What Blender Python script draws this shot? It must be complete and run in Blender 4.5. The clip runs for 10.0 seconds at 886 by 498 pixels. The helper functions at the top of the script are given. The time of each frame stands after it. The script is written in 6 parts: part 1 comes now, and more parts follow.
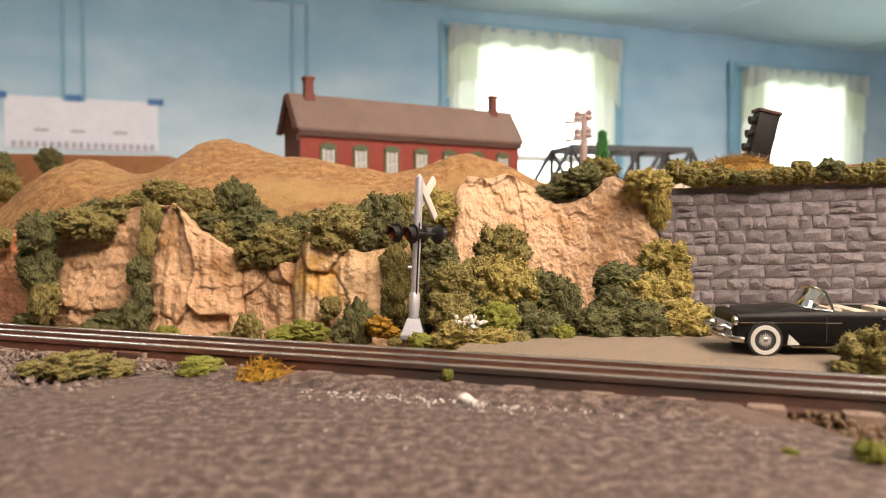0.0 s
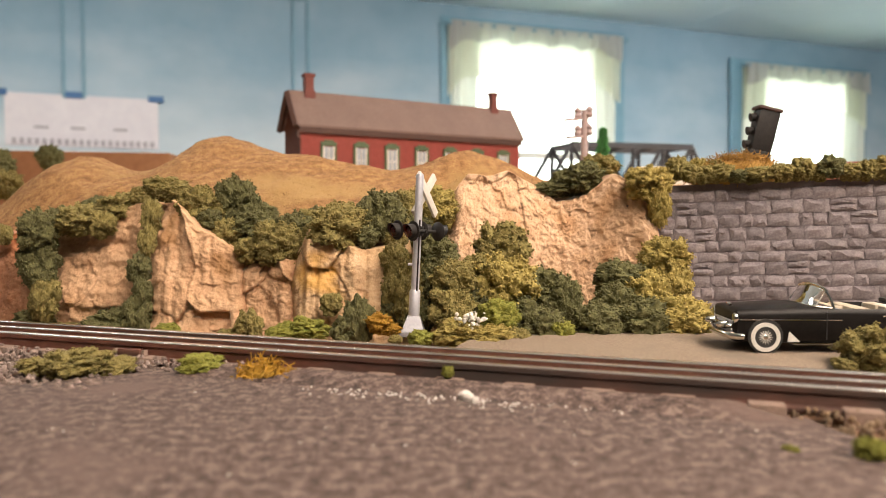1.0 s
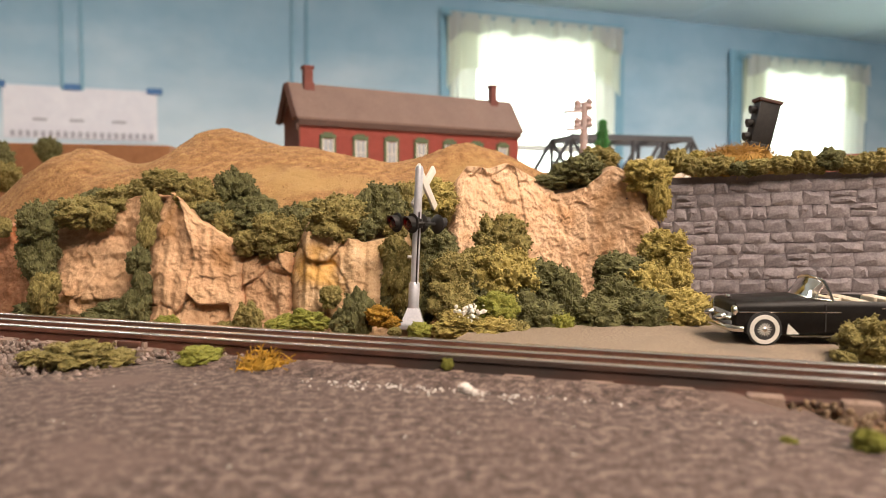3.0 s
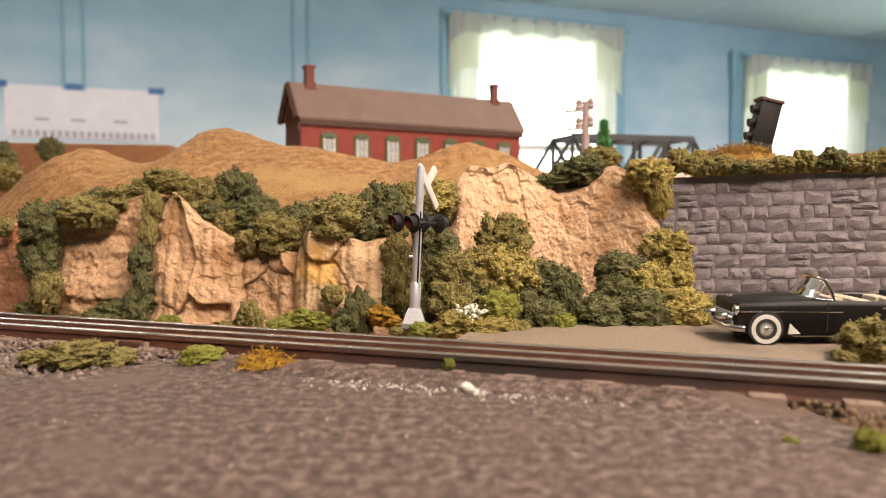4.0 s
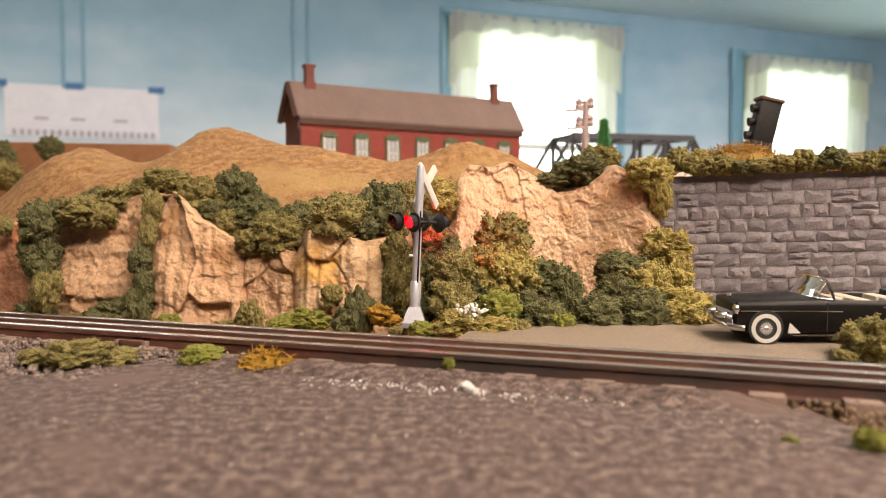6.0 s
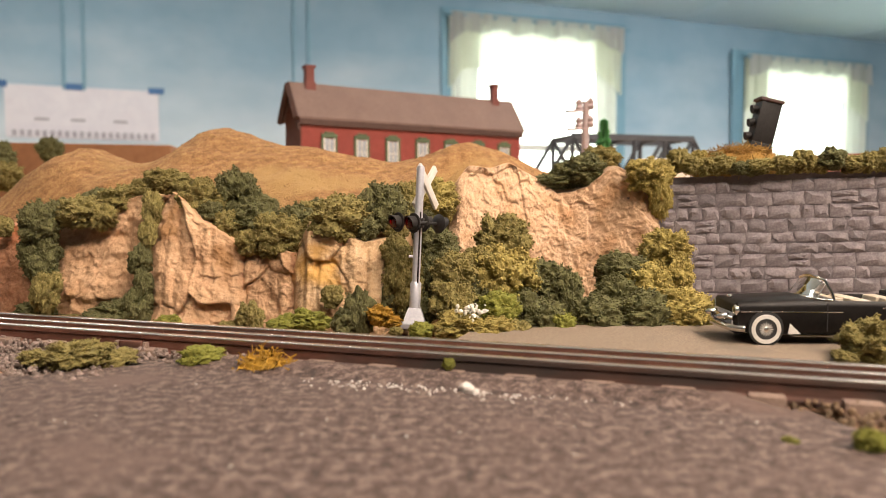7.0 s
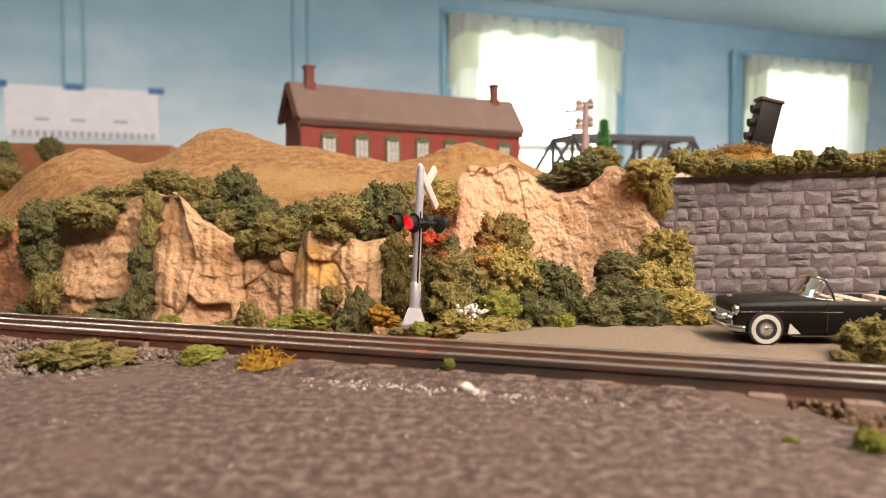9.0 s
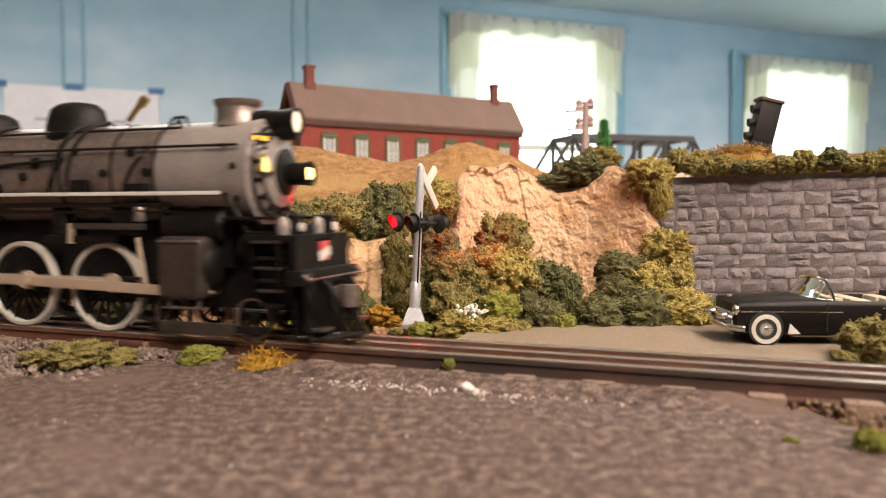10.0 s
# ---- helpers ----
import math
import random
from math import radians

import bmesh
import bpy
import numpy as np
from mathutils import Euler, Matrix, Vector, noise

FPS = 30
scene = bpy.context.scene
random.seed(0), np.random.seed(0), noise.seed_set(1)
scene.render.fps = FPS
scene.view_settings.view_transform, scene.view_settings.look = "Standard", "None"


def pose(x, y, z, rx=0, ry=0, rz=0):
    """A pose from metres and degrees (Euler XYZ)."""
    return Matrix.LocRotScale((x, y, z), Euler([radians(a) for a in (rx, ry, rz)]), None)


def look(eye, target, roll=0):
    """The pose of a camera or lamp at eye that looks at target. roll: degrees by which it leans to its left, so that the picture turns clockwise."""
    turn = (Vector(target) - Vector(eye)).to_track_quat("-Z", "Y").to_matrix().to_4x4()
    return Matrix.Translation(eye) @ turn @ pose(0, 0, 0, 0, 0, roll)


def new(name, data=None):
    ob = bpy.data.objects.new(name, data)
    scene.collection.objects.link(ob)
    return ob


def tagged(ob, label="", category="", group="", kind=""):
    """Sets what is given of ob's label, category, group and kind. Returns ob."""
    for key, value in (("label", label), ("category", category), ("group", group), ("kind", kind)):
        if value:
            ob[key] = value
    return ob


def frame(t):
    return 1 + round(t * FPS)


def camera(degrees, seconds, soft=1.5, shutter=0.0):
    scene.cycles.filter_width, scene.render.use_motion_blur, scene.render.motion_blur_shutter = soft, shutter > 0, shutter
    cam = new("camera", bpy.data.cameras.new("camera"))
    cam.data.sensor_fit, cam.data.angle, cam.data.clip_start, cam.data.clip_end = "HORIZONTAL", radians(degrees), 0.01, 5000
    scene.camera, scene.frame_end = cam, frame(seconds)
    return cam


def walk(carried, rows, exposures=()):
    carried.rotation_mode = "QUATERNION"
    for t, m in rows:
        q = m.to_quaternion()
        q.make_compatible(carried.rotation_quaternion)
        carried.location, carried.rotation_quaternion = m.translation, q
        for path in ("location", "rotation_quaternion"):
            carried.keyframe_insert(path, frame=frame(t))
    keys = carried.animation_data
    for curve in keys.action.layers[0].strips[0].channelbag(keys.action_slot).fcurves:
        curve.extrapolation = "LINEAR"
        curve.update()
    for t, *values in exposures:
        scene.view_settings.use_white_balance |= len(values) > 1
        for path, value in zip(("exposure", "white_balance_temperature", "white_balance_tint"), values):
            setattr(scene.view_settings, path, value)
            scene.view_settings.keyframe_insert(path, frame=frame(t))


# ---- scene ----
SECONDS = 10.0
cam = camera(62.0, SECONDS, soft=0.9, shutter=0.4)
# a small handheld phone lens: shallow focus on the crossing signal
cam.data.dof.use_dof = True
cam.data.dof.focus_distance = 0.385
cam.data.dof.aperture_fstop = 11.0


def aim(tip, turn):
    """The phone's pose: tip and turn in degrees about its resting aim."""
    return pose(0, 0, 0.060, 87.1 + tip, 0, turn)


walk(cam, [
    (0.0, aim(0.835, -0.09)), (0.5, aim(0.945, 0.0)), (1.0, aim(0.615, -0.06)), (1.5, aim(0.415, -0.12)),
    (2.0, aim(0.175, -0.11)), (2.5, aim(0.07, -0.14)), (4.0, aim(0.0, 0.0)), (4.5, aim(0.0, 0.0)),
    (5.0, aim(-0.05, 0.0)), (5.5, aim(-0.08, 0.0)), (7.0, aim(0.0, 0.0)), (8.5, aim(0.0, 0.0)), (10.0, aim(0.0, 0.0)),
], exposures=[(0.0, 0.0), (10.0, 0.0)])

# ---- light ----
world = bpy.data.worlds.new("world")
world.use_nodes = True
scene.world = world
wn = world.node_tree.nodes
sky = wn.new("ShaderNodeTexSky")
sky.sky_type, sky.sun_disc = "NISHITA", False
sky.sun_elevation, sky.sun_rotation = radians(38), radians(40)
wn["Background"].inputs["Strength"].default_value = 0.12
world.node_tree.links.new(sky.outputs["Color"], wn["Background"].inputs["Color"])


def area_lamp(name, eye, target, w, h, power, colour):
    data = bpy.data.lights.new(name, "AREA")
    data.shape, data.size, data.size_y, data.energy, data.color = "RECTANGLE", w, h, power, colour
    ob = new(name, data)
    ob.matrix_world = look(eye, target)
    return ob


WARM = (1.0, 0.815, 0.665)
# added, unseen ceiling lamps over and behind the camera; daylight is the window backdrop
area_lamp("ceiling_tube", (0.75, 0.16, 1.20), (0.30, 0.45, 0), 1.2, 0.40, 34, WARM)
area_lamp("ceiling_tube", (0.50, -0.75, 1.20), (0.10, 0.3, 0), 1.2, 0.40, 54, WARM)
# two more, added to brighten the painted back wall
area_lamp("ceiling_tube", (-1.2, 1.9, 1.20), (-1.2, 2.2, 0), 1.2, 0.25, 31, (1.0, 0.97, 0.92))
area_lamp("ceiling_tube", (1.9, 2.2, 1.20), (1.9, 2.6, 0), 1.2, 0.25, 84, (1.0, 0.98, 0.95))

# ---- materials ----


def material(name, colours, scale=400.0, rough=0.85, metal=0.0, bump=0.3, fine=4.0, spread=(0.3, 0.7),
             vary=0.0, island=False, wear=None, dist=0.001, stretch=(1, 1, 1), detail=6.0):
    """Base colour from noise at two scales over the given colours, with bump from both."""
    m = bpy.data.materials.new(name)
    m.use_nodes = True
    nt = m.node_tree
    n, link = nt.nodes, nt.links.new
    b = n["Principled BSDF"]
    b.inputs["Roughness"].default_value = rough
    b.inputs["Metallic"].default_value = metal
    co = n.new("ShaderNodeTexCoord")
    mp = n.new("ShaderNodeMapping")
    mp.inputs["Scale"].default_value = stretch
    link(co.outputs["Object"], mp.inputs["Vector"])
    big, small = n.new("ShaderNodeTexNoise"), n.new("ShaderNodeTexNoise")
    for tex, s in ((big, scale), (small, scale * fine)):
        tex.inputs["Scale"].default_value = s
        tex.inputs["Detail"].default_value = detail
        tex.inputs["Roughness"].default_value = 0.6
        link(mp.outputs["Vector"], tex.inputs["Vector"])
    mix = n.new("ShaderNodeMix")
    mix.inputs["Factor"].default_value = 0.45
    link(big.outputs["Fac"], mix.inputs["A"])
    link(small.outputs["Fac"], mix.inputs["B"])
    ramp = n.new("ShaderNodeValToRGB")
    el = ramp.color_ramp.elements
    lo, hi = spread
    el[0].position, el[1].position = lo, hi
    el[0].color, el[1].color = (*colours[0], 1), (*colours[-1], 1)
    for k in range(1, len(colours) - 1):
        e = el.new(lo + (hi - lo) * k / (len(colours) - 1))
        e.color = (*colours[k], 1)
    link(mix.outputs["Result"], ramp.inputs["Fac"])
    out = ramp.outputs["Color"]
    if vary:
        src = n.new("ShaderNodeNewGeometry").outputs["Random Per Island"] if island else n.new("ShaderNodeObjectInfo").outputs["Random"]
        mr = n.new("ShaderNodeMapRange")
        mr.inputs["To Min"].default_value, mr.inputs["To Max"].default_value = 1 - vary, 1 + vary
        link(src, mr.inputs["Value"])
        hsv = n.new("ShaderNodeHueSaturation")
        link(mr.outputs["Result"], hsv.inputs["Value"])
        link(out, hsv.inputs["Color"])
        out = hsv.outputs["Color"]
    if wear:
        # patches of another colour: (colour, scale, threshold)
        colour, s, at = wear
        tex = n.new("ShaderNodeTexNoise")
        tex.inputs["Scale"].default_value, tex.inputs["Detail"].default_value = s, 5.0
        link(mp.outputs["Vector"], tex.inputs["Vector"])
        r2 = n.new("ShaderNodeValToRGB")
        r2.color_ramp.elements[0].position, r2.color_ramp.elements[1].position = at, at + 0.12
        link(tex.outputs["Fac"], r2.inputs["Fac"])
        mx = n.new("ShaderNodeMix")
        mx.data_type = "RGBA"
        link(r2.outputs["Color"], mx.inputs["Factor"])
        link(out, mx.inputs["A"])
        mx.inputs["B"].default_value = (*colour, 1)
        out = mx.outputs["Result"]
    link(out, b.inputs["Base Color"])
    if bump:
        bp = n.new("ShaderNodeBump")
        bp.inputs["Strength"].default_value, bp.inputs["Distance"].default_value = bump, dist
        link(mix.outputs["Result"], bp.inputs["Height"])
        link(bp.outputs["Normal"], b.inputs["Normal"])
    return m


def glow(name, colour, strength):
    m = bpy.data.materials.new(name)
    m.use_nodes = True
    b = m.node_tree.nodes["Principled BSDF"]
    b.inputs["Base Color"].default_value = (*colour, 1)
    b.inputs["Emission Color"].default_value = (*colour, 1)
    b.inputs["Emission Strength"].default_value = strength
    return m


def glass(name, tint=(1, 1, 1), rough=0.02):
    m = bpy.data.materials.new(name)
    m.use_nodes = True
    b = m.node_tree.nodes["Principled BSDF"]
    b.inputs["Base Color"].default_value = (*tint, 1)
    b.inputs["Roughness"].default_value = rough
    b.inputs["Transmission Weight"].default_value = 1.0
    b.inputs["IOR"].default_value = 1.03
    return m


M = {}
M["asphalt"] = material("asphalt", [(0.033, 0.020, 0.017), (0.070, 0.045, 0.037), (0.125, 0.084, 0.070), (0.22, 0.162, 0.138)], 260, 0.85, bump=1.0, fine=3.4, spread=(0.42, 0.585), wear=((0.125, 0.082, 0.069), 14, 0.56))
M["far_road"] = material("far_road", [(0.14, 0.105, 0.073), (0.25, 0.192, 0.142), (0.37, 0.295, 0.225)], 800, 0.9, bump=0.6, fine=3, spread=(0.38, 0.64), wear=((0.19, 0.15, 0.115), 20, 0.52))
M["earth"] = material("earth", [(0.15, 0.075, 0.04), (0.30, 0.18, 0.105)], 200, 0.95, bump=0.6)
M["dirt"] = material("dirt", [(0.22, 0.10, 0.05), (0.38, 0.22, 0.12)], 200, 0.95, bump=0.6)
M["turf"] = material("turf", [(0.19, 0.089, 0.036), (0.34, 0.178, 0.070), (0.49, 0.295, 0.120)], 170, 0.95, bump=1.0, fine=7, spread=(0.38, 0.62), dist=0.0026, wear=((0.41, 0.255, 0.10), 13, 0.54))
M["turf_crumb"] = material("turf_crumb", [(0.16, 0.085, 0.03), (0.30, 0.18, 0.065), (0.42, 0.28, 0.10)], 300, 0.95, vary=0.15, island=True)
M["plaster_peach"] = material("plaster_peach", [(0.47, 0.29, 0.168), (0.62, 0.41, 0.255), (0.72, 0.52, 0.36)], 90, 0.9, bump=1.0, fine=9, dist=0.0015, wear=((0.52, 0.31, 0.165), 40, 0.56))
M["plaster_red"] = material("plaster_red", [(0.26, 0.115, 0.06), (0.42, 0.205, 0.11), (0.52, 0.30, 0.17)], 70, 0.9, bump=1.0, fine=9, dist=0.0015, wear=((0.36, 0.13, 0.05), 30, 0.5))
M["plaster_tan"] = material("plaster_tan", [(0.39, 0.225, 0.122), (0.58, 0.365, 0.212), (0.71, 0.49, 0.315)], 70, 0.9, bump=1.0, fine=9, dist=0.0015, wear=((0.40, 0.22, 0.10), 35, 0.55))
M["plaster_yellow"] = material("plaster_yellow", [(0.34, 0.20, 0.10), (0.54, 0.36, 0.20), (0.64, 0.48, 0.32)], 80, 0.9, bump=1.0, fine=9, dist=0.0015, wear=((0.56, 0.33, 0.10), 35, 0.55))
M["block"] = material("block", [(0.13, 0.112, 0.125), (0.21, 0.184, 0.196), (0.31, 0.275, 0.282)], 110, 0.8, bump=0.7, fine=6, spread=(0.36, 0.64), vary=0.20, wear=((0.20, 0.145, 0.138), 50, 0.57))
M["mortar"] = material("mortar", [(0.13, 0.112, 0.122), (0.19, 0.165, 0.176)], 300, 0.9)
for key, cols in {
    "D": [(0.042, 0.043, 0.015), (0.110, 0.107, 0.038), (0.195, 0.185, 0.075)],
    "O": [(0.090, 0.076, 0.020), (0.215, 0.178, 0.054), (0.36, 0.295, 0.105)],
    "Y": [(0.155, 0.120, 0.026), (0.33, 0.262, 0.070), (0.50, 0.41, 0.145)],
    "G": [(0.085, 0.090, 0.011), (0.20, 0.205, 0.030), (0.34, 0.325, 0.070)],
    "A": [(0.16, 0.08, 0.006), (0.35, 0.19, 0.015), (0.48, 0.30, 0.05)],
    "S": [(0.15, 0.075, 0.012), (0.30, 0.16, 0.03), (0.42, 0.26, 0.07)],
    "W": [(0.45, 0.42, 0.36), (0.7, 0.68, 0.62), (0.85, 0.83, 0.8)],
}.items():
    M[key] = material("foam_" + {"D": "dark_green", "O": "olive", "Y": "yellow_green", "G": "bright_green", "A": "autumn", "S": "straw", "W": "white"}[key],
                      cols, 6, 0.95, bump=0.9, fine=5, dist=0.0006, vary=0.24, island=True, spread=(0.34, 0.66))
M["rail_side"] = material("rail_side", [(0.040, 0.020, 0.015), (0.125, 0.048, 0.031), (0.19, 0.090, 0.062)], 60, 0.55, bump=0.2, fine=8, wear=((0.05, 0.035, 0.03), 25, 0.5), stretch=(0.3, 1, 1))
M["rail_head"] = material("rail_head", [(0.56, 0.51, 0.47), (0.78, 0.73, 0.68)], 90, 0.26, 0.9, bump=0.05, stretch=(0.1, 1, 1))
M["tie"] = material("tie", [(0.17, 0.115, 0.090), (0.30, 0.215, 0.172)], 200, 0.9)
M["ballast"] = material("ballast", [(0.15, 0.110, 0.095), (0.29, 0.225, 0.195)], 700, 0.9, vary=0.35, island=True)
M["ballast_tan"] = material("ballast_tan", [(0.13, 0.085, 0.05), (0.27, 0.19, 0.12)], 700, 0.9, vary=0.35, island=True)
M["chalk"] = material("chalk", [(0.45, 0.41, 0.38), (0.74, 0.70, 0.66)], 700, 0.9, vary=0.15, island=True)
M["silver"] = material("silver", [(0.50, 0.50, 0.55), (0.62, 0.62, 0.67)], 200, 0.36, 0.45, bump=0.05)
M["silver_dark"] = material("silver_dark", [(0.28, 0.28, 0.31), (0.38, 0.38, 0.41)], 200, 0.45, 0.5, bump=0.05)
M["white_plastic"] = material("white_plastic", [(0.62, 0.58, 0.52), (0.75, 0.71, 0.65)], 200, 0.5, bump=0.05)
M["black_plastic"] = material("black_plastic", [(0.012, 0.011, 0.011), (0.03, 0.027, 0.026)], 300, 0.55, bump=0.1)
M["black_paint"] = material("black_paint", [(0.006, 0.005, 0.005), (0.013, 0.011, 0.010)], 120, 0.42, bump=0.02)
M["black_paint"].node_tree.nodes["Principled BSDF"].inputs["Specular IOR Level"].default_value = 0.16
M["chrome"] = material("chrome", [(0.62, 0.58, 0.54), (0.75, 0.72, 0.68)], 100, 0.14, 1.0, bump=0.0)
M["white_wall"] = material("white_wall", [(0.55, 0.53, 0.5), (0.68, 0.66, 0.62)], 300, 0.6, bump=0.05)
M["rubber"] = material("rubber", [(0.012, 0.012, 0.012), (0.03, 0.03, 0.03)], 300, 0.7)
M["cream"] = material("cream", [(0.42, 0.36, 0.27), (0.58, 0.50, 0.40)], 200, 0.5, bump=0.05)
M["red_brick"] = material("red_brick", [(0.22, 0.045, 0.035), (0.34, 0.075, 0.06)], 120, 0.8, bump=0.2, fine=6)
M["chimney_brick"] = material("chimney_brick", [(0.13, 0.042, 0.036), (0.21, 0.075, 0.062)], 150, 0.85, bump=0.2, fine=6)
M["dark_brick"] = material("dark_brick", [(0.10, 0.035, 0.025), (0.16, 0.06, 0.045)], 120, 0.8, bump=0.2)
M["roof"] = material("roof", [(0.145, 0.095, 0.082), (0.21, 0.145, 0.125)], 25, 0.75, bump=0.15, fine=12)
M["trim_green"] = material("trim_green", [(0.06, 0.10, 0.05), (0.12, 0.16, 0.09)], 200, 0.7)
M["trim_dark"] = material("trim_dark", [(0.06, 0.03, 0.025), (0.10, 0.05, 0.04)], 200, 0.7)
M["pane"] = material("pane", [(0.30, 0.34, 0.40), (0.45, 0.48, 0.52)], 80, 0.25, bump=0.0)
M["boiler"] = material("boiler", [(0.13, 0.100, 0.092), (0.25, 0.20, 0.184), (0.37, 0.305, 0.28)], 50, 0.36, 0.66, bump=0.05, fine=8)
M["smokebox"] = material("smokebox", [(0.26, 0.225, 0.215), (0.39, 0.345, 0.33)], 60, 0.42, 0.3, bump=0.05, fine=8)
M["loco_black"] = material("loco_black", [(0.003, 0.0026, 0.0026), (0.008, 0.0066, 0.006), (0.018, 0.0145, 0.0125)], 120, 0.5, 0.0, bump=0.1)
M["loco_black"].node_tree.nodes["Principled BSDF"].inputs["Specular IOR Level"].default_value = 0.22
M["black_plastic"].node_tree.nodes["Principled BSDF"].inputs["Specular IOR Level"].default_value = 0.25
# near-black with hardly any sheen, for the pilot and step hangers
M["soot_black"] = material("soot_black", [(0.003, 0.0026, 0.0024), (0.010, 0.0085, 0.0075)], 160, 0.8, bump=0.2)
M["soot_black"].node_tree.nodes["Principled BSDF"].inputs["Specular IOR Level"].default_value = 0.06
M["loco_grey"] = material("loco_grey", [(0.035, 0.028, 0.025), (0.075, 0.060, 0.053)], 120, 0.4, 0.3, bump=0.05)
M["rod"] = material("rod", [(0.55, 0.44, 0.34), (0.72, 0.60, 0.48)], 150, 0.38, 0.5, bump=0.05)
M["tyre_white"] = material("tyre_white", [(0.50, 0.47, 0.43), (0.66, 0.62, 0.57)], 150, 0.45, 0.2, bump=0.05)
M["brass"] = material("brass", [(0.36, 0.26, 0.09), (0.50, 0.38, 0.15)], 150, 0.32, 0.9, bump=0.02)
M["sky_paint"] = None
M["ceiling_paint"] = material("ceiling_paint", [(0.62, 0.79, 0.88), (0.70, 0.84, 0.91)], 1.5, 0.9, bump=0.02, fine=3)
M["back_paint"] = material("back_paint", [(0.16, 0.24, 0.28), (0.22, 0.30, 0.34)], 2, 0.9, bump=0.02)
M["blue_trim"] = material("blue_trim", [(0.155, 0.30, 0.385), (0.20, 0.35, 0.435)], 8, 0.6, bump=0.02)
M["paper"] = material("paper", [(0.62, 0.58, 0.62), (0.72, 0.68, 0.70)], 6, 0.9, bump=0.02)
M["tape"] = material("tape", [(0.03, 0.10, 0.25), (0.06, 0.16, 0.34)], 40, 0.6)
M["ink"] = material("ink", [(0.30, 0.27, 0.30), (0.42, 0.38, 0.40)], 40, 0.9)
M["brown_board"] = material("brown_board", [(0.20, 0.088, 0.040), (0.34, 0.165, 0.078)], 14, 0.85, bump=0.3, fine=6)
M["wood"] = material("wood", [(0.22, 0.14, 0.08), (0.34, 0.23, 0.14)], 8, 0.7, bump=0.1, stretch=(0.2, 1, 1))
M["floor"] = material("floor", [(0.16, 0.14, 0.12), (0.26, 0.23, 0.20)], 4, 0.7, bump=0.1)
M["iron"] = material("iron", [(0.05, 0.057, 0.07), (0.10, 0.108, 0.125)], 60, 0.6, 0.2)
M["pink_plastic"] = material("pink_plastic", [(0.34, 0.26, 0.26), (0.45, 0.36, 0.35)], 100, 0.6)
M["conifer"] = material("conifer", [(0.03, 0.14, 0.035), (0.09, 0.30, 0.08)], 200, 0.9, vary=0.15, island=True)
M["red_oxide"] = material("red_oxide", [(0.20, 0.055, 0.035), (0.30, 0.10, 0.06)], 100, 0.6)
M["red_emblem"] = material("red_emblem", [(0.45, 0.05, 0.06), (0.55, 0.08, 0.09)], 200, 0.5, bump=0)
M["red_off"] = material("red_off", [(0.022, 0.003, 0.003), (0.045, 0.005, 0.005)], 300, 0.25, bump=0)
M["red_on"] = glow("red_on", (1.0, 0.00010, 0.00024), 240.0)
M["lamp_on"] = glow("lamp_on", (1.0, 0.60, 0.16), 7.0)
M["lamp_dim"] = glow("lamp_dim", (1.0, 0.84, 0.62), 0.75)
M["number_on"] = glow("number_on", (1.0, 0.50, 0.05), 1.6)
M["daylight"] = glow("daylight", (0.94, 1.0, 0.90), 3.0)
M["glass"] = glass("glass")
M["shield"] = glass("shield", (0.97, 0.93, 0.84))
M["shield"].node_tree.nodes["Principled BSDF"].inputs["IOR"].default_value = 1.18


def curtain_material(name="sheer_curtain", sheer=0.5, tone=(0.75, 0.76, 0.66)):
    m = bpy.data.materials.new(name)
    m.use_nodes = True
    nt = m.node_tree
    b = nt.nodes["Principled BSDF"]
    out = nt.nodes["Material Output"]
    b.inputs["Base Color"].default_value = (*tone, 1)
    b.inputs["Roughness"].default_value = 0.9
    tr = nt.nodes.new("ShaderNodeBsdfTranslucent")
    tr.inputs["Color"].default_value = (0.80, 0.84, 0.70, 1)
    mx = nt.nodes.new("ShaderNodeMixShader")
    mx.inputs["Fac"].default_value = sheer
    nt.links.new(b.outputs["BSDF"], mx.inputs[1])
    nt.links.new(tr.outputs["BSDF"], mx.inputs[2])
    nt.links.new(mx.outputs["Shader"], out.inputs["Surface"])
    return m


M["curtain"] = curtain_material()
M["side_curtain"] = curtain_material("side_curtain", 0.13, (0.66, 0.68, 0.62))
M["valance"] = curtain_material("gathered_valance", 0.34, (0.44, 0.43, 0.44))


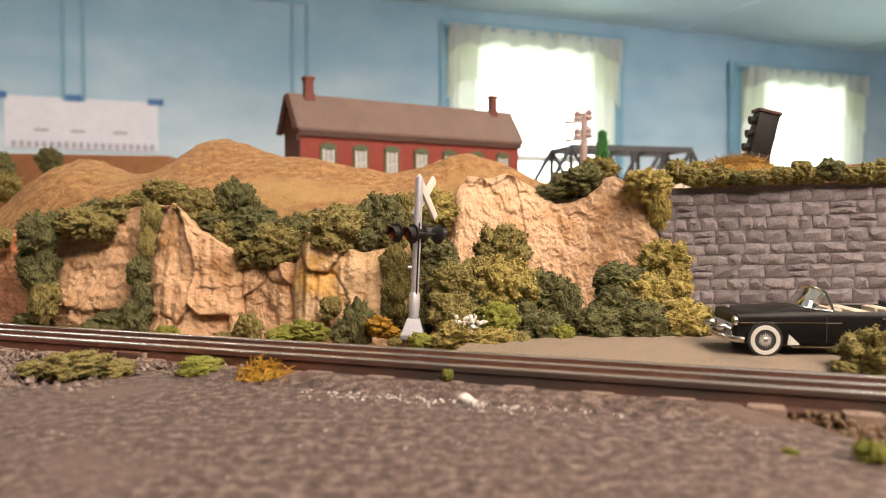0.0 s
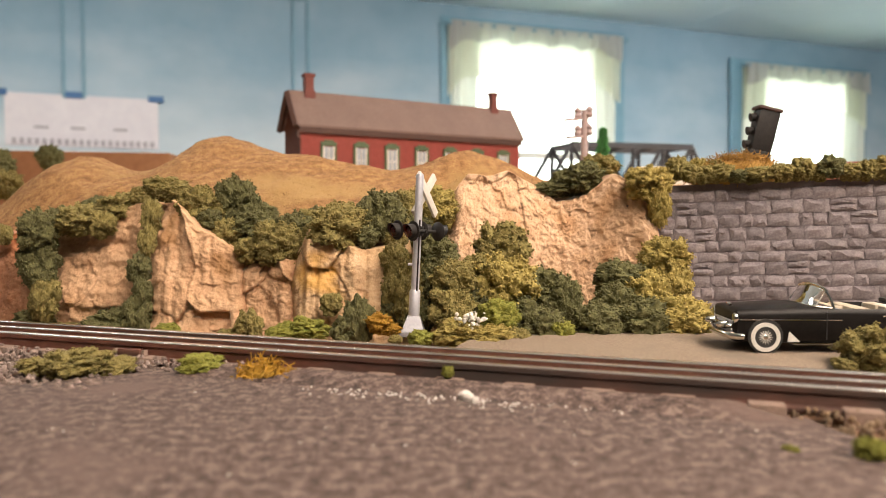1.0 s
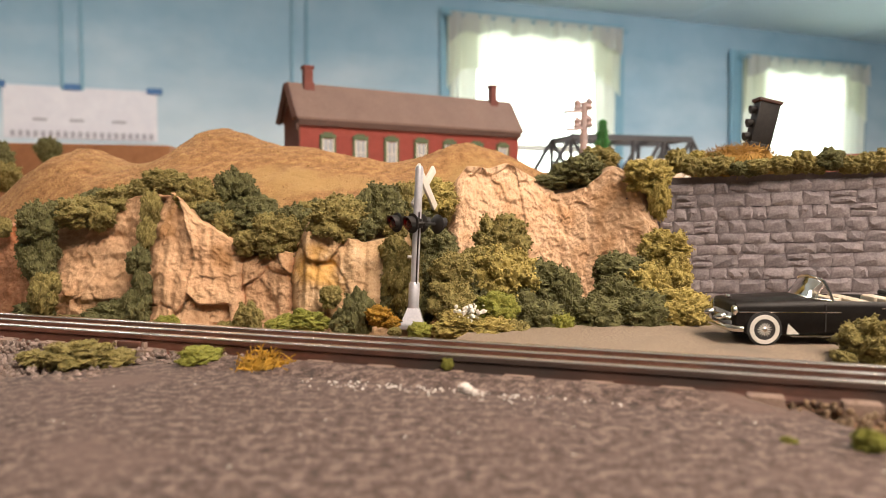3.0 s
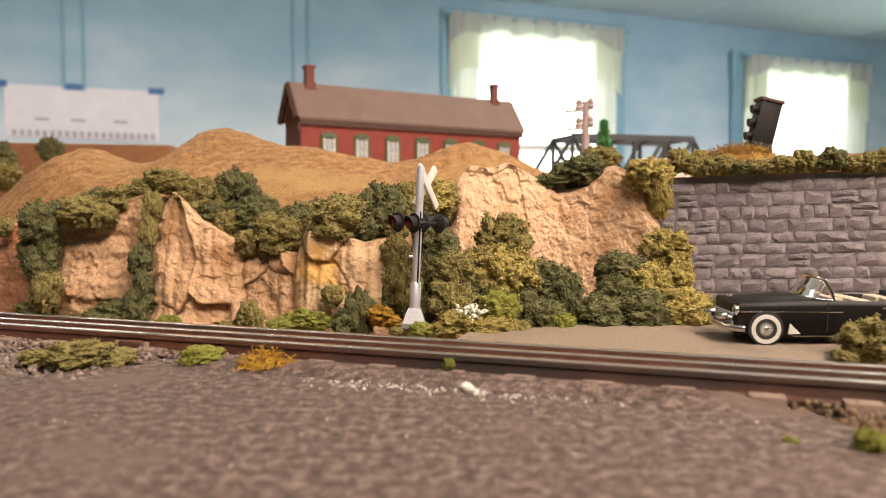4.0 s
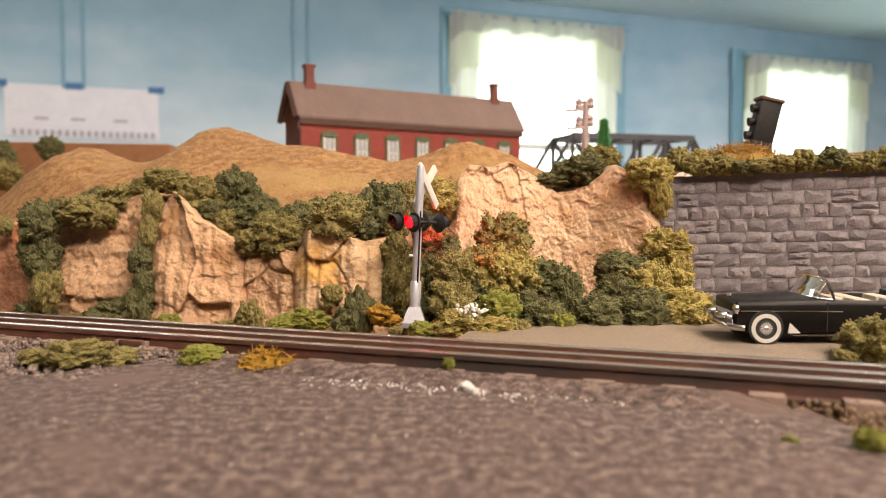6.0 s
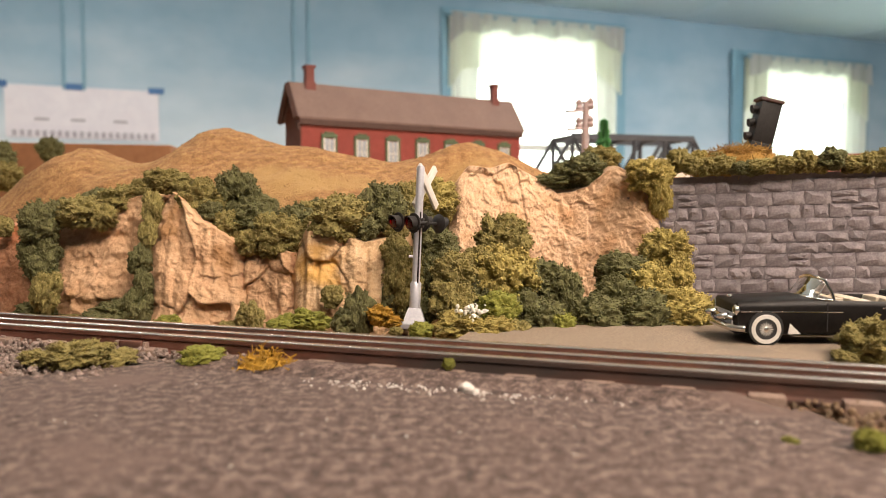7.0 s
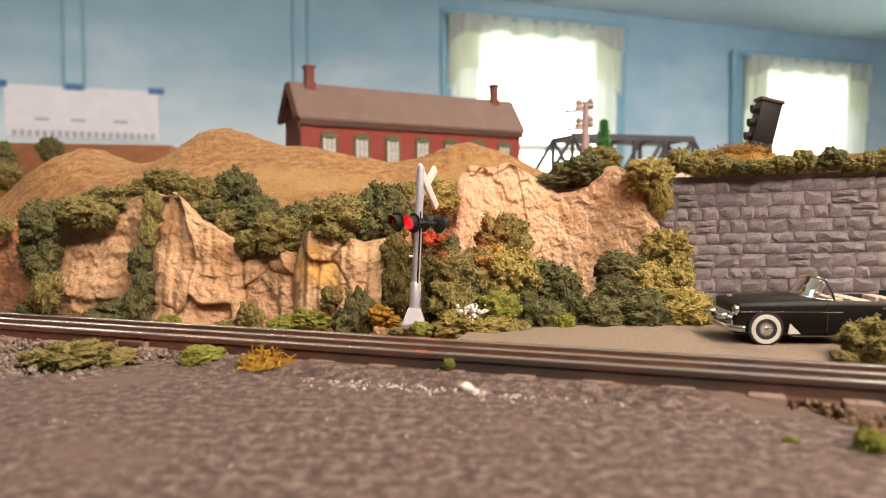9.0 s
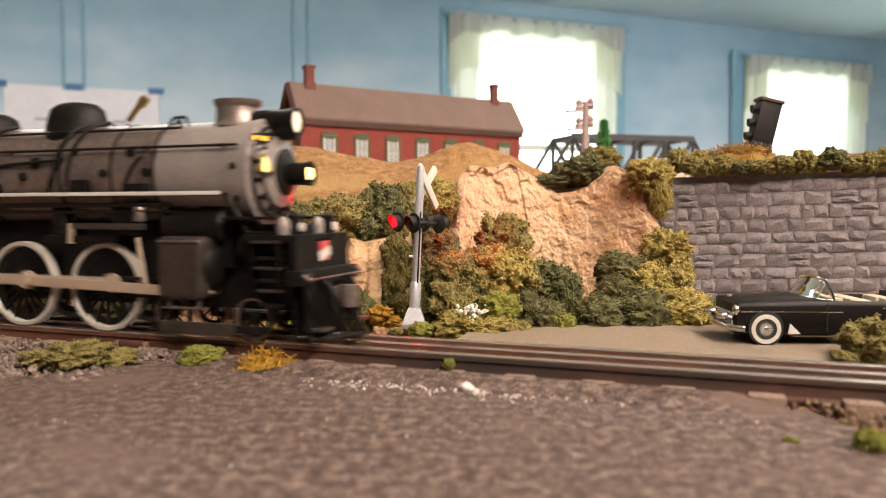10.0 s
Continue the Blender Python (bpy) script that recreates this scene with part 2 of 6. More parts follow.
def sky_paint():
    """Wall paint: deeper blue above, paler towards the layout, with soft brushed clouds."""
    m = material("sky_paint", [(0.205, 0.335, 0.43), (0.27, 0.40, 0.495), (0.37, 0.475, 0.56)], 1.1, 0.9, bump=0.02, fine=3, spread=(0.35, 0.72), detail=3)
    nt = m.node_tree
    n, link = nt.nodes, nt.links.new
    b = n["Principled BSDF"]
    paint = b.inputs["Base Color"].links[0].from_socket
    co = n.new("ShaderNodeTexCoord")
    sep = n.new("ShaderNodeSeparateXYZ")
    link(co.outputs["Object"], sep.inputs["Vector"])
    mp = n.new("ShaderNodeMapping")
    mp.inputs["Scale"].default_value = (0.8, 1, 1.7)
    link(co.outputs["Object"], mp.inputs["Vector"])
    cloud = n.new("ShaderNodeTexNoise")
    cloud.inputs["Scale"].default_value, cloud.inputs["Detail"].default_value = 1.6, 4.0
    link(mp.outputs["Vector"], cloud.inputs["Vector"])
    low = n.new("ShaderNodeMapRange")
    low.inputs["From Min"].default_value, low.inputs["From Max"].default_value = 1.15, 0.25
    low.inputs["To Min"].default_value, low.inputs["To Max"].default_value = -0.30, 0.42
    link(sep.outputs["Z"], low.inputs["Value"])
    add = n.new("ShaderNodeMath")
    link(low.outputs["Result"], add.inputs[0])
    link(cloud.outputs["Fac"], add.inputs[1])
    ramp = n.new("ShaderNodeValToRGB")
    ramp.color_ramp.elements[0].position, ramp.color_ramp.elements[1].position = 0.38, 0.95
    link(add.outputs["Value"], ramp.inputs["Fac"])
    mx = n.new("ShaderNodeMix")
    mx.data_type = "RGBA"
    link(ramp.outputs["Color"], mx.inputs["Factor"])
    link(paint, mx.inputs["A"])
    mx.inputs["B"].default_value = (0.60, 0.655, 0.69, 1)
    link(mx.outputs["Result"], b.inputs["Base Color"])
    return m


M["sky_paint"] = sky_paint()

# ---- mesh helpers ----


def add_box(bm, x0, x1, y0, y1, z0, z1, m=None, bevel=0.0, rounds=2):
    r = bmesh.ops.create_cube(bm, size=1.0)
    v = r["verts"]
    for p in v:
        p.co = Vector((x0 + (p.co.x + 0.5) * (x1 - x0), y0 + (p.co.y + 0.5) * (y1 - y0), z0 + (p.co.z + 0.5) * (z1 - z0)))
    if bevel:
        es = list({e for p in v for e in p.link_edges})
        r = bmesh.ops.bevel(bm, geom=es, offset=bevel, segments=rounds, affect="EDGES", profile=0.6)
        v = list({p for f in r["faces"] for p in f.verts})
    if m is not None:
        bmesh.ops.transform(bm, matrix=m, verts=v)
    return v


def aligned(a, b):
    """A pose at the middle of a and b whose z runs from a to b."""
    a, b = Vector(a), Vector(b)
    return Matrix.Translation((a + b) / 2) @ (b - a).to_track_quat("Z", "Y").to_matrix().to_4x4(), (b - a).length


def add_rod(bm, a, b, r, r2=None, seg=16, caps=True):
    m, length = aligned(a, b)
    return bmesh.ops.create_cone(bm, cap_ends=caps, segments=seg, radius1=r, radius2=r if r2 is None else r2, depth=length, matrix=m)["verts"]


def add_pipe(bm, pts, r, seg=8):
    """One tube swept along the points."""
    pts = [Vector(p) for p in pts]
    dirs = [(b - a).normalized() for a, b in zip(pts, pts[1:])]
    rings, side = [], None
    for k, p in enumerate(pts):
        d = (dirs[max(0, k - 1)] + dirs[min(k, len(dirs) - 1)]).normalized()
        if side is None:
            side = d.orthogonal().normalized()
        side = (side - d * side.dot(d)).normalized()
        up = d.cross(side)
        rings.append([bm.verts.new(p + r * (math.cos(6.28319 * q / seg) * side + math.sin(6.28319 * q / seg) * up)) for q in range(seg)])
    for a, b in zip(rings, rings[1:]):
        for q in range(seg):
            bm.faces.new((a[q], a[(q + 1) % seg], b[(q + 1) % seg], b[q]))
    bm.faces.new(rings[0][::-1])
    bm.faces.new(rings[-1])


def add_lathe(bm, profile, m=None, seg=32, loop=False):
    """Turns (radius, height) rows about z; loop: a closed ring with no end caps."""
    rings = []
    for r, z in profile:
        rings.append([bm.verts.new((r * math.cos(6.28319 * k / seg), r * math.sin(6.28319 * k / seg), z)) for k in range(seg)])
    for a, b in zip(rings, rings[1:] + (rings[:1] if loop else [])):
        for k in range(seg):
            bm.faces.new((a[k], a[(k + 1) % seg], b[(k + 1) % seg], b[k]))
    for ring, turn in () if loop else ((rings[0], True), (rings[-1], False)):
        bm.faces.new(ring[::-1] if turn else ring)
    if m is not None:
        bmesh.ops.transform(bm, matrix=m, verts=[v for ring in rings for v in ring])


def finish(name, bm, mat, smooth=True, angle=40):
    me = bpy.data.meshes.new(name)
    bmesh.ops.recalc_face_normals(bm, faces=bm.faces)
    if smooth:
        lim = radians(angle)
        for f in bm.faces:
            f.smooth = True
        for e in bm.edges:
            if len(e.link_faces) == 2 and e.calc_face_angle(0) > lim:
                e.smooth = False
    bm.to_mesh(me)
    bm.free()
    me.materials.append(mat)
    return me


def part(name, bm, mat, parent, label="", m=None, smooth=True, angle=40):
    ob = new(name, finish(name, bm, mat, smooth, angle))
    ob.parent = parent
    if m is not None:
        ob.matrix_basis = m
    if label:
        tagged(ob, label)
    return ob


def thing(name, label, category, m=None, kind="", group="", bm=None, mat=None, smooth=True, angle=40):
    ob = new(name, finish(name, bm, mat, smooth, angle) if bm else None)
    if m is not None:
        ob.matrix_basis = m
    return tagged(ob, label, category, group, kind)


def smoothstep(a, b, x):
    t = min(1.0, max(0.0, (x - a) / (b - a)))
    return t * t * (3 - 2 * t)


def grid_mesh(name, cols, rows, fn, mat):
    """A sheet of cols by rows points from fn(u, v), u and v in 0..1."""
    verts = [fn(i / (cols - 1), j / (rows - 1)) for j in range(rows) for i in range(cols)]
    faces = [(j * cols + i, j * cols + i + 1, (j + 1) * cols + i + 1, (j + 1) * cols + i) for j in range(rows - 1) for i in range(cols - 1)]
    me = bpy.data.meshes.new(name)
    me.from_pydata(verts, [], faces)
    me.polygons.foreach_set("use_smooth", [True] * len(me.polygons))
    me.materials.append(mat)
    me.update()
    return me


TRACK = pose(0, 0.2828, 0, 0, 0, -19.2)      # x along the track towards the right, y away from the camera
TRACK_IN = TRACK.inverted()
HEAD = 0.0084                                   # height of the rail heads

# ---- room ----
WALL = pose(0, 4.066, 0, 0, 0, 20.36)          # x along the back wall, y out of the room
FLOOR_Z, CEIL_Z = -0.96, 1.24
WINDOWS = [(0.045, 1.10, -0.25, 1.12), (2.055, 3.075, -0.25, 1.04)]


def room():
    bm = bmesh.new()
    xs = [-5.2] + [e for w in WINDOWS for e in w[:2]] + [5.0]
    for k in range(0, len(xs), 2):
        add_box(bm, xs[k], xs[k + 1], 0, 0.16, FLOOR_Z, CEIL_Z)
    for x0, x1, z0, z1 in WINDOWS:
        add_box(bm, x0, x1, 0, 0.16, FLOOR_Z, z0)
        add_box(bm, x0, x1, 0, 0.16, z1, CEIL_Z)
    thing("wall_north", "room wall painted as blue sky with soft clouds", "wall", WALL, "structure", bm=bm, mat=M["sky_paint"], smooth=False)
    # unseen walls closing the room, their paint darkened to cut bounced light
    for name, box in (("wall_south", (-5.2, 5.0, -7.2, -7.04)), ("wall_west", (-5.36, -5.2, -7.2, 0.16)), ("wall_east", (5.0, 5.16, -7.2, 0.16))):
        bm = bmesh.new()
        add_box(bm, *box, FLOOR_Z, CEIL_Z)
        thing(name, "plain blue room wall out of view, darkened against bounce", "wall", WALL, "structure", bm=bm, mat=M["back_paint"], smooth=False)
    bm = bmesh.new()
    add_box(bm, -5.36, 5.16, -7.2, 0.16, FLOOR_Z - 0.1, FLOOR_Z)
    thing("floor", "worn grey room floor", "floor", WALL, "structure", bm=bm, mat=M["floor"], smooth=False)
    bm = bmesh.new()
    add_box(bm, -5.36, 5.16, -7.2, 0.16, CEIL_Z, CEIL_Z + 0.1)
    # cover strips over the joints of the ceiling boards
    for x in (-2.4, 0.0, 1.55, 2.9):
        add_box(bm, x - 0.012, x + 0.012, -7.0, 0, CEIL_Z - 0.005, CEIL_Z + 0.01)
    thing("ceiling", "pale blue boarded ceiling with cover strips", "ceiling", WALL, "structure", bm=bm, mat=M["ceiling_paint"], smooth=False)
    # painted battens and a conduit on the wall
    for x, z0, z1, w in ((-1.856, 0.62, CEIL_Z, 0.007), (-1.773, 0.62, CEIL_Z, 0.007), (-0.735, 0.2, 1.17, 0.008), (-0.81, 0.2, 1.17, 0.006)):
        bm = bmesh.new()
        add_box(bm, x - w, x + w, -0.012, -0.001, z0, z1, bevel=0.003)
        thing("trim", "narrow blue painted wall batten", "trim", WALL, "structure", bm=bm, mat=M["blue_trim"])
    bm = bmesh.new()
    add_box(bm, -1.3, -0.735, -0.010, -0.001, 1.17, 1.185, bevel=0.002)
    thing("trim", "narrow blue painted wall batten", "trim", WALL, "structure", bm=bm, mat=M["blue_trim"])
    bm = bmesh.new()
    add_pipe(bm, [(1.955, -0.03, -0.2), (1.955, -0.03, 0.9), (1.935, -0.05, 0.93), (1.935, -0.05, 1.08)], 0.018, 10)
    thing("conduit", "dark blue painted pipe on the wall", "pipe", WALL, "structure", bm=bm, mat=M["blue_trim"])


def window(k, x0, x1, z0, z1):
    w = thing("window_%d" % k, "bright window with gathered sheer curtains and valance", "window", WALL, "structure")
    bm = bmesh.new()
    t = 0.05
    for a, b, c, d in ((x0, x1, z0, z0 + t), (x0, x1, z1 - t, z1), (x0, x0 + t, z0 + t, z1 - t), (x1 - t, x1, z0 + t, z1 - t),
                       (x0 + t, x1 - t, (z0 + z1) / 2 - 0.02, (z0 + z1) / 2 + 0.02)):
        add_box(bm, a + 0.001, b - 0.001, 0.06, 0.10, c + 0.001, d - 0.001, bevel=0.004)
    part("window_frame", bm, M["white_plastic"], w)
    for a, b in ((z0 + t, (z0 + z1) / 2 - 0.02), ((z0 + z1) / 2 + 0.02, z1 - t)):
        bm = bmesh.new()
        add_box(bm, x0 + t, x1 - t, 0.078, 0.082, a, b)
        p = part("pane", bm, M["glass"], w, smooth=False)
        p.visible_shadow = False
    bm = bmesh.new()
    for a, b, c, d in ((x0 - 0.06, x0, z0 - 0.05, z1 + 0.05), (x1, x1 + 0.06, z0 - 0.05, z1 + 0.05), (x0, x1, z1, z1 + 0.05)):
        add_box(bm, a, b, -0.014, -0.001, c, d, bevel=0.003)
    part("window_casing", bm, M["blue_trim"], w)
    bm = bmesh.new()
    add_box(bm, x0 - 0.07, x1 + 0.07, -0.05, 0.05, z0 - 0.03, z0, bevel=0.004)
    part("window_sill", bm, M["white_plastic"], w)
    bm = bmesh.new()
    add_rod(bm, (x0 - 0.05, -0.045, z1 + 0.005), (x1 + 0.06, -0.045, z1 + 0.005), 0.011)
    part("curtain_rod", bm, M["blue_trim"], w)
    rnd = random.Random(k)
    ph = [rnd.uniform(0, 6.28) for _ in range(4)]

    def fold(x, amp):
        return amp * (math.sin(x * 62 + ph[0] + 1.5 * math.sin(x * 9 + ph[1])) + 0.5 * math.sin(x * 101 + ph[2]))

    wd = x1 - x0 + 0.04
    # valance with an arched hem, a second layer behind it, and two side drops
    for name, za, zb, amp, y in (("valance", 0.09, 0.07, 0.012, -0.06), ("valance_lining", 0.27, 0.13, 0.010, -0.035)):
        def fn(u, v, za=za, zb=zb, amp=amp, y=y):
            x = x0 - 0.02 + wd * u
            hem = za + zb * (2 * u - 1) ** 6 + 0.012 * math.sin(x * 30 + ph[3])
            return (x, y + fold(x, amp) * (0.4 + 0.6 * v), z1 + 0.02 - v * hem)
        ob = new(name, grid_mesh(name, 160, 8, fn, M["valance"] if name == "valance" else M["curtain"]))
        ob.parent = w
    for sgn in (0, 1):
        def fn(u, v, sgn=sgn):
            wide = 0.19 - 0.05 * smoothstep(0, 1, v)
            x = (x0 - 0.02 + wide * u) if sgn == 0 else (x1 + 0.02 - wide * u)
            return (x, -0.02 + fold(x, 0.012), z1 + 0.01 - v * (z1 - z0 + 0.02))
        ob = new("curtain", grid_mesh("curtain", 50, 16, fn, M["side_curtain"]))
        ob.parent = w


room()
for k, w in enumerate(WINDOWS):
    window(k + 1, *w)
bm = bmesh.new()
add_box(bm, -1.5, 5.5, 0.9, 0.92, -1.2, 2.4)
thing("backdrop", "bright overcast daylight outside the windows", "sky", WALL, "structure", bm=bm, mat=M["daylight"], smooth=False)


def paper_drawing():
    p = thing("paper_drawing", "white paper elevation drawing taped to the wall", "drawing", WALL)
    bm = bmesh.new()
    add_box(bm, -2.097, -1.452, -0.008, -0.004, 0.395, 0.633, bevel=0.001)
    part("sheet", bm, M["paper"], p, smooth=False)
    for x in (-2.12, -1.815, -1.462):
        bm = bmesh.new()
        add_box(bm, x - 0.035, x + 0.035, -0.012, -0.009, 0.618, 0.648, Matrix.Translation((0, 0, 0)))
        part("tape", bm, M["tape"], p, "piece of blue masking tape", smooth=False)
    for x in (-1.95, -1.80, -1.62):
        bm = bmesh.new()
        add_box(bm, x - 0.03, x + 0.03, -0.0095, -0.0085, 0.475, 0.487)
        part("drawn_window", bm, M["ink"], p, smooth=False)
    for k in range(20):
        x = -2.07 + k * 0.0305
        bm = bmesh.new()
        add_box(bm, x, x + 0.018, -0.0095, -0.0085, 0.402, 0.43)
        part("drawn_arch", bm, M["ink"], p, smooth=False)


paper_drawing()

# ---- layout table, ground, roads ----


def table():
    t = thing("layout_table", "wooden layout table carrying the model railway", "table", kind="structure")
    bm = bmesh.new()
    add_box(bm, -3.4, 1.6, -0.35, 2.45, -0.075, -0.055)
    part("tabletop", bm, M["wood"], t, smooth=False)
    for x in (-3.3, -0.9, 1.5):
        for y in (-0.25, 2.35):
            bm = bmesh.new()
            add_box(bm, x - 0.04, x + 0.04, y - 0.04, y + 0.04, FLOOR_Z, -0.075, bevel=0.004)
            part("leg", bm, M["wood"], t)


table()
RIM = [
    (-1.032, 0.800, 0.026),
    (-0.635, 0.645, 0.033),
    (-0.403, 0.535, 0.042),
    (-0.281, 0.468, 0.052),
    (-0.235, 0.445, 0.050),
    (-0.226, 0.450, 0.056),
    (-0.186, 0.445, 0.068),
    (-0.159, 0.430, 0.073),
    (-0.135, 0.425, 0.052),
    (-0.115, 0.425, 0.039),
    (-0.082, 0.415, 0.038),
    (-0.074, 0.410, 0.053),
    (-0.045, 0.405, 0.044),
    (-0.025, 0.420, 0.046),
    (-0.008, 0.460, 0.051),
    (0.004, 0.475, 0.075),
    (0.017, 0.485, 0.090),
    (0.044, 0.500, 0.092),
    (0.065, 0.510, 0.085),
    (0.079, 0.510, 0.072),
    (0.099, 0.505, 0.077),
    (0.116, 0.495, 0.089),
    (0.128, 0.482, 0.083),
    (0.138, 0.472, 0.058),
]
SHRUBS_ON_LEFT_ROCK = [
    (-0.235, 0.430, 0.052, 0.0112, 0.0112, 'D'),
    (-0.235, 0.430, 0.035, 0.0099, 0.0125, 'D'),
    (-0.230, 0.425, 0.014, 0.0078, 0.0111, 'O'),
    (-0.242, 0.437, -0.001, 0.0127, 0.0067, 'D'),
    (-0.268, 0.450, 0.051, 0.0055, 0.0055, 'O'),
    (-0.215, 0.440, 0.060, 0.0135, 0.0081, 'O'),
    (-0.228, 0.440, 0.059, 0.0074, 0.0074, 'D'),
    (-0.197, 0.450, 0.068, 0.0124, 0.0069, 'O'),
    (-0.181, 0.450, 0.073, 0.0083, 0.0062, 'O'),
    (-0.168, 0.450, 0.078, 0.0117, 0.0069, 'O'),
    (-0.200, 0.435, 0.057, 0.0073, 0.0067, 'O'),
    (-0.170, 0.432, 0.062, 0.0055, 0.0085, 'O'),
    (-0.171, 0.427, 0.048, 0.0046, 0.0080, 'O'),
    (-0.174, 0.423, 0.032, 0.0064, 0.0075, 'D'),
    (-0.171, 0.420, 0.019, 0.0048, 0.0072, 'D'),
]
SHRUBS_ON_CLIFF = [
    (-0.148, 0.440, 0.068, 0.0121, 0.0101, 'O'),
    (-0.140, 0.435, 0.058, 0.0093, 0.0073, 'D'),
    (-0.127, 0.450, 0.071, 0.0124, 0.0124, 'D'),
    (-0.113, 0.435, 0.056, 0.0113, 0.0080, 'D'),
    (-0.126, 0.430, 0.052, 0.0086, 0.0072, 'O'),
    (-0.111, 0.420, 0.042, 0.0084, 0.0064, 'O'),
    (-0.094, 0.420, 0.046, 0.0135, 0.0103, 'O'),
    (-0.086, 0.430, 0.053, 0.0119, 0.0092, 'D'),
    (-0.060, 0.410, 0.056, 0.0145, 0.0113, 'O'),
    (-0.045, 0.425, 0.061, 0.0078, 0.0098, 'D'),
    (-0.036, 0.430, 0.062, 0.0119, 0.0125, 'D'),
    (-0.022, 0.455, 0.067, 0.0091, 0.0098, 'O'),
    (-0.008, 0.460, 0.067, 0.0148, 0.0120, 'Y'),
    (-0.104, 0.430, 0.052, 0.0072, 0.0066, 'O'),
    (-0.074, 0.420, 0.052, 0.0064, 0.0058, 'O'),
]
SHRUBS_ON_EDGE = [
    (-0.159, 0.450, 0.073, 0.0076, 0.0062, 'O'),
    (-0.136, 0.445, 0.064, 0.0082, 0.0068, 'O'),
    (-0.111, 0.450, 0.063, 0.0083, 0.0069, 'D'),
    (-0.080, 0.435, 0.058, 0.0087, 0.0067, 'O'),
    (-0.053, 0.418, 0.051, 0.0090, 0.0070, 'O'),
    (-0.074, 0.440, 0.061, 0.0074, 0.0061, 'D'),
    (-0.028, 0.438, 0.057, 0.0081, 0.0081, 'O'),
    (-0.043, 0.415, 0.050, 0.0076, 0.0057, 'D'),
    (-0.027, 0.425, 0.048, 0.0072, 0.0065, 'O'),
    (0.001, 0.478, 0.063, 0.0081, 0.0081, 'Y'),
    (-0.215, 0.455, 0.068, 0.0077, 0.0056, 'D'),
    (-0.191, 0.455, 0.071, 0.0070, 0.0049, 'O'),
    (-0.098, 0.418, 0.039, 0.0083, 0.0058, 'O'),
    (-0.085, 0.420, 0.046, 0.0084, 0.0071, 'O'),
]
SHRUBS_AT_CLIFF_FOOT = [
    (-0.189, 0.425, -0.001, 0.0143, 0.0085, 'D'),
    (-0.175, 0.420, 0.005, 0.0077, 0.0109, 'D'),
    (-0.213, 0.432, -0.006, 0.0139, 0.0046, 'O'),
    (-0.148, 0.395, -0.001, 0.0067, 0.0048, 'G'),
    (-0.102, 0.388, 0.003, 0.0077, 0.0077, 'O'),
    (-0.113, 0.388, -0.002, 0.0065, 0.0036, 'O'),
    (-0.082, 0.385, 0.000, 0.0100, 0.0053, 'G'),
    (-0.070, 0.385, 0.002, 0.0100, 0.0059, 'G'),
    (-0.059, 0.390, 0.015, 0.0054, 0.0054, 'O'),
    (-0.050, 0.380, 0.002, 0.0076, 0.0070, 'D'),
    (-0.043, 0.380, 0.007, 0.0076, 0.0111, 'D'),
    (-0.032, 0.370, 0.008, 0.0068, 0.0045, 'A'),
    (-0.027, 0.370, 0.005, 0.0057, 0.0028, 'A'),
    (-0.023, 0.360, 0.001, 0.0033, 0.0022, 'O'),
]
SHRUBS_BEHIND_SIGNAL = [
    (-0.004, 0.415, 0.039, 0.0114, 0.0102, 'D'),
    (-0.021, 0.405, 0.024, 0.0099, 0.0143, 'O'),
    (-0.006, 0.410, 0.028, 0.0094, 0.0107, 'D'),
    (0.006, 0.400, 0.026, 0.0116, 0.0104, 'O'),
    (0.035, 0.440, 0.041, 0.0162, 0.0148, 'O'),
    (0.034, 0.410, 0.021, 0.0176, 0.0163, 'Y'),
    (0.021, 0.420, 0.029, 0.0097, 0.0097, 'O'),
    (0.005, 0.388, 0.012, 0.0113, 0.0107, 'O'),
    (0.029, 0.380, 0.010, 0.0099, 0.0076, 'G'),
    (0.009, 0.372, 0.002, 0.0131, 0.0068, 'Y'),
    (0.023, 0.366, 0.000, 0.0112, 0.0062, 'Y'),
    (-0.011, 0.362, 0.001, 0.0061, 0.0039, 'G'),
    (0.038, 0.370, -0.002, 0.0079, 0.0062, 'O'),
    (-0.015, 0.410, 0.008, 0.0113, 0.0113, 'D'),
    (-0.030, 0.410, 0.011, 0.0075, 0.0107, 'D'),
    (-0.014, 0.450, 0.051, 0.0103, 0.0090, 'D'),
    (0.017, 0.405, 0.015, 0.0093, 0.0093, 'D'),
    (-0.027, 0.415, 0.037, 0.0083, 0.0083, 'O'),
]
SHRUBS_BY_ROAD = [
    (0.058, 0.425, 0.018, 0.0169, 0.0117, 'D'),
    (0.069, 0.415, 0.011, 0.0095, 0.0140, 'D'),
    (0.053, 0.385, 0.003, 0.0118, 0.0089, 'D'),
    (0.061, 0.380, 0.001, 0.0076, 0.0064, 'G'),
    (0.083, 0.390, 0.004, 0.0137, 0.0096, 'D'),
    (0.106, 0.425, 0.022, 0.0156, 0.0117, 'D'),
    (0.134, 0.440, 0.036, 0.0148, 0.0115, 'Y'),
    (0.136, 0.430, 0.023, 0.0105, 0.0119, 'Y'),
    (0.115, 0.415, 0.016, 0.0134, 0.0134, 'Y'),
    (0.108, 0.388, 0.006, 0.0131, 0.0101, 'D'),
    (0.126, 0.390, 0.007, 0.0149, 0.0108, 'Y'),
    (0.095, 0.405, 0.011, 0.0112, 0.0112, 'D'),
    (0.136, 0.385, 0.002, 0.0059, 0.0071, 'O'),
    (0.020, 0.400, 0.007, 0.0110, 0.0104, 'D'),
    (0.042, 0.400, 0.006, 0.0110, 0.0110, 'D'),
]
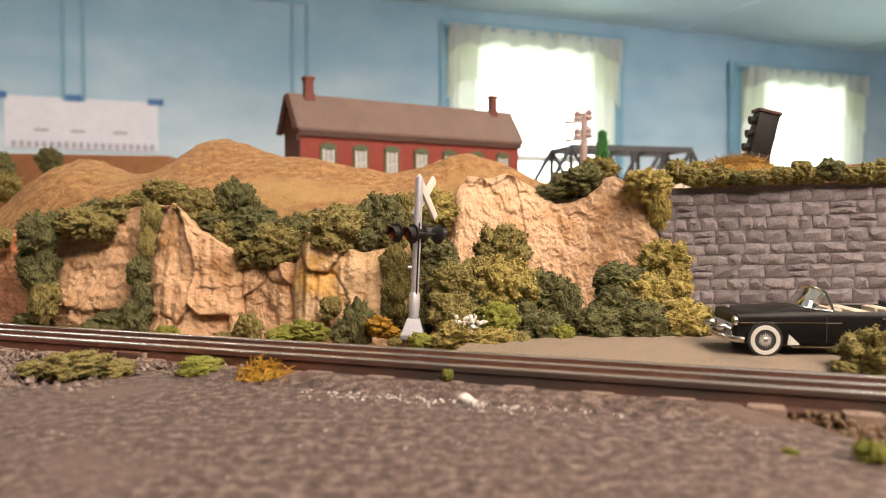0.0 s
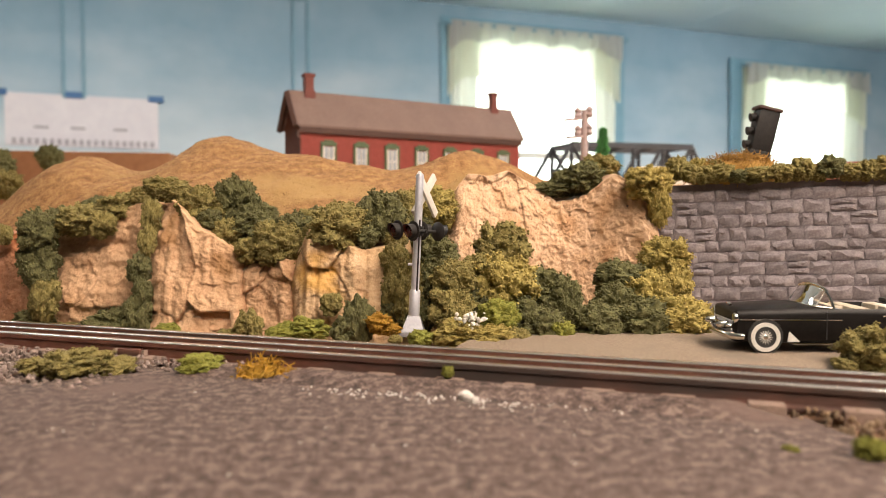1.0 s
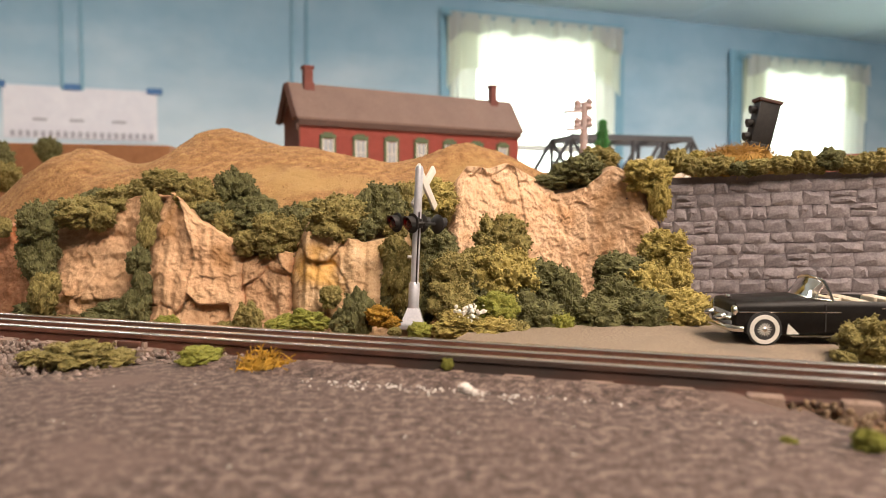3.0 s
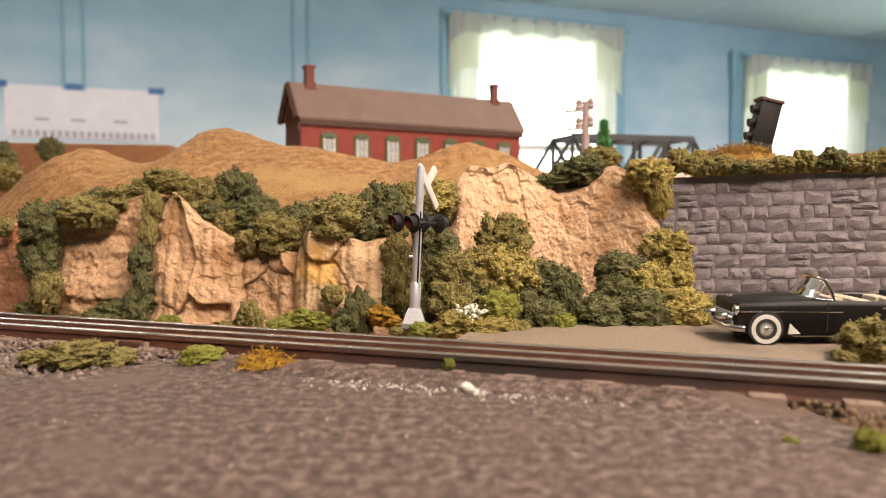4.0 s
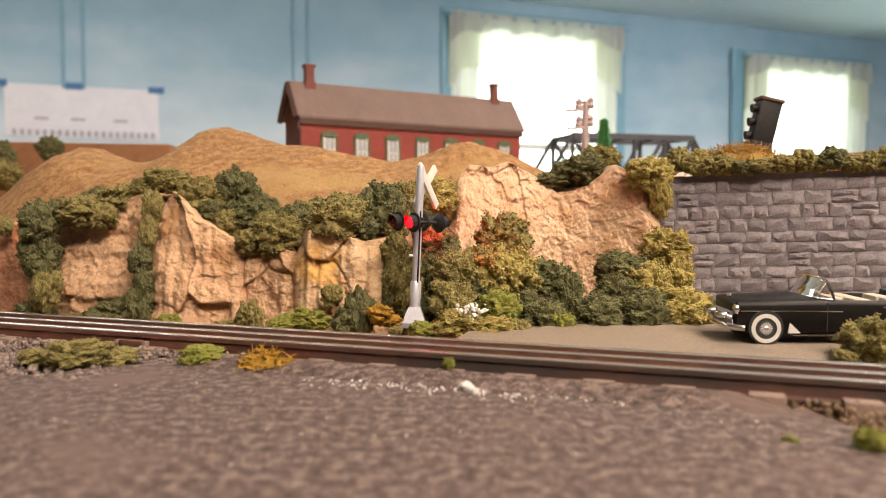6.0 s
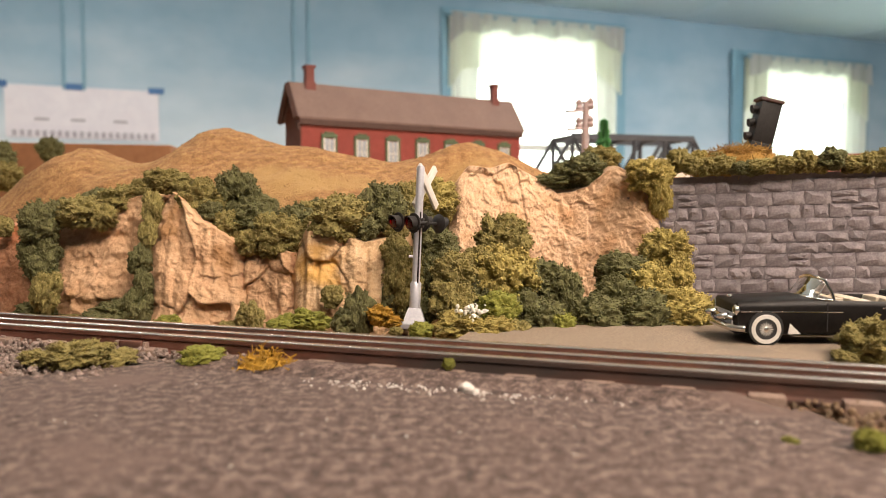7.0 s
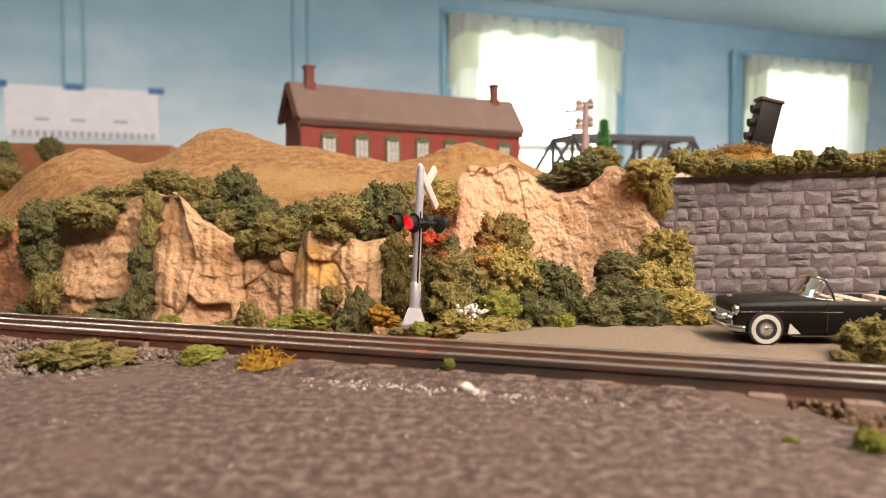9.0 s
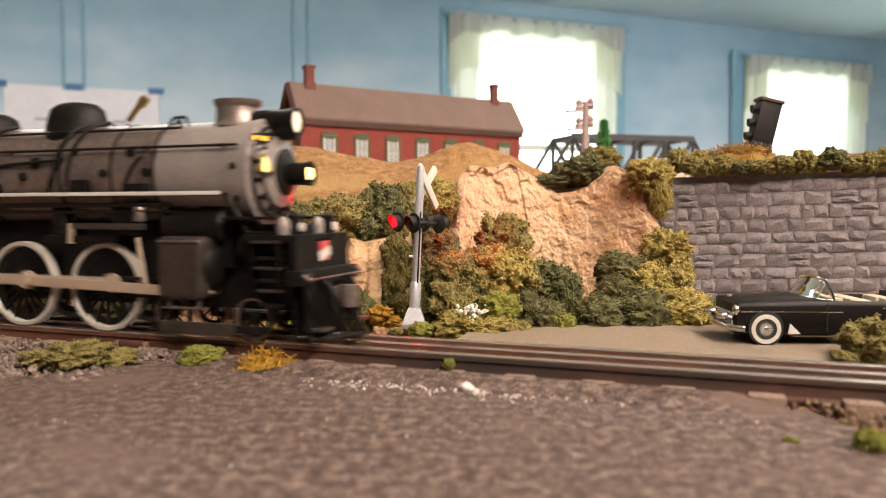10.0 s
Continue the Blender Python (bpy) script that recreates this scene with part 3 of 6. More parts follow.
SHRUBS_ON_RIDGE = [
    (0.133, 0.475, 0.083, 0.0138, 0.0095, 'Y'),
    (0.138, 0.468, 0.069, 0.0065, 0.0122, 'Y'),
    (0.127, 0.480, 0.088, 0.0081, 0.0051, 'Y'),
    (0.098, 0.520, 0.089, 0.0167, 0.0096, 'D'),
    (0.113, 0.530, 0.097, 0.0122, 0.0081, 'O'),
    (0.077, 0.520, 0.081, 0.0135, 0.0048, 'D'),
    (0.088, 0.530, 0.086, 0.0106, 0.0081, 'D'),
    (-0.442, 0.750, 0.096, 0.0150, 0.0120, 'O'),
    (-0.468, 0.780, 0.117, 0.0140, 0.0150, 'D'),
    (-0.530, 1.000, 0.143, 0.0150, 0.0140, 'D'),
]
SHRUBS_ON_WALL = [
    (0.153, 0.480, 0.091, 0.0074, 0.0066, 'O'),
    (0.158, 0.470, 0.087, 0.0065, 0.0050, 'O'),
    (0.166, 0.470, 0.086, 0.0072, 0.0050, 'O'),
    (0.176, 0.468, 0.087, 0.0079, 0.0050, 'O'),
    (0.186, 0.465, 0.085, 0.0071, 0.0036, 'D'),
    (0.197, 0.462, 0.086, 0.0085, 0.0042, 'O'),
    (0.212, 0.460, 0.087, 0.0078, 0.0049, 'O'),
    (0.223, 0.458, 0.089, 0.0077, 0.0063, 'O'),
    (0.240, 0.456, 0.090, 0.0084, 0.0063, 'D'),
    (0.251, 0.454, 0.087, 0.0077, 0.0049, 'O'),
    (0.260, 0.452, 0.088, 0.0069, 0.0055, 'O'),
    (0.268, 0.450, 0.089, 0.0069, 0.0062, 'O'),
    (0.168, 0.485, 0.092, 0.0067, 0.0052, 'Y'),
    (0.178, 0.485, 0.092, 0.0067, 0.0045, 'O'),
    (0.220, 0.462, 0.086, 0.0064, 0.0042, 'D'),
    (0.233, 0.460, 0.086, 0.0070, 0.0042, 'O'),
    (0.194, 0.464, 0.085, 0.0071, 0.0043, 'D'),
]
SHRUBS_BY_TRACK = [
    (0.171, 0.292, 0.008, 0.0121, 0.0085, 'O'),
    (0.158, 0.287, 0.003, 0.0048, 0.0022, 'O'),
    (0.108, 0.183, 0.002, 0.0036, 0.0028, 'G'),
    (0.002, 0.264, 0.005, 0.0020, 0.0020, 'G'),
    (-0.144, 0.288, 0.003, 0.0128, 0.0053, 'O'),
    (-0.160, 0.288, 0.002, 0.0066, 0.0031, 'O'),
    (-0.129, 0.290, 0.002, 0.0071, 0.0031, 'O'),
    (-0.095, 0.290, 0.002, 0.0080, 0.0040, 'G'),
    (0.091, 0.190, 0.000, 0.0020, 0.0010, 'G'),
]


def rim_at(x):
    """Depth and height of the cliff's top edge at x."""
    if x <= RIM[0][0]:
        return RIM[0][1:]
    for a, b in zip(RIM, RIM[1:]):
        if x <= b[0]:
            t = (x - a[0]) / (b[0] - a[0])
            return a[1] + t * (b[1] - a[1]), a[2] + t * (b[2] - a[2])
    return (max(0.44, 0.50 - 0.21 * (x - 0.146)), 0.0855)


HILLS = [(-0.1766, 0.60, 0.0365, 0.050, 0.06), (-0.288, 0.58, 0.031, 0.042, 0.06), (-0.229, 0.58, -0.007, 0.025, 0.08), (0.022, 0.56, 0.021, 0.045, 0.05),
         (-0.096, 0.56, 0.016, 0.05, 0.05), (-0.60, 0.7, 0.03, 0.12, 0.08)]


def hill_z(x, y):
    z = 0.060 + 0.030 * smoothstep(0.42, 0.56, y) - 0.012 * smoothstep(0.68, 0.85, y)
    z -= 0.030 * smoothstep(-0.22, -0.36, x)
    z -= 0.010 * smoothstep(0.06, 0.12, x) - 0.006 * smoothstep(0.13, 0.16, x)
    for hx, hy, h, sx, sy in HILLS:
        z += h * math.exp(-((x - hx) / sx) ** 2 - ((y - hy) / sy) ** 2)
    return z


def hillside():
    def fn(u, v):
        x = -3.4 + 2.4 * (u / 0.15) if u < 0.15 else -1.0 + 1.9 * (u - 0.15) / 0.85
        yr, zr = rim_at(x)
        if x < RIM[0][0]:
            yr = RIM[0][1] + (RIM[0][0] - x) * 0.42
        y = yr + 0.012 + (v ** 1.6) * (1.2 if x > -1.0 else max(0.5, 1.2 + (x + 1.0) * 1.4))
        z = hill_z(x, y - max(0, RIM[0][0] - x) * 0.42)
        t = smoothstep(0, 0.07, y - yr)
        z = (zr - 0.004) * (1 - t) + z * t
        p = Vector((x, y, 0))
        z += 0.0022 * noise.fractal(p * 45, 1, 2, 4) + 0.0009 * noise.fractal(p * 170, 1, 2, 2) + 0.0007 * noise.fractal(p * 420, 1, 2, 2)
        if v == 0:
            z = -0.055
        return (x, y, z)
    me = grid_mesh("hillside", 420, 150, fn, M["turf"])
    tagged(new("hillside", me), "rolling ochre turf hills above the cliff", "hill", kind="structure")


hillside()


def ground():
    def fn(u, v):
        # one sheet under roads, track and verge
        x = -3.4 + 5.0 * u
        y = -0.35 + 2.2 * v
        q = TRACK_IN @ Vector((x, y, 0))
        z = -0.0035 + 0.0012 * noise.fractal(Vector((x, y, 0)) * 60, 1, 2, 3)
        z -= 0.012 * smoothstep(0.026, 0.045, q.y) * smoothstep(0.0, -0.05, x)
        z -= 0.003 * smoothstep(0.0, 0.03, x) * smoothstep(0.03, 0.05, q.y)
        z -= 0.03 * smoothstep(0.30, 0.6, y - 0.42 * max(0, -0.4 - x))
        return (x, y, z)
    me = grid_mesh("ground", 500, 210, fn, M["earth"])
    tagged(new("ground", me), "brown earth ground of the layout", "ground", kind="structure")


ground()


def slab(name, outline, z0, z1, mat, label, category):
    bm = bmesh.new()
    vs = [bm.verts.new((x, y, z1)) for x, y in outline]
    f = bm.faces.new(vs)
    r = bmesh.ops.extrude_face_region(bm, geom=[f])
    for v in r["geom"]:
        if isinstance(v, bmesh.types.BMVert):
            v.co.z = z0
    return thing(name, label, category, kind="structure", bm=bm, mat=mat, smooth=False)


def on_track(sx, q):
    p = TRACK @ Vector((sx, q, 0))
    return (p.x, p.y)


rnd = random.Random(5)
edge = [on_track(-0.16 + 0.36 * k / 40, -0.0235 - 0.0015 * rnd.random()) for k in range(41)]
pav = [(-0.5, -0.33), (0.6, -0.33), (0.6, 0.0), (0.123, 0.185), (0.113, 0.205), (0.110, 0.223)] + edge[::-1][9:]
pav = pav[:-3] + [(-0.118, 0.288), (-0.145, 0.271), (-0.20, 0.245), (-0.5, 0.15)]
slab("pavement", pav, -0.02, 0.0, M["asphalt"], "mottled grey-brown asphalt road at the crossing", "road")
slab("road", [on_track(-0.012, 0.0185), on_track(0.5, 0.0185), (0.75, 0.46), (0.14, 0.47), (0.05, 0.42), (0.02, 0.38)], -0.02, 0.0012, M["far_road"],
     "gritty tan road beyond the track", "road")


def road_edge():
    """The asphalt's broken edge, humped up to the ties of the crossing."""
    def fn(u, v):
        sx = -0.112 + 0.232 * u
        n = noise.fractal(Vector((sx, v * 0.02, 3.0)) * 260, 1, 2, 3)
        q = -0.040 + 0.0215 * v + 0.0010 * n * v
        z = -0.0006 + 0.0034 * smoothstep(0, 1, v) * min(1.0, 14 * min(u, 1 - u)) + 0.00035 * n
        p = TRACK @ Vector((sx, q, 0))
        return (p.x, p.y, z)
    me = grid_mesh("pavement_edge", 260, 22, fn, M["asphalt"])
    tagged(new("pavement_edge", me), "rough asphalt edge rising to the rails", "road", kind="structure")


road_edge()

# ---- track ----


def rail_section(bm, q, x0, x1):
    """A solid rail with base, web and head; the head's bright top is a part of its own."""
    prof = [(-0.0042, 0.0), (0.0042, 0.0), (0.0042, 0.0009), (0.0012, 0.0017), (0.0009, 0.0052), (0.0019, 0.0058), (0.0019, 0.0072),
            (-0.0019, 0.0072), (-0.0019, 0.0058), (-0.0009, 0.0052), (-0.0012, 0.0017), (-0.0042, 0.0009)]
    a = [bm.verts.new((x0, q + p[0], p[1])) for p in prof]
    b = [bm.verts.new((x1, q + p[0], p[1])) for p in prof]
    n = len(prof)
    for k in range(n):
        bm.faces.new((a[k], a[(k + 1) % n], b[(k + 1) % n], b[k]))
    bm.faces.new(a)
    bm.faces.new(b[::-1])


def track():
    t = thing("railway_track", "three-rail model railway track with rusty rails", "railway track", TRACK @ pose(0, 0, 0.0004), "structure")
    for q in (-0.0133, 0.0, 0.0133):
        for x0, x1 in ((-3.4, -0.1305), (-0.130, 1.5)):
            bm = bmesh.new()
            rail_section(bm, q, x0, x1)
            r = part("rail", bm, M["rail_side"], t, "rusty brown rail", smooth=False)
            bm = bmesh.new()
            add_box(bm, x0, x1, q - 0.0018, q + 0.0018, 0.0071, 0.0080, bevel=0.0004)
            part("rail_head", bm, M["rail_head"], r, "worn bright steel rail head", angle=60)
    bm = bmesh.new()
    add_box(bm, -0.0055, 0.0055, -0.0205, 0.0205, -0.004, 0.0022, bevel=0.0006)
    me = finish("tie", bm, M["tie"])
    for k in range(-36, 24):
        ob = new("tie", me)
        ob.parent = t
        ob.matrix_basis = pose(k * 0.0265 + 0.008, 0, 0, 0, 0, random.Random(k).uniform(-1.5, 1.5))
    bm = bmesh.new()
    for k in range(-126, -36):
        add_box(bm, k * 0.0265 - 0.0055, k * 0.0265 + 0.0055, -0.0205, 0.0205, -0.004, 0.0022)
    for k in range(24, 55):
        add_box(bm, k * 0.0265 - 0.0055, k * 0.0265 + 0.0055, -0.0205, 0.0205, -0.004, 0.0022)
    tagged(part("far_ties", bm, M["tie"], t, smooth=False), kind="stuff")


track()


def stones(name, mat, label, count, place, size, seed):
    """Loose stones joined into one sheet of rubble."""
    rnd = random.Random(seed)
    base = bmesh.new()
    bmesh.ops.create_icosphere(base, subdivisions=1, radius=1.0)
    bv = [v.co.copy() for v in base.verts]
    bf = [[v.index for v in f.verts] for f in base.faces]
    base.free()
    verts, faces = [], []
    for _ in range(count):
        p = place(rnd)
        if p is None:
            continue
        s = size * rnd.uniform(0.5, 1.35)
        m = Euler((rnd.uniform(0, 6), rnd.uniform(0, 6), rnd.uniform(0, 6))).to_matrix() @ Matrix.Diagonal((rnd.uniform(0.7, 1.3), rnd.uniform(0.7, 1.2), rnd.uniform(0.5, 0.9)))
        o = len(verts)
        verts += [m @ (c * rnd.uniform(0.75, 1.2)) * s + p for c in bv]
        faces += [[o + i for i in f] for f in bf]
    me = bpy.data.meshes.new(name)
    me.from_pydata(verts, [], faces)
    me.materials.append(mat)
    return tagged(new(name, me), label, "gravel", kind="stuff")


def ballast_near(r):
    x, q = r.uniform(-0.42, -0.06), r.uniform(-0.066, -0.0165)
    p = TRACK @ Vector((x, q, 0))
    if p.x > -0.125 and q < -0.030:
        return None
    return Vector((p.x, p.y, r.uniform(-0.003, 0.0002) + 0.0025 * smoothstep(-0.032, -0.019, q)))


def ballast_inner(r):
    return TRACK @ Vector((r.uniform(-0.5, 0.45), r.uniform(-0.0120, 0.027), r.uniform(-0.0015, 0.0022)))


def gravel_right(r):
    x, y = r.uniform(0.09, 0.32), r.uniform(0.10, 0.25)
    q = TRACK_IN @ Vector((x, y, 0))
    if q.y > -0.017 or x < 0.113 + (0.21 - y) * 0.45:
        return None
    return Vector((x, y, r.uniform(-0.0028, 0.0002) + 0.0022 * smoothstep(-0.032, -0.019, q.y)))


stones("ballast", M["ballast"], "loose grey-brown ballast beside the track", 5200, ballast_near, 0.0012, 1)
stones("ballast", M["ballast"], "grey-brown ballast between the rails", 4200, ballast_inner, 0.0011, 2)
stones("gravel", M["ballast_tan"], "tan gravel beside the asphalt", 4200, gravel_right, 0.0012, 3)


def crumbs(r):
    # a broken strip of white crumbs along the road
    a = r.gauss(0, 1)
    x = 0.022 + 0.043 * a
    y = 0.2475 - 0.22 * x + r.gauss(0, 0.0042) * (0.4 + abs(math.sin(x * 190)))
    if abs(a) > 1.7:
        return None
    return Vector((x, y, 0.0))


stones("plaster_crumbs", M["chalk"], "white plaster crumbs scattered on the asphalt", 430, crumbs, 0.00050, 4)
stones("plaster_crumbs", M["chalk"], "single white specks on the asphalt", 34, lambda r: Vector((r.uniform(-0.12, 0.13), r.uniform(0.15, 0.26), 0)), 0.00038, 6)
bm = bmesh.new()
for x, y, s in ((0.0088, 0.2405, 0.0020), (0.0105, 0.2395, 0.0014), (0.0075, 0.2440, 0.0022)):
    bmesh.ops.create_icosphere(bm, subdivisions=2, radius=s, matrix=Matrix.Translation((x, y, s * 0.6)) @ Matrix.Diagonal((1, 0.8, 0.8, 1)))
for v in bm.verts:
    v.co += Vector((1, 1, 1)) * 0.0006 * noise.noise(v.co * 700)
thing("plaster_lump", "small white plaster lump on the asphalt", "plaster", bm=bm, mat=M["chalk"])

# ---- cliffs ----


def rock(name, x0, x1, mat, label, seed, flute=0.0, strata=0.0, lean=0.12, facets=(0.75, 0.42, 0.55, 0.90), zb=-0.03, step=0.0008, swell=0.006):
    """A cast plaster cliff face between x0 and x1, with curled-in ends, facets and cracks."""
    cols, rows = max(60, int(min(x1 - x0, 0.2) / step)), int(0.11 / step)
    off = Vector((seed * 3.1, seed * 1.7, seed * 2.3))

    def fn(u, v):
        x = x0 + (x1 - x0) * u
        yr, zt = rim_at(x)
        e = min(u, 1 - u) * (x1 - x0)
        curl = 0.014 * (1 - smoothstep(0, 0.010, e)) ** 2
        if v > 0.9:                             # the cap runs back under the turf
            w = (v - 0.9) / 0.1
            z, back = zt + 0.001 * w, 0.03 * w
        else:
            z, back = zb + (zt - zb) * (v / 0.9), 0.0
        p = Vector((x, 0, z))
        big = noise.fractal(p * 26 + off, 1, 2, 3)
        fine = noise.fractal(p * 190 + off, 0.8, 2.1, 4)
        d = swell * big + 0.0012 * fine - 0.003
        # broken facets at three sizes: each cell is a tilted plane at its own depth
        for crag, (sx, sz, amp, tilt, warp, crack) in zip(facets, ((30, 16, 0.0058, 0.0050, 0.25, 0.30), (85, 50, 0.0026, 0.0024, 0.3, 0.15), (230, 150, 0.0011, 0.0009, 0.4, 0.2), (560, 400, 0.0006, 0.0005, 0.3, 0.2))):
            q = Vector((x * sx, 0.3, z * sz)) + off + warp * noise.noise_vector(p * sx * 1.3)
            dist, pts = noise.voronoi(q)
            c = pts[0]
            h = noise.noise_vector(c * 9.7 + off)
            edge = dist[1] - dist[0]
            d += crag * (amp * h.x + tilt * 2.2 * (h.y * (q.x - c.x) + (h.z - 0.25) * (q.z - c.z)) - crack * amp * max(0.0, 0.04 - edge) / 0.04)
        if flute:
            d += flute * noise.fractal(Vector((x * 110, 0, z * 9)) + off, 1, 2, 3)
        if strata:
            d += strata * noise.fractal(Vector((x * 12, 0, z * 95)) + off, 1, 2, 3)
        over = 0.004 * smoothstep(0.75, 0.9, v)
        y = yr - 0.006 - lean * (zt - z) + curl - d + back + over
        z += 0.004 * noise.noise(Vector((x * 60, 1, 0)) + off) * smoothstep(0.5, 0.9, v)
        return (x, y, z)
    me = grid_mesh(name, cols, rows, fn, mat)
    tagged(new(name, me), label, "rock", group="plaster cliffs")


rock("rock_outcrop", -1.02, -0.405, M["plaster_red"], "long red-brown plaster rock face beside the track", 7, strata=0.002)
rock("rock_outcrop", -0.415, -0.230, M["plaster_red"], "red-brown plaster rock face with dark shrubs", 1, strata=0.002)
rock("rock_outcrop", -0.243, -0.171, M["plaster_tan"], "tan layered plaster rock with shrubs on top", 2, strata=0.0035)
rock("rock_outcrop", -0.181, -0.110, M["plaster_tan"], "tall pale tan plaster rock with a peaked top", 3, flute=0.0030)
rock("rock_outcrop", -0.119, -0.080, M["plaster_tan"], "low fissured tan plaster rock", 4, flute=0.0030)
rock("rock_outcrop", -0.088, -0.018, M["plaster_yellow"], "fluted yellow-tan plaster rock", 5, flute=0.0045)
rock("rock_outcrop", 0.004, 0.152, M["plaster_peach"], "craggy pale peach plaster rock face", 6, facets=(0.50, 0.55, 0.85, 1.4), lean=0.30, step=0.00058, swell=0.0035)

# ---- shrubs ----


def clump_mesh(name, seed, level, granules, mat):
    """A torn piece of foam about one unit in radius: lobes, lumps and grain, with loose crumbs on it."""
    rnd = random.Random(seed)
    off = Vector((rnd.uniform(0, 90), rnd.uniform(0, 90), rnd.uniform(0, 90)))
    base = bmesh.new()
    bmesh.ops.create_icosphere(base, subdivisions=level, radius=1.0)
    verts = []
    for v in base.verts:
        d = v.co.normalized()
        r = 0.50
        for freq, amp in ((1.7, 0.36), (3.6, 0.24), (9.0, 0.10)):
            near = noise.voronoi(d * freq + off + 0.18 * noise.noise_vector(d * freq * 1.7))[0][0]
            r += amp * (1.0 - 1.5 * near * near)
        r += 0.05 * noise.noise(d * 26 + off)
        verts.append(d * r + 0.12 * noise.noise_vector(d * 2.1 + off) + 0.07 * noise.noise_vector(d * 6.5 + off))
    faces = [[v.index for v in f.verts] for f in base.faces]
    base.free()
    skin = len(verts)
    bv = [Vector(c) for c in ((1, 0, 0), (-1, 0, 0), (0, 1, 0), (0, -1, 0), (0, 0, 1), (0, 0, -1))]
    bf = [(a, b, c) if (a + b + c) % 2 else (a, c, b) for a in (0, 1) for b in (2, 3) for c in (4, 5)]
    for _ in range(granules):
        p = verts[rnd.randrange(skin)] * rnd.uniform(0.97, 1.08)
        s = rnd.uniform(0.022, 0.060)
        turn = Euler((rnd.uniform(0, 6.28), rnd.uniform(0, 6.28), 0)).to_matrix()
        o = len(verts)
        verts += [p + turn @ c * s * rnd.uniform(0.55, 1.6) for c in bv]
        faces += [[o + i for i in f] for f in bf]
    me = bpy.data.meshes.new(name)
    me.from_pydata(verts, [], faces)
    me.polygons.foreach_set("use_smooth", [True] * len(me.polygons))
    me.materials.append(mat)
    return me


WORDS = {"D": "dark green", "O": "olive green", "Y": "yellow-green", "G": "bright green", "A": "autumn yellow", "S": "straw brown", "W": "white"}
CLUMPS = {c: [clump_mesh("shrub_foam", 10 * k + ord(c), 5, 1800, M[c]) for k in range(4)] for c in "DOY"}
SMALL_CLUMPS = {c: [clump_mesh("shrub_foam", 500 + 10 * k + ord(c), 5, 750, M[c]) for k in range(3)] for c in "DOYGA"}
shrub_rnd = random.Random(8)


def shrub(x, y, z, rx, rz, c, where):
    ob = new("shrub", shrub_rnd.choice((CLUMPS if c in CLUMPS and rx > 0.009 else SMALL_CLUMPS)[c]))
    ob.matrix_basis = Matrix.LocRotScale((x, y, z), Euler((shrub_rnd.uniform(-0.2, 0.2), shrub_rnd.uniform(-0.2, 0.2), shrub_rnd.uniform(0, 6.28))),
                                         (rx * 1.16, rx * 1.0, rz * 1.20))
    return tagged(ob, "%s foam shrub %s" % (WORDS[c], where), "shrub", group="shrubs " + where)


for rows, where in ((SHRUBS_ON_LEFT_ROCK, "clinging to the tan rock"), (SHRUBS_ON_CLIFF, "hanging over the cliff edge"), (SHRUBS_ON_EDGE, "lining the cliff top"), (SHRUBS_AT_CLIFF_FOOT, "at the foot of the cliff"),
                    (SHRUBS_BEHIND_SIGNAL, "behind the crossing signal"), (SHRUBS_BY_ROAD, "beside the tan road"), (SHRUBS_ON_RIDGE, "on the ridge"),
                    (SHRUBS_ON_WALL, "along the top of the stone wall"), (SHRUBS_BY_TRACK, "beside the track")):
    back = 0.004 if "cliff" in where and "foot" not in where else 0.0
    rise = 0.0022 if "stone wall" in where else 0.0
    for x, y, z, *rest in rows:
        shrub(x, y + back, z + rise, *rest, where)


def hill_crumb(r):
    x = r.uniform(-0.42, 0.10)
    yr, zr = rim_at(x)
    y = yr + 0.03 + r.random() * 0.22
    z = hill_z(x, y)
    t = smoothstep(0, 0.07, y - yr)
    z = (zr - 0.004) * (1 - t) + z * t
    p = Vector((x, y, 0))
    return Vector((x, y, z - 0.0002 + 0.0022 * noise.fractal(p * 45, 1, 2, 4)))


tagged(stones("turf_crumbs", M["turf_crumb"], "ochre turf crumbs over the hills", 15000, hill_crumb, 0.0004, 9), category="turf")

# ---- crossing signal ----


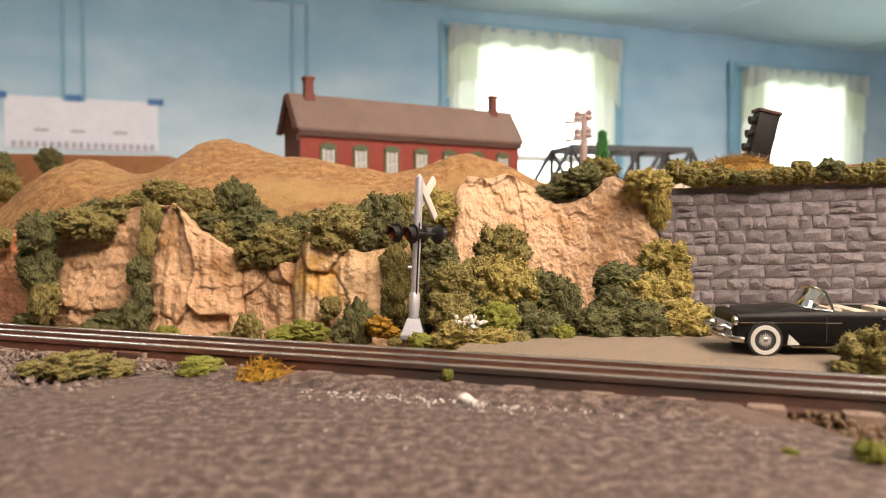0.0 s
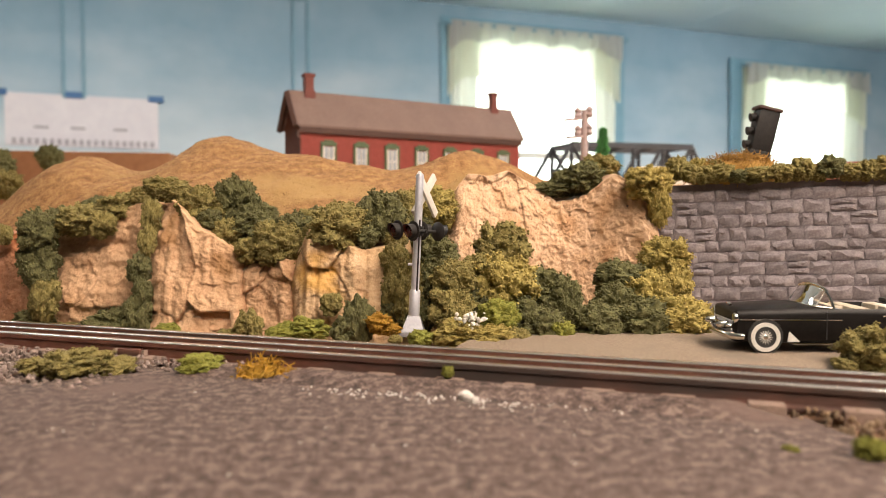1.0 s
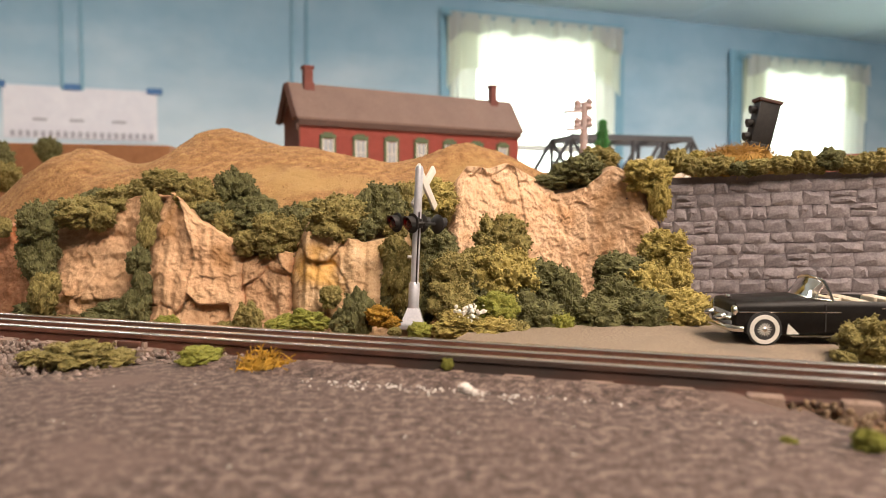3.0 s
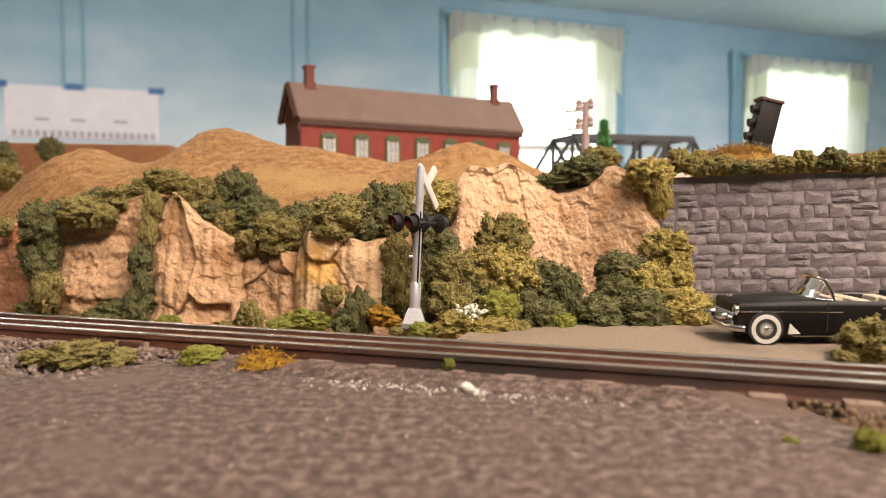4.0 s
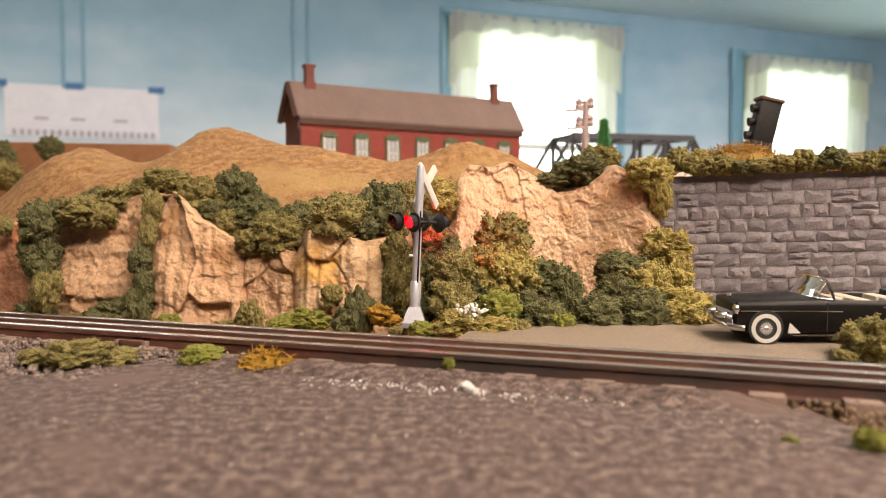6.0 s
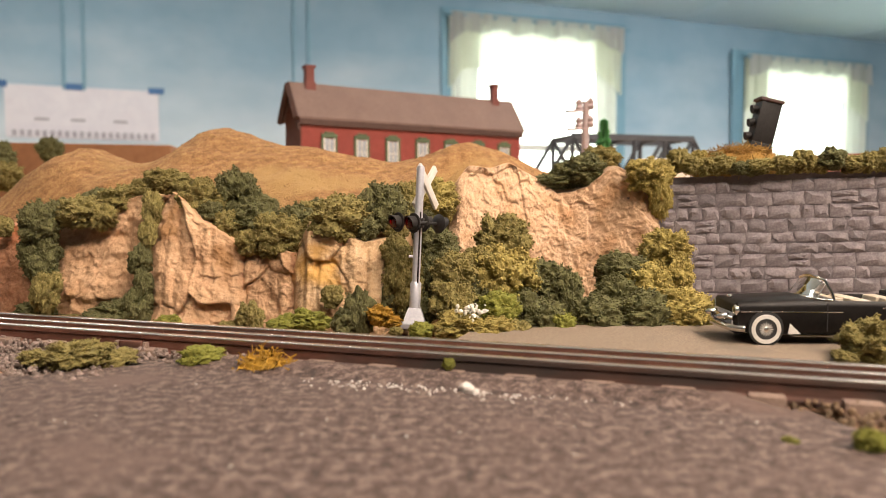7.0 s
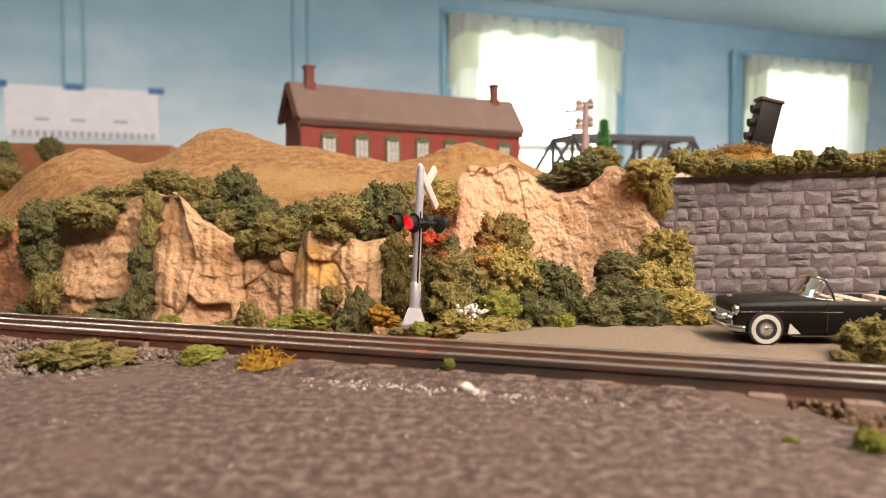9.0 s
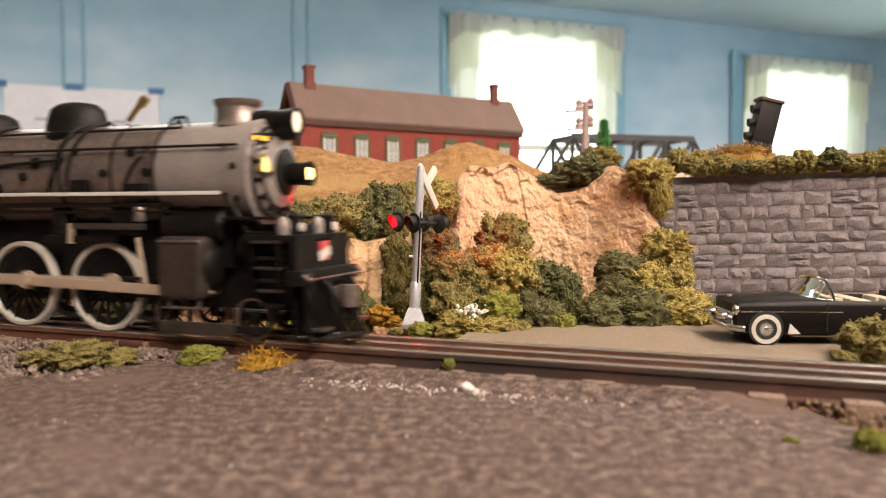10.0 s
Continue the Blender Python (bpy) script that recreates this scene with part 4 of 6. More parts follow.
def crossing_signal():
    s = thing("crossing_signal", "silver railway crossing signal with crossbuck and red lamps", "crossing signal", pose(-0.0153, 0.3855, 0.0, 0, 2.6, 0))
    bm = bmesh.new()
    add_box(bm, -0.0072, 0.0072, -0.0065, 0.0065, -0.001, 0.0014, bevel=0.0004)
    part("base_plate", bm, M["silver_dark"], s)
    bm = bmesh.new()
    v = bmesh.ops.create_cone(bm, cap_ends=True, segments=4, radius1=0.0088, radius2=0.0044, depth=0.0085, matrix=pose(0, 0, 0.0056, 0, 0, 45))["verts"]
    bmesh.ops.bevel(bm, geom=list(bm.edges), offset=0.0004, segments=2, affect="EDGES")
    part("base", bm, M["silver_dark"], s, "cast silver pyramid base")
    bm = bmesh.new()
    add_lathe(bm, [(0.0029, 0.009), (0.0029, 0.0225), (0.0022, 0.0235)], seg=20)
    part("sleeve", bm, M["silver"], s)
    bm = bmesh.new()
    add_lathe(bm, [(0.0021, 0.022), (0.0021, 0.0825), (0.0017, 0.0838), (0.0006, 0.0845)], seg=20)
    part("post", bm, M["silver"], s, "slim silver post")
    bm = bmesh.new()
    add_rod(bm, (0.0010, -0.00215, 0.010), (0.0010, -0.00215, 0.060), 0.00045, seg=6)
    part("wire", bm, M["black_plastic"], s, "thin dark wire on the post")
    bm = bmesh.new()
    add_rod(bm, (-0.002, 0, 0.0365), (-0.0042, -0.0005, 0.0365), 0.0008, seg=10)
    part("knob", bm, M["silver"], s)
    # crossbuck, turned edge-on towards the road
    face = pose(0.0046, 0.0115, 0.0735, 0, 0, 62)
    for k, a in enumerate((45, -45)):
        bm = bmesh.new()
        add_box(bm, -0.0150, 0.0150, -0.0009 + k * 0.0017, 0.0007 + k * 0.0017, -0.0023, 0.0023, bevel=0.0003)
        part("crossbuck_blade", bm, M["white_plastic"], s, "white crossbuck blade", m=face @ pose(0, 0.001, 0, 0, a, 0))
    # crossarm and four hooded lamps, back to back
    yaw = pose(0, 0, 0.0542, 0, 0, -48)
    bm = bmesh.new()
    add_rod(bm, (-0.0075, 0, 0), (0.0075, 0, 0), 0.0010, seg=10)
    add_rod(bm, (-0.0062, -0.009, 0), (-0.0062, 0.009, 0), 0.0008, seg=10)
    add_rod(bm, (0.0062, -0.009, 0), (0.0062, 0.009, 0), 0.0008, seg=10)
    add_lathe(bm, [(0.0031, -0.0025), (0.0031, 0.0025)], seg=16)
    part("crossarm", bm, M["black_plastic"], s, "black lamp crossarm", m=yaw)
    lenses = []
    for side in (-1, 1):
        for x in (-0.0064, 0.0064):
            lamp_m = yaw @ pose(x, side * 0.0085, 0, 0, 0, 0 if side < 0 else 180) @ Matrix.Scale(0.86, 4)
            bm = bmesh.new()
            out = pose(0, 0, 0, 90, 0, 0)      # lathe axis towards -y
            add_lathe(bm, [(0.0010, -0.0020), (0.0030, -0.0012), (0.0058, -0.0003), (0.0060, 0.0), (0.0058, 0.0003), (0.0042, 0.0004), (0.0040, 0.0032), (0.0037, 0.0032), (0.0037, 0.0002), (0.0010, 0.0002)], out, 24)
            lamp = part("lamp", bm, M["black_plastic"], s, "black lamp with round backplate", m=lamp_m)
            bm = bmesh.new()
            seg = 18
            ring = []
            for k in range(seg + 1):            # a visor over the upper part of the lens
                a = math.pi * (-0.12 + 1.24 * k / seg)
                reach = 0.0065 - 0.0028 * abs(k / seg - 0.5) * 2
                ring.append([(r * math.cos(a), y, r * math.sin(a)) for r, y in ((0.0037, 0.0), (0.0037, -reach), (0.0041, -reach), (0.0041, 0.0))])
            vv = [[bm.verts.new(p) for p in r] for r in ring]
            for a, b in zip(vv, vv[1:]):
                for k in range(4):
                    bm.faces.new((a[k], b[k], b[(k + 1) % 4], a[(k + 1) % 4]))
            bm.faces.new(vv[0])
            bm.faces.new(vv[-1][::-1])
            part("visor", bm, M["black_plastic"], lamp)
            # the lens is a disc with a bright and a dull face; it turns about its upright axis
            bm = bmesh.new()
            add_lathe(bm, [(0.00366, 0.0), (0.0028, 0.0007), (0.0014, 0.0011), (0.0002, 0.0012)], out, 20)
            lens = part("lens", bm, M["red_off"], lamp, "round red signal lens", m=pose(0, -0.0028, 0))
            me = lens.data
            bm = bmesh.new()
            add_lathe(bm, [(0.00315, 0.0001), (0.0026, 0.0008), (0.0014, 0.0012), (0.0002, 0.0013)], pose(0, 0, 0, -90, 0, 0), 20)
            glowing = finish("lens_back", bm, M["red_on"])
            bm = bmesh.new()
            bm.from_mesh(me)
            n0 = len(bm.faces)
            bm.from_mesh(glowing)
            bm.faces.ensure_lookup_table()
            for f in bm.faces[n0:]:
                f.material_index = 1
            bm.to_mesh(me)
            bm.free()
            me.materials.append(M["red_on"])
            # the left lamps of one side flash with the right lamps of the other
            lenses.append((lens, side * x < 0))
    return s, lenses


SIGNAL, LENSES = crossing_signal()

# ---- stone retaining wall ----


def stone_wall():
    place = pose(0.138, 0.4775, 0, 0, -1.8, -12)
    w = thing("stone_wall", "grey rough-cut stone block retaining wall", "wall", place, "structure")
    bm = bmesh.new()
    length, top = 0.36, 0.0815
    add_box(bm, -0.01, length, 0.0024, 0.018, -0.012, top)
    part("mortar_backing", bm, M["mortar"], w, smooth=False)
    rnd = random.Random(12)

    def block(wd, ht, seed):
        r = random.Random(seed)
        nx, nz = 4, 3
        bm = bmesh.new()
        g = []
        for j in range(nz + 1):
            row = []
            for i in range(nx + 1):
                edge_i = i in (0, nx) or j in (0, nz)
                y = 0.0004 if edge_i else -r.uniform(0.0, 0.0013)
                jx = r.uniform(-0.0006, 0.0004) if i in (0, nx) else r.uniform(-0.2, 0.2) * wd / nx
                jz = r.uniform(-0.0006, 0.0004) if j in (0, nz) else r.uniform(-0.3, 0.3) * ht / nz
                row.append(bm.verts.new((i * wd / nx + jx, y, j * ht / nz + jz)))
            g.append(row)
        for j in range(nz):
            for i in range(nx):
                q = (g[j][i], g[j][i + 1], g[j + 1][i + 1], g[j + 1][i])
                if r.random() < 0.5:
                    bm.faces.new((q[0], q[1], q[2]))
                    bm.faces.new((q[0], q[2], q[3]))
                else:
                    bm.faces.new((q[0], q[1], q[3]))
                    bm.faces.new((q[1], q[2], q[3]))
        rim = [g[0][i] for i in range(nx + 1)] + [g[j][nx] for j in range(1, nz + 1)] + [g[nz][i] for i in range(nx - 1, -1, -1)] + [g[j][0] for j in range(nz - 1, 0, -1)]
        back = [bm.verts.new((v.co.x, 0.006, v.co.z)) for v in rim]
        for k in range(len(rim)):
            bm.faces.new((rim[k], back[k], back[(k + 1) % len(rim)], rim[(k + 1) % len(rim)]))
        return finish("stone", bm, M["block"], angle=28)

    widths = (0.0082, 0.0105, 0.0130, 0.0155, 0.0185)
    heights = (0.0076, 0.0084, 0.0068)
    pool = {(a, b): [block(a - 0.0005, b - 0.0005, 7 * i + 31 * j + 101 * k) for k in range(4)] for i, a in enumerate(widths) for j, b in enumerate(heights)}
    pool_thin = {(a, b): [block(a - 0.0005, b / 2 - 0.0004, 13 * i + 57 * j + 211 * k) for k in range(3)] for i, a in enumerate(widths) for j, b in enumerate(heights)}
    z = -0.008
    row = 0
    while z < top - 0.006:
        ht = rnd.choice(heights)
        x = -0.008 - rnd.uniform(0, 0.01)
        while x < length - 0.02:
            wd = rnd.choice(widths)
            ob = new("stone", rnd.choice(pool[(wd, ht)]))
            ob.parent = w
            ob.matrix_basis = pose(x, 0.0015 + rnd.uniform(-0.0003, 0.0003), z, rnd.uniform(-1.0, 1.0), 0, rnd.uniform(-0.8, 0.8))
            if rnd.random() < 0.10:             # a split course: two thin stones for one
                half = pool_thin[(wd, ht)]
                ob.data = rnd.choice(half)
                ob = new("stone", rnd.choice(half))
                ob.parent = w
                ob.matrix_basis = pose(x, 0.0015 + rnd.uniform(-0.0003, 0.0003), z + ht / 2, 0, 0, rnd.uniform(-0.8, 0.8))
            x += wd
        z += ht
        row += 1
    return w


stone_wall()

# ---- convertible car ----


def car():
    c = thing("convertible_car", "black open-top convertible with chrome bumper and whitewall tyres", "car", pose(0.1432, 0.3395, 0.0012, 0, 0, -2.5) @ Matrix.Diagonal((1, 0.80, 1, 1)))
    # local: x to the rear, front axle at 0; y away; z up
    L0, L1, wd = -0.0205, 0.094, 0.0205

    bm = bmesh.new()
    stations = [  # x, half width, belt height, top crown, sill
        (-0.0128, 0.0170, 0.0168, 0.0176, 0.0075), (-0.0118, 0.0192, 0.0182, 0.0190, 0.0058), (-0.0070, 0.0200, 0.0186, 0.0195, 0.0050), (0.0, 0.0204, 0.0186, 0.0200, 0.0046),
        (0.0150, 0.0206, 0.0190, 0.0208, 0.0044), (0.0260, 0.0206, 0.0192, 0.0212, 0.0044), (0.0300, 0.0206, 0.0193, 0.0206, 0.0044), (0.0320, 0.0206, 0.0193, 0.0125, 0.0044),
        (0.0610, 0.0206, 0.0190, 0.0125, 0.0044), (0.0630, 0.0206, 0.0192, 0.0202, 0.0046), (0.0780, 0.0202, 0.0196, 0.0202, 0.0052), (0.0900, 0.0192, 0.0196, 0.0196, 0.0065),
        (0.0935, 0.0180, 0.0180, 0.0182, 0.0080)]
    rings = []
    for x, hw, belt, crown, sill in stations:
        half = [(hw * 0.90, sill), (hw, sill + 0.002), (hw * 1.012, (sill + belt) / 2), (hw, belt - 0.0022), (hw * 0.975, belt - 0.0006), (hw * 0.90, belt + 0.0003),
                (hw * 0.82, belt * 0.35 + crown * 0.65 if crown > belt else crown), (0, crown)]
        pts = [(-y, z) for y, z in half] + [(y, z) for y, z in half[-2::-1]]
        rings.append([bm.verts.new((x, y, z)) for y, z in pts])
    n = len(rings[0])
    for a, b in zip(rings, rings[1:]):
        for k in range(n):
            bm.faces.new((a[k], a[(k + 1) % n], b[(k + 1) % n], b[k]))
    bm.faces.new(rings[0])
    bm.faces.new(rings[-1][::-1])
    body_ob = part("body", bm, M["black_paint"], c, "glossy black body", angle=50)
    # solid dark discs put in for the shade of the wheel wells, and wheels
    for x in (0.0, 0.0655):
        for sgn in (-1, 1):
            bm = bmesh.new()
            m = pose(x, sgn * 0.0202, 0.0074, 90, 0, 0)
            add_lathe(bm, [(0.0001, -0.0008), (0.0076, -0.0008), (0.0078, 0.0), (0.0076, 0.0008), (0.0001, 0.0008)], m, 28)
            part("wheel_well", bm, M["rubber"], c, "dark disc standing in for the shaded wheel opening")
            wheel = new("wheel", None)
            wheel.parent = c
            wheel.matrix_basis = pose(x, sgn * 0.0190, 0.0070, 90 if sgn < 0 else -90, 0, 0)
            bm = bmesh.new()
            add_lathe(bm, [(0.0046, -0.0018), (0.0062, -0.0018), (0.0069, -0.0010), (0.0070, 0.0010), (0.0067, 0.0020), (0.0062, 0.0021), (0.0046, 0.0016)], seg=36, loop=True)
            part("tyre", bm, M["rubber"], wheel)
            bm = bmesh.new()
            add_lathe(bm, [(0.0046, 0.0017), (0.0047, 0.0023), (0.0064, 0.0023), (0.0066, 0.0018)], seg=36, loop=True)
            part("whitewall", bm, M["white_wall"], wheel, "white tyre sidewall ring")
            bm = bmesh.new()
            add_lathe(bm, [(0.0001, 0.0006), (0.0044, 0.0006), (0.0044, 0.0019), (0.0047, 0.0021), (0.0047, 0.0004), (0.0001, 0.0004)], seg=36)
            part("rim", bm, M["rubber"], wheel, "dark rim behind the spokes")
            # spokes get white paint in place of chrome's bright reflection
            bm = bmesh.new()
            for k in range(16):
                a = 6.28319 * k / 16
                add_rod(bm, (0.0008 * math.cos(a), 0.0008 * math.sin(a), 0.0022), (0.0045 * math.cos(a), 0.0045 * math.sin(a), 0.0016), 0.00020, seg=5)
            part("spokes", bm, M["white_wall"], wheel, "wire spokes painted white for the gleam of chrome")
            bm = bmesh.new()
            add_lathe(bm, [(0.0012, 0.0012), (0.0012, 0.0022), (0.0007, 0.0027), (0.0001, 0.0028)], seg=16)
            part("hub_cap", bm, M["chrome"], wheel)
    # chrome side spear, sill strip and front fender flash
    for sgn in (-1, 1):
        bm = bmesh.new()
        add_box(bm, -0.0110, 0.0330, sgn * 0.0206 - 0.0003, sgn * 0.0206 + 0.0003, 0.01445, 0.01495, bevel=0.0001)
        part("side_trim", bm, M["chrome"], c, "thin chrome side strip")
        bm = bmesh.new()
        add_box(bm, 0.012, 0.054, sgn * 0.0190 - 0.0004, sgn * 0.0190 + 0.0004, 0.0036, 0.0044, bevel=0.0001)
        part("sill_trim", bm, M["chrome"], c, "thin chrome sill strip")
        bm = bmesh.new()
        vs = [bm.verts.new(p) for p in ((0.0094, sgn * 0.0212, 0.0050), (0.0150, sgn * 0.0212, 0.0050), (0.0102, sgn * 0.0212, 0.0096))]
        f = bm.faces.new(vs)
        r = bmesh.ops.extrude_face_region(bm, geom=[f])
        bmesh.ops.translate(bm, vec=(0, -sgn * 0.0006, 0), verts=[g for g in r["geom"] if isinstance(g, bmesh.types.BMVert)])
        part("fender_flash", bm, M["white_wall"], c, "small white fender triangle")
        bm = bmesh.new()
        add_box(bm, 0.0262, 0.0266, sgn * 0.0208 - 0.0002, sgn * 0.0208 + 0.0002, 0.006, 0.0185)
        part("door_seam", bm, M["rubber"], c)
        bm = bmesh.new()
        add_box(bm, 0.0500, 0.0540, sgn * 0.0209 - 0.0004, sgn * 0.0209 + 0.0003, 0.0163, 0.0169, bevel=0.0002)
        part("door_handle", bm, M["chrome"], c)
    # front end: bumper with two guards, grille, paired headlights
    bm = bmesh.new()
    pts = [(-0.0094, -0.0213, 0.0072), (-0.0122, -0.0208, 0.0073), (-0.0146, -0.0178, 0.0074), (-0.0158, -0.0090, 0.0075), (-0.0160, 0.0, 0.0075), (-0.0158, 0.0090, 0.0075),
           (-0.0146, 0.0178, 0.0074), (-0.0122, 0.0208, 0.0073), (-0.0094, 0.0213, 0.0072)]
    add_pipe(bm, pts, 0.0015, 12)
    part("bumper", bm, M["chrome"], c, "wraparound chrome front bumper")
    bm = bmesh.new()
    add_pipe(bm, [(-0.0130, -0.0165, 0.0112), (-0.0147, -0.0090, 0.0115), (-0.0151, 0.0, 0.0116), (-0.0147, 0.0090, 0.0115), (-0.0130, 0.0165, 0.0112)], 0.0010, 10)
    part("grille_bar", bm, M["chrome"], c, "chrome grille bar")
    for y in (-0.0100, 0.0100):
        bm = bmesh.new()
        add_lathe(bm, [(0.0016, -0.0025), (0.0018, 0.0), (0.0014, 0.0022), (0.0004, 0.0034)], pose(-0.0155, y, 0.0115, 0, -90, 0), 16)
        part("bumper_guard", bm, M["chrome"], c, "bullet-shaped chrome bumper guard")
    bm = bmesh.new()
    add_box(bm, -0.0134, -0.0123, -0.0150, 0.0150, 0.0082, 0.0138, bevel=0.0003)
    part("grille", bm, M["silver"], c)
    for y in (-0.0172, 0.0172):
        bm = bmesh.new()
        add_lathe(bm, [(0.0020, -0.002), (0.0025, 0.0004), (0.0022, 0.0010), (0.0001, 0.0013)], pose(-0.0122, y, 0.0150, 0, -90, 0), 18)
        part("headlight", bm, M["chrome"], c, "round chrome-rimmed headlight")
    bm = bmesh.new()
    add_lathe(bm, [(0.0006, -0.001), (0.0012, 0.0004), (0.0004, 0.0018)], pose(-0.0100, 0, 0.0196, 0, -60, 0), 12)
    part("hood_ornament", bm, M["chrome"], c)
    # windshield: a nearly upright wraparound pane in a chrome frame
    top = [(0.0300, -0.0187, 0.0196), (0.0286, -0.0178, 0.0240), (0.0268, -0.0162, 0.0282), (0.0262, -0.0085, 0.0293), (0.0260, 0.0, 0.0296)]
    top = top + [(x, -y, z) for x, y, z in top[-2::-1]]
    low = [(0.0300, -0.0187, 0.0196), (0.0226, -0.0178, 0.0203), (0.0208, -0.0120, 0.0206), (0.0202, 0.0, 0.0207)]
    low = low + [(x, -y, z) for x, y, z in low[-2::-1]]
    for name, pts, r in (("windshield_frame", top, 0.0006), ("windshield_base", low, 0.0005)):
        bm = bmesh.new()
        add_pipe(bm, pts, r, 10)
        part(name, bm, M["chrome"], c, "chrome windshield frame")
    for sgn in (-1, 1):
        bm = bmesh.new()
        add_pipe(bm, [(0.0224, sgn * 0.0179, 0.0203), (0.0268, sgn * 0.0166, 0.0268)], 0.0003, 8)
        part("vent_post", bm, M["chrome"], c, "thin chrome vent post")
    bm = bmesh.new()
    hi = [(0.0290, -0.0180, 0.0226), (0.0268, -0.0162, 0.0279), (0.0262, -0.0085, 0.0291), (0.0260, 0.0, 0.0294)]
    hi = hi + [(x, -y, z) for x, y, z in hi[-2::-1]]
    a, b = [bm.verts.new(p) for p in low], [bm.verts.new(p) for p in hi]
    for k in range(len(a) - 1):
        bm.faces.new((a[k], a[k + 1], b[k + 1], b[k]))
    r = bmesh.ops.extrude_face_region(bm, geom=list(bm.faces))
    bmesh.ops.translate(bm, vec=(0.0002, 0, 0.0001), verts=[g for g in r["geom"] if isinstance(g, bmesh.types.BMVert)])
    p = part("windshield", bm, M["shield"], c, "clear curved windshield")
    p.visible_shadow = False
    # cockpit: seats, rolled rear top, cowl
    for x0, x1 in ((0.0400, 0.0470), (0.0560, 0.0630)):
        for y in (-0.0090, 0.0090):
            bm = bmesh.new()
            add_box(bm, x0, x1, y - 0.0080, y + 0.0080, 0.012, 0.0197, bevel=0.0014)
            part("seat", bm, M["cream"], c, "cream seat back")
    bm = bmesh.new()
    add_box(bm, 0.0640, 0.0720, -0.0170, 0.0170, 0.0195, 0.0220, bevel=0.0010)
    part("folded_top", bm, M["rubber"], c, "black folded soft top")
    bm = bmesh.new()
    add_box(bm, 0.0300, 0.0345, -0.0168, 0.0168, 0.0150, 0.0204, bevel=0.0005)
    part("dashboard", bm, M["cream"], c)
    return c


car()

# ---- brick building on the rise behind the hills ----


def brick_house():
    h = thing("brick_house", "long red brick station house with brown roof", "house", pose(-0.172, 0.90, 0.06, 0, 0, 30))
    L, D, EAVE, RIDGE = 0.328, 0.058, 0.1175, 0.158
    bm = bmesh.new()
    prof = [(0.002, 0.0), (D, 0.0), (D, EAVE), (D / 2, RIDGE - 0.006), (0.002, EAVE)]
    a = [bm.verts.new((0.002, y, z)) for y, z in prof]
    b = [bm.verts.new((L - 0.002, y, z)) for y, z in prof]
    for k in range(5):
        bm.faces.new((a[k], a[(k + 1) % 5], b[(k + 1) % 5], b[k]))
    bm.faces.new(a)
    bm.faces.new(b[::-1])
    part("wall", bm, M["red_brick"], h, "red brick walls", smooth=False)
    # panel over the end wall, its brick darkened to stand for the gable's shade
    bm = bmesh.new()
    a = [bm.verts.new((-0.0005, y, z)) for y, z in prof]
    b = [bm.verts.new((0.0015, y, z)) for y, z in prof]
    for k in range(5):
        bm.faces.new((a[k], a[(k + 1) % 5], b[(k + 1) % 5], b[k]))
    bm.faces.new(a)
    bm.faces.new(b[::-1])
    part("gable_wall", bm, M["dark_brick"], h, "brick end wall with its shade put into the colour", smooth=False)
    # brick courses stand a little proud
    bm = bmesh.new()
    for k in range(24):
        z = 0.003 + k * 0.0045
        add_box(bm, 0.001, L - 0.001, 0.0012, 0.0025, z, z + 0.0037)
    tagged(part("brick_course", bm, M["red_brick"], h, smooth=False), kind="stuff")
    bm = bmesh.new()
    add_box(bm, -0.002, L + 0.002, -0.0022, 0.0012, EAVE - 0.012, EAVE - 0.0040, bevel=0.0006)
    part("frieze", bm, M["trim_dark"], h, "dark brown frieze under the eave")
    ov, gx = 0.0035, 0.0045
    for y0, y1, sgn in ((-ov, D / 2, 1), (D + ov, D / 2, -1)):
        bm = bmesh.new()
        sl = (RIDGE - EAVE) / (D / 2)
        z0 = EAVE - ov * sl
        pts = [(y0, z0), (y1, RIDGE), (y1, RIDGE + 0.003), (y0, z0 + 0.003)]
        a = [bm.verts.new((-gx, y, z)) for y, z in pts]
        b = [bm.verts.new((L + gx, y, z)) for y, z in pts]
        for k in range(4):
            bm.faces.new((a[k], a[(k + 1) % 4], b[(k + 1) % 4], b[k]))
        bm.faces.new(a)
        bm.faces.new(b[::-1])
        part("roof", bm, M["roof"], h, "faded brown roof slope", smooth=False)
    bm = bmesh.new()
    add_box(bm, -gx - 0.001, -gx + 0.002, -ov, 0.0, EAVE - 0.018, EAVE - 0.010)
    part("bargeboard", bm, M["trim_dark"], h, smooth=False)
    for y0, z0, y1, z1 in ((-ov, EAVE - ov * (RIDGE - EAVE) / (D / 2), D / 2, RIDGE), (D + ov, EAVE - ov * (RIDGE - EAVE) / (D / 2), D / 2, RIDGE)):
        bm = bmesh.new()
        add_rod(bm, (-gx - 0.002, y0, z0), (-gx - 0.002, y1, z1), 0.0042, seg=4)
        part("rake_board", bm, M["trim_dark"], h, "dark board along the gable", smooth=False)
    for x, r in ((0.021, 0.0053), (L - 0.028, 0.0046)):
        bm = bmesh.new()
        add_box(bm, x - r, x + r, D / 2 - r, D / 2 + r, RIDGE - 0.012, RIDGE + 0.021, bevel=0.0004)
        add_box(bm, x - r - 0.0015, x + r + 0.0015, D / 2 - r - 0.0015, D / 2 + r + 0.0015, RIDGE + 0.021, RIDGE + 0.025, bevel=0.0005)
        add_box(bm, x - r - 0.0015, x + r + 0.0015, D / 2 - r - 0.0015, D / 2 + r + 0.0015, RIDGE - 0.006, RIDGE + 0.004, bevel=0.0005)
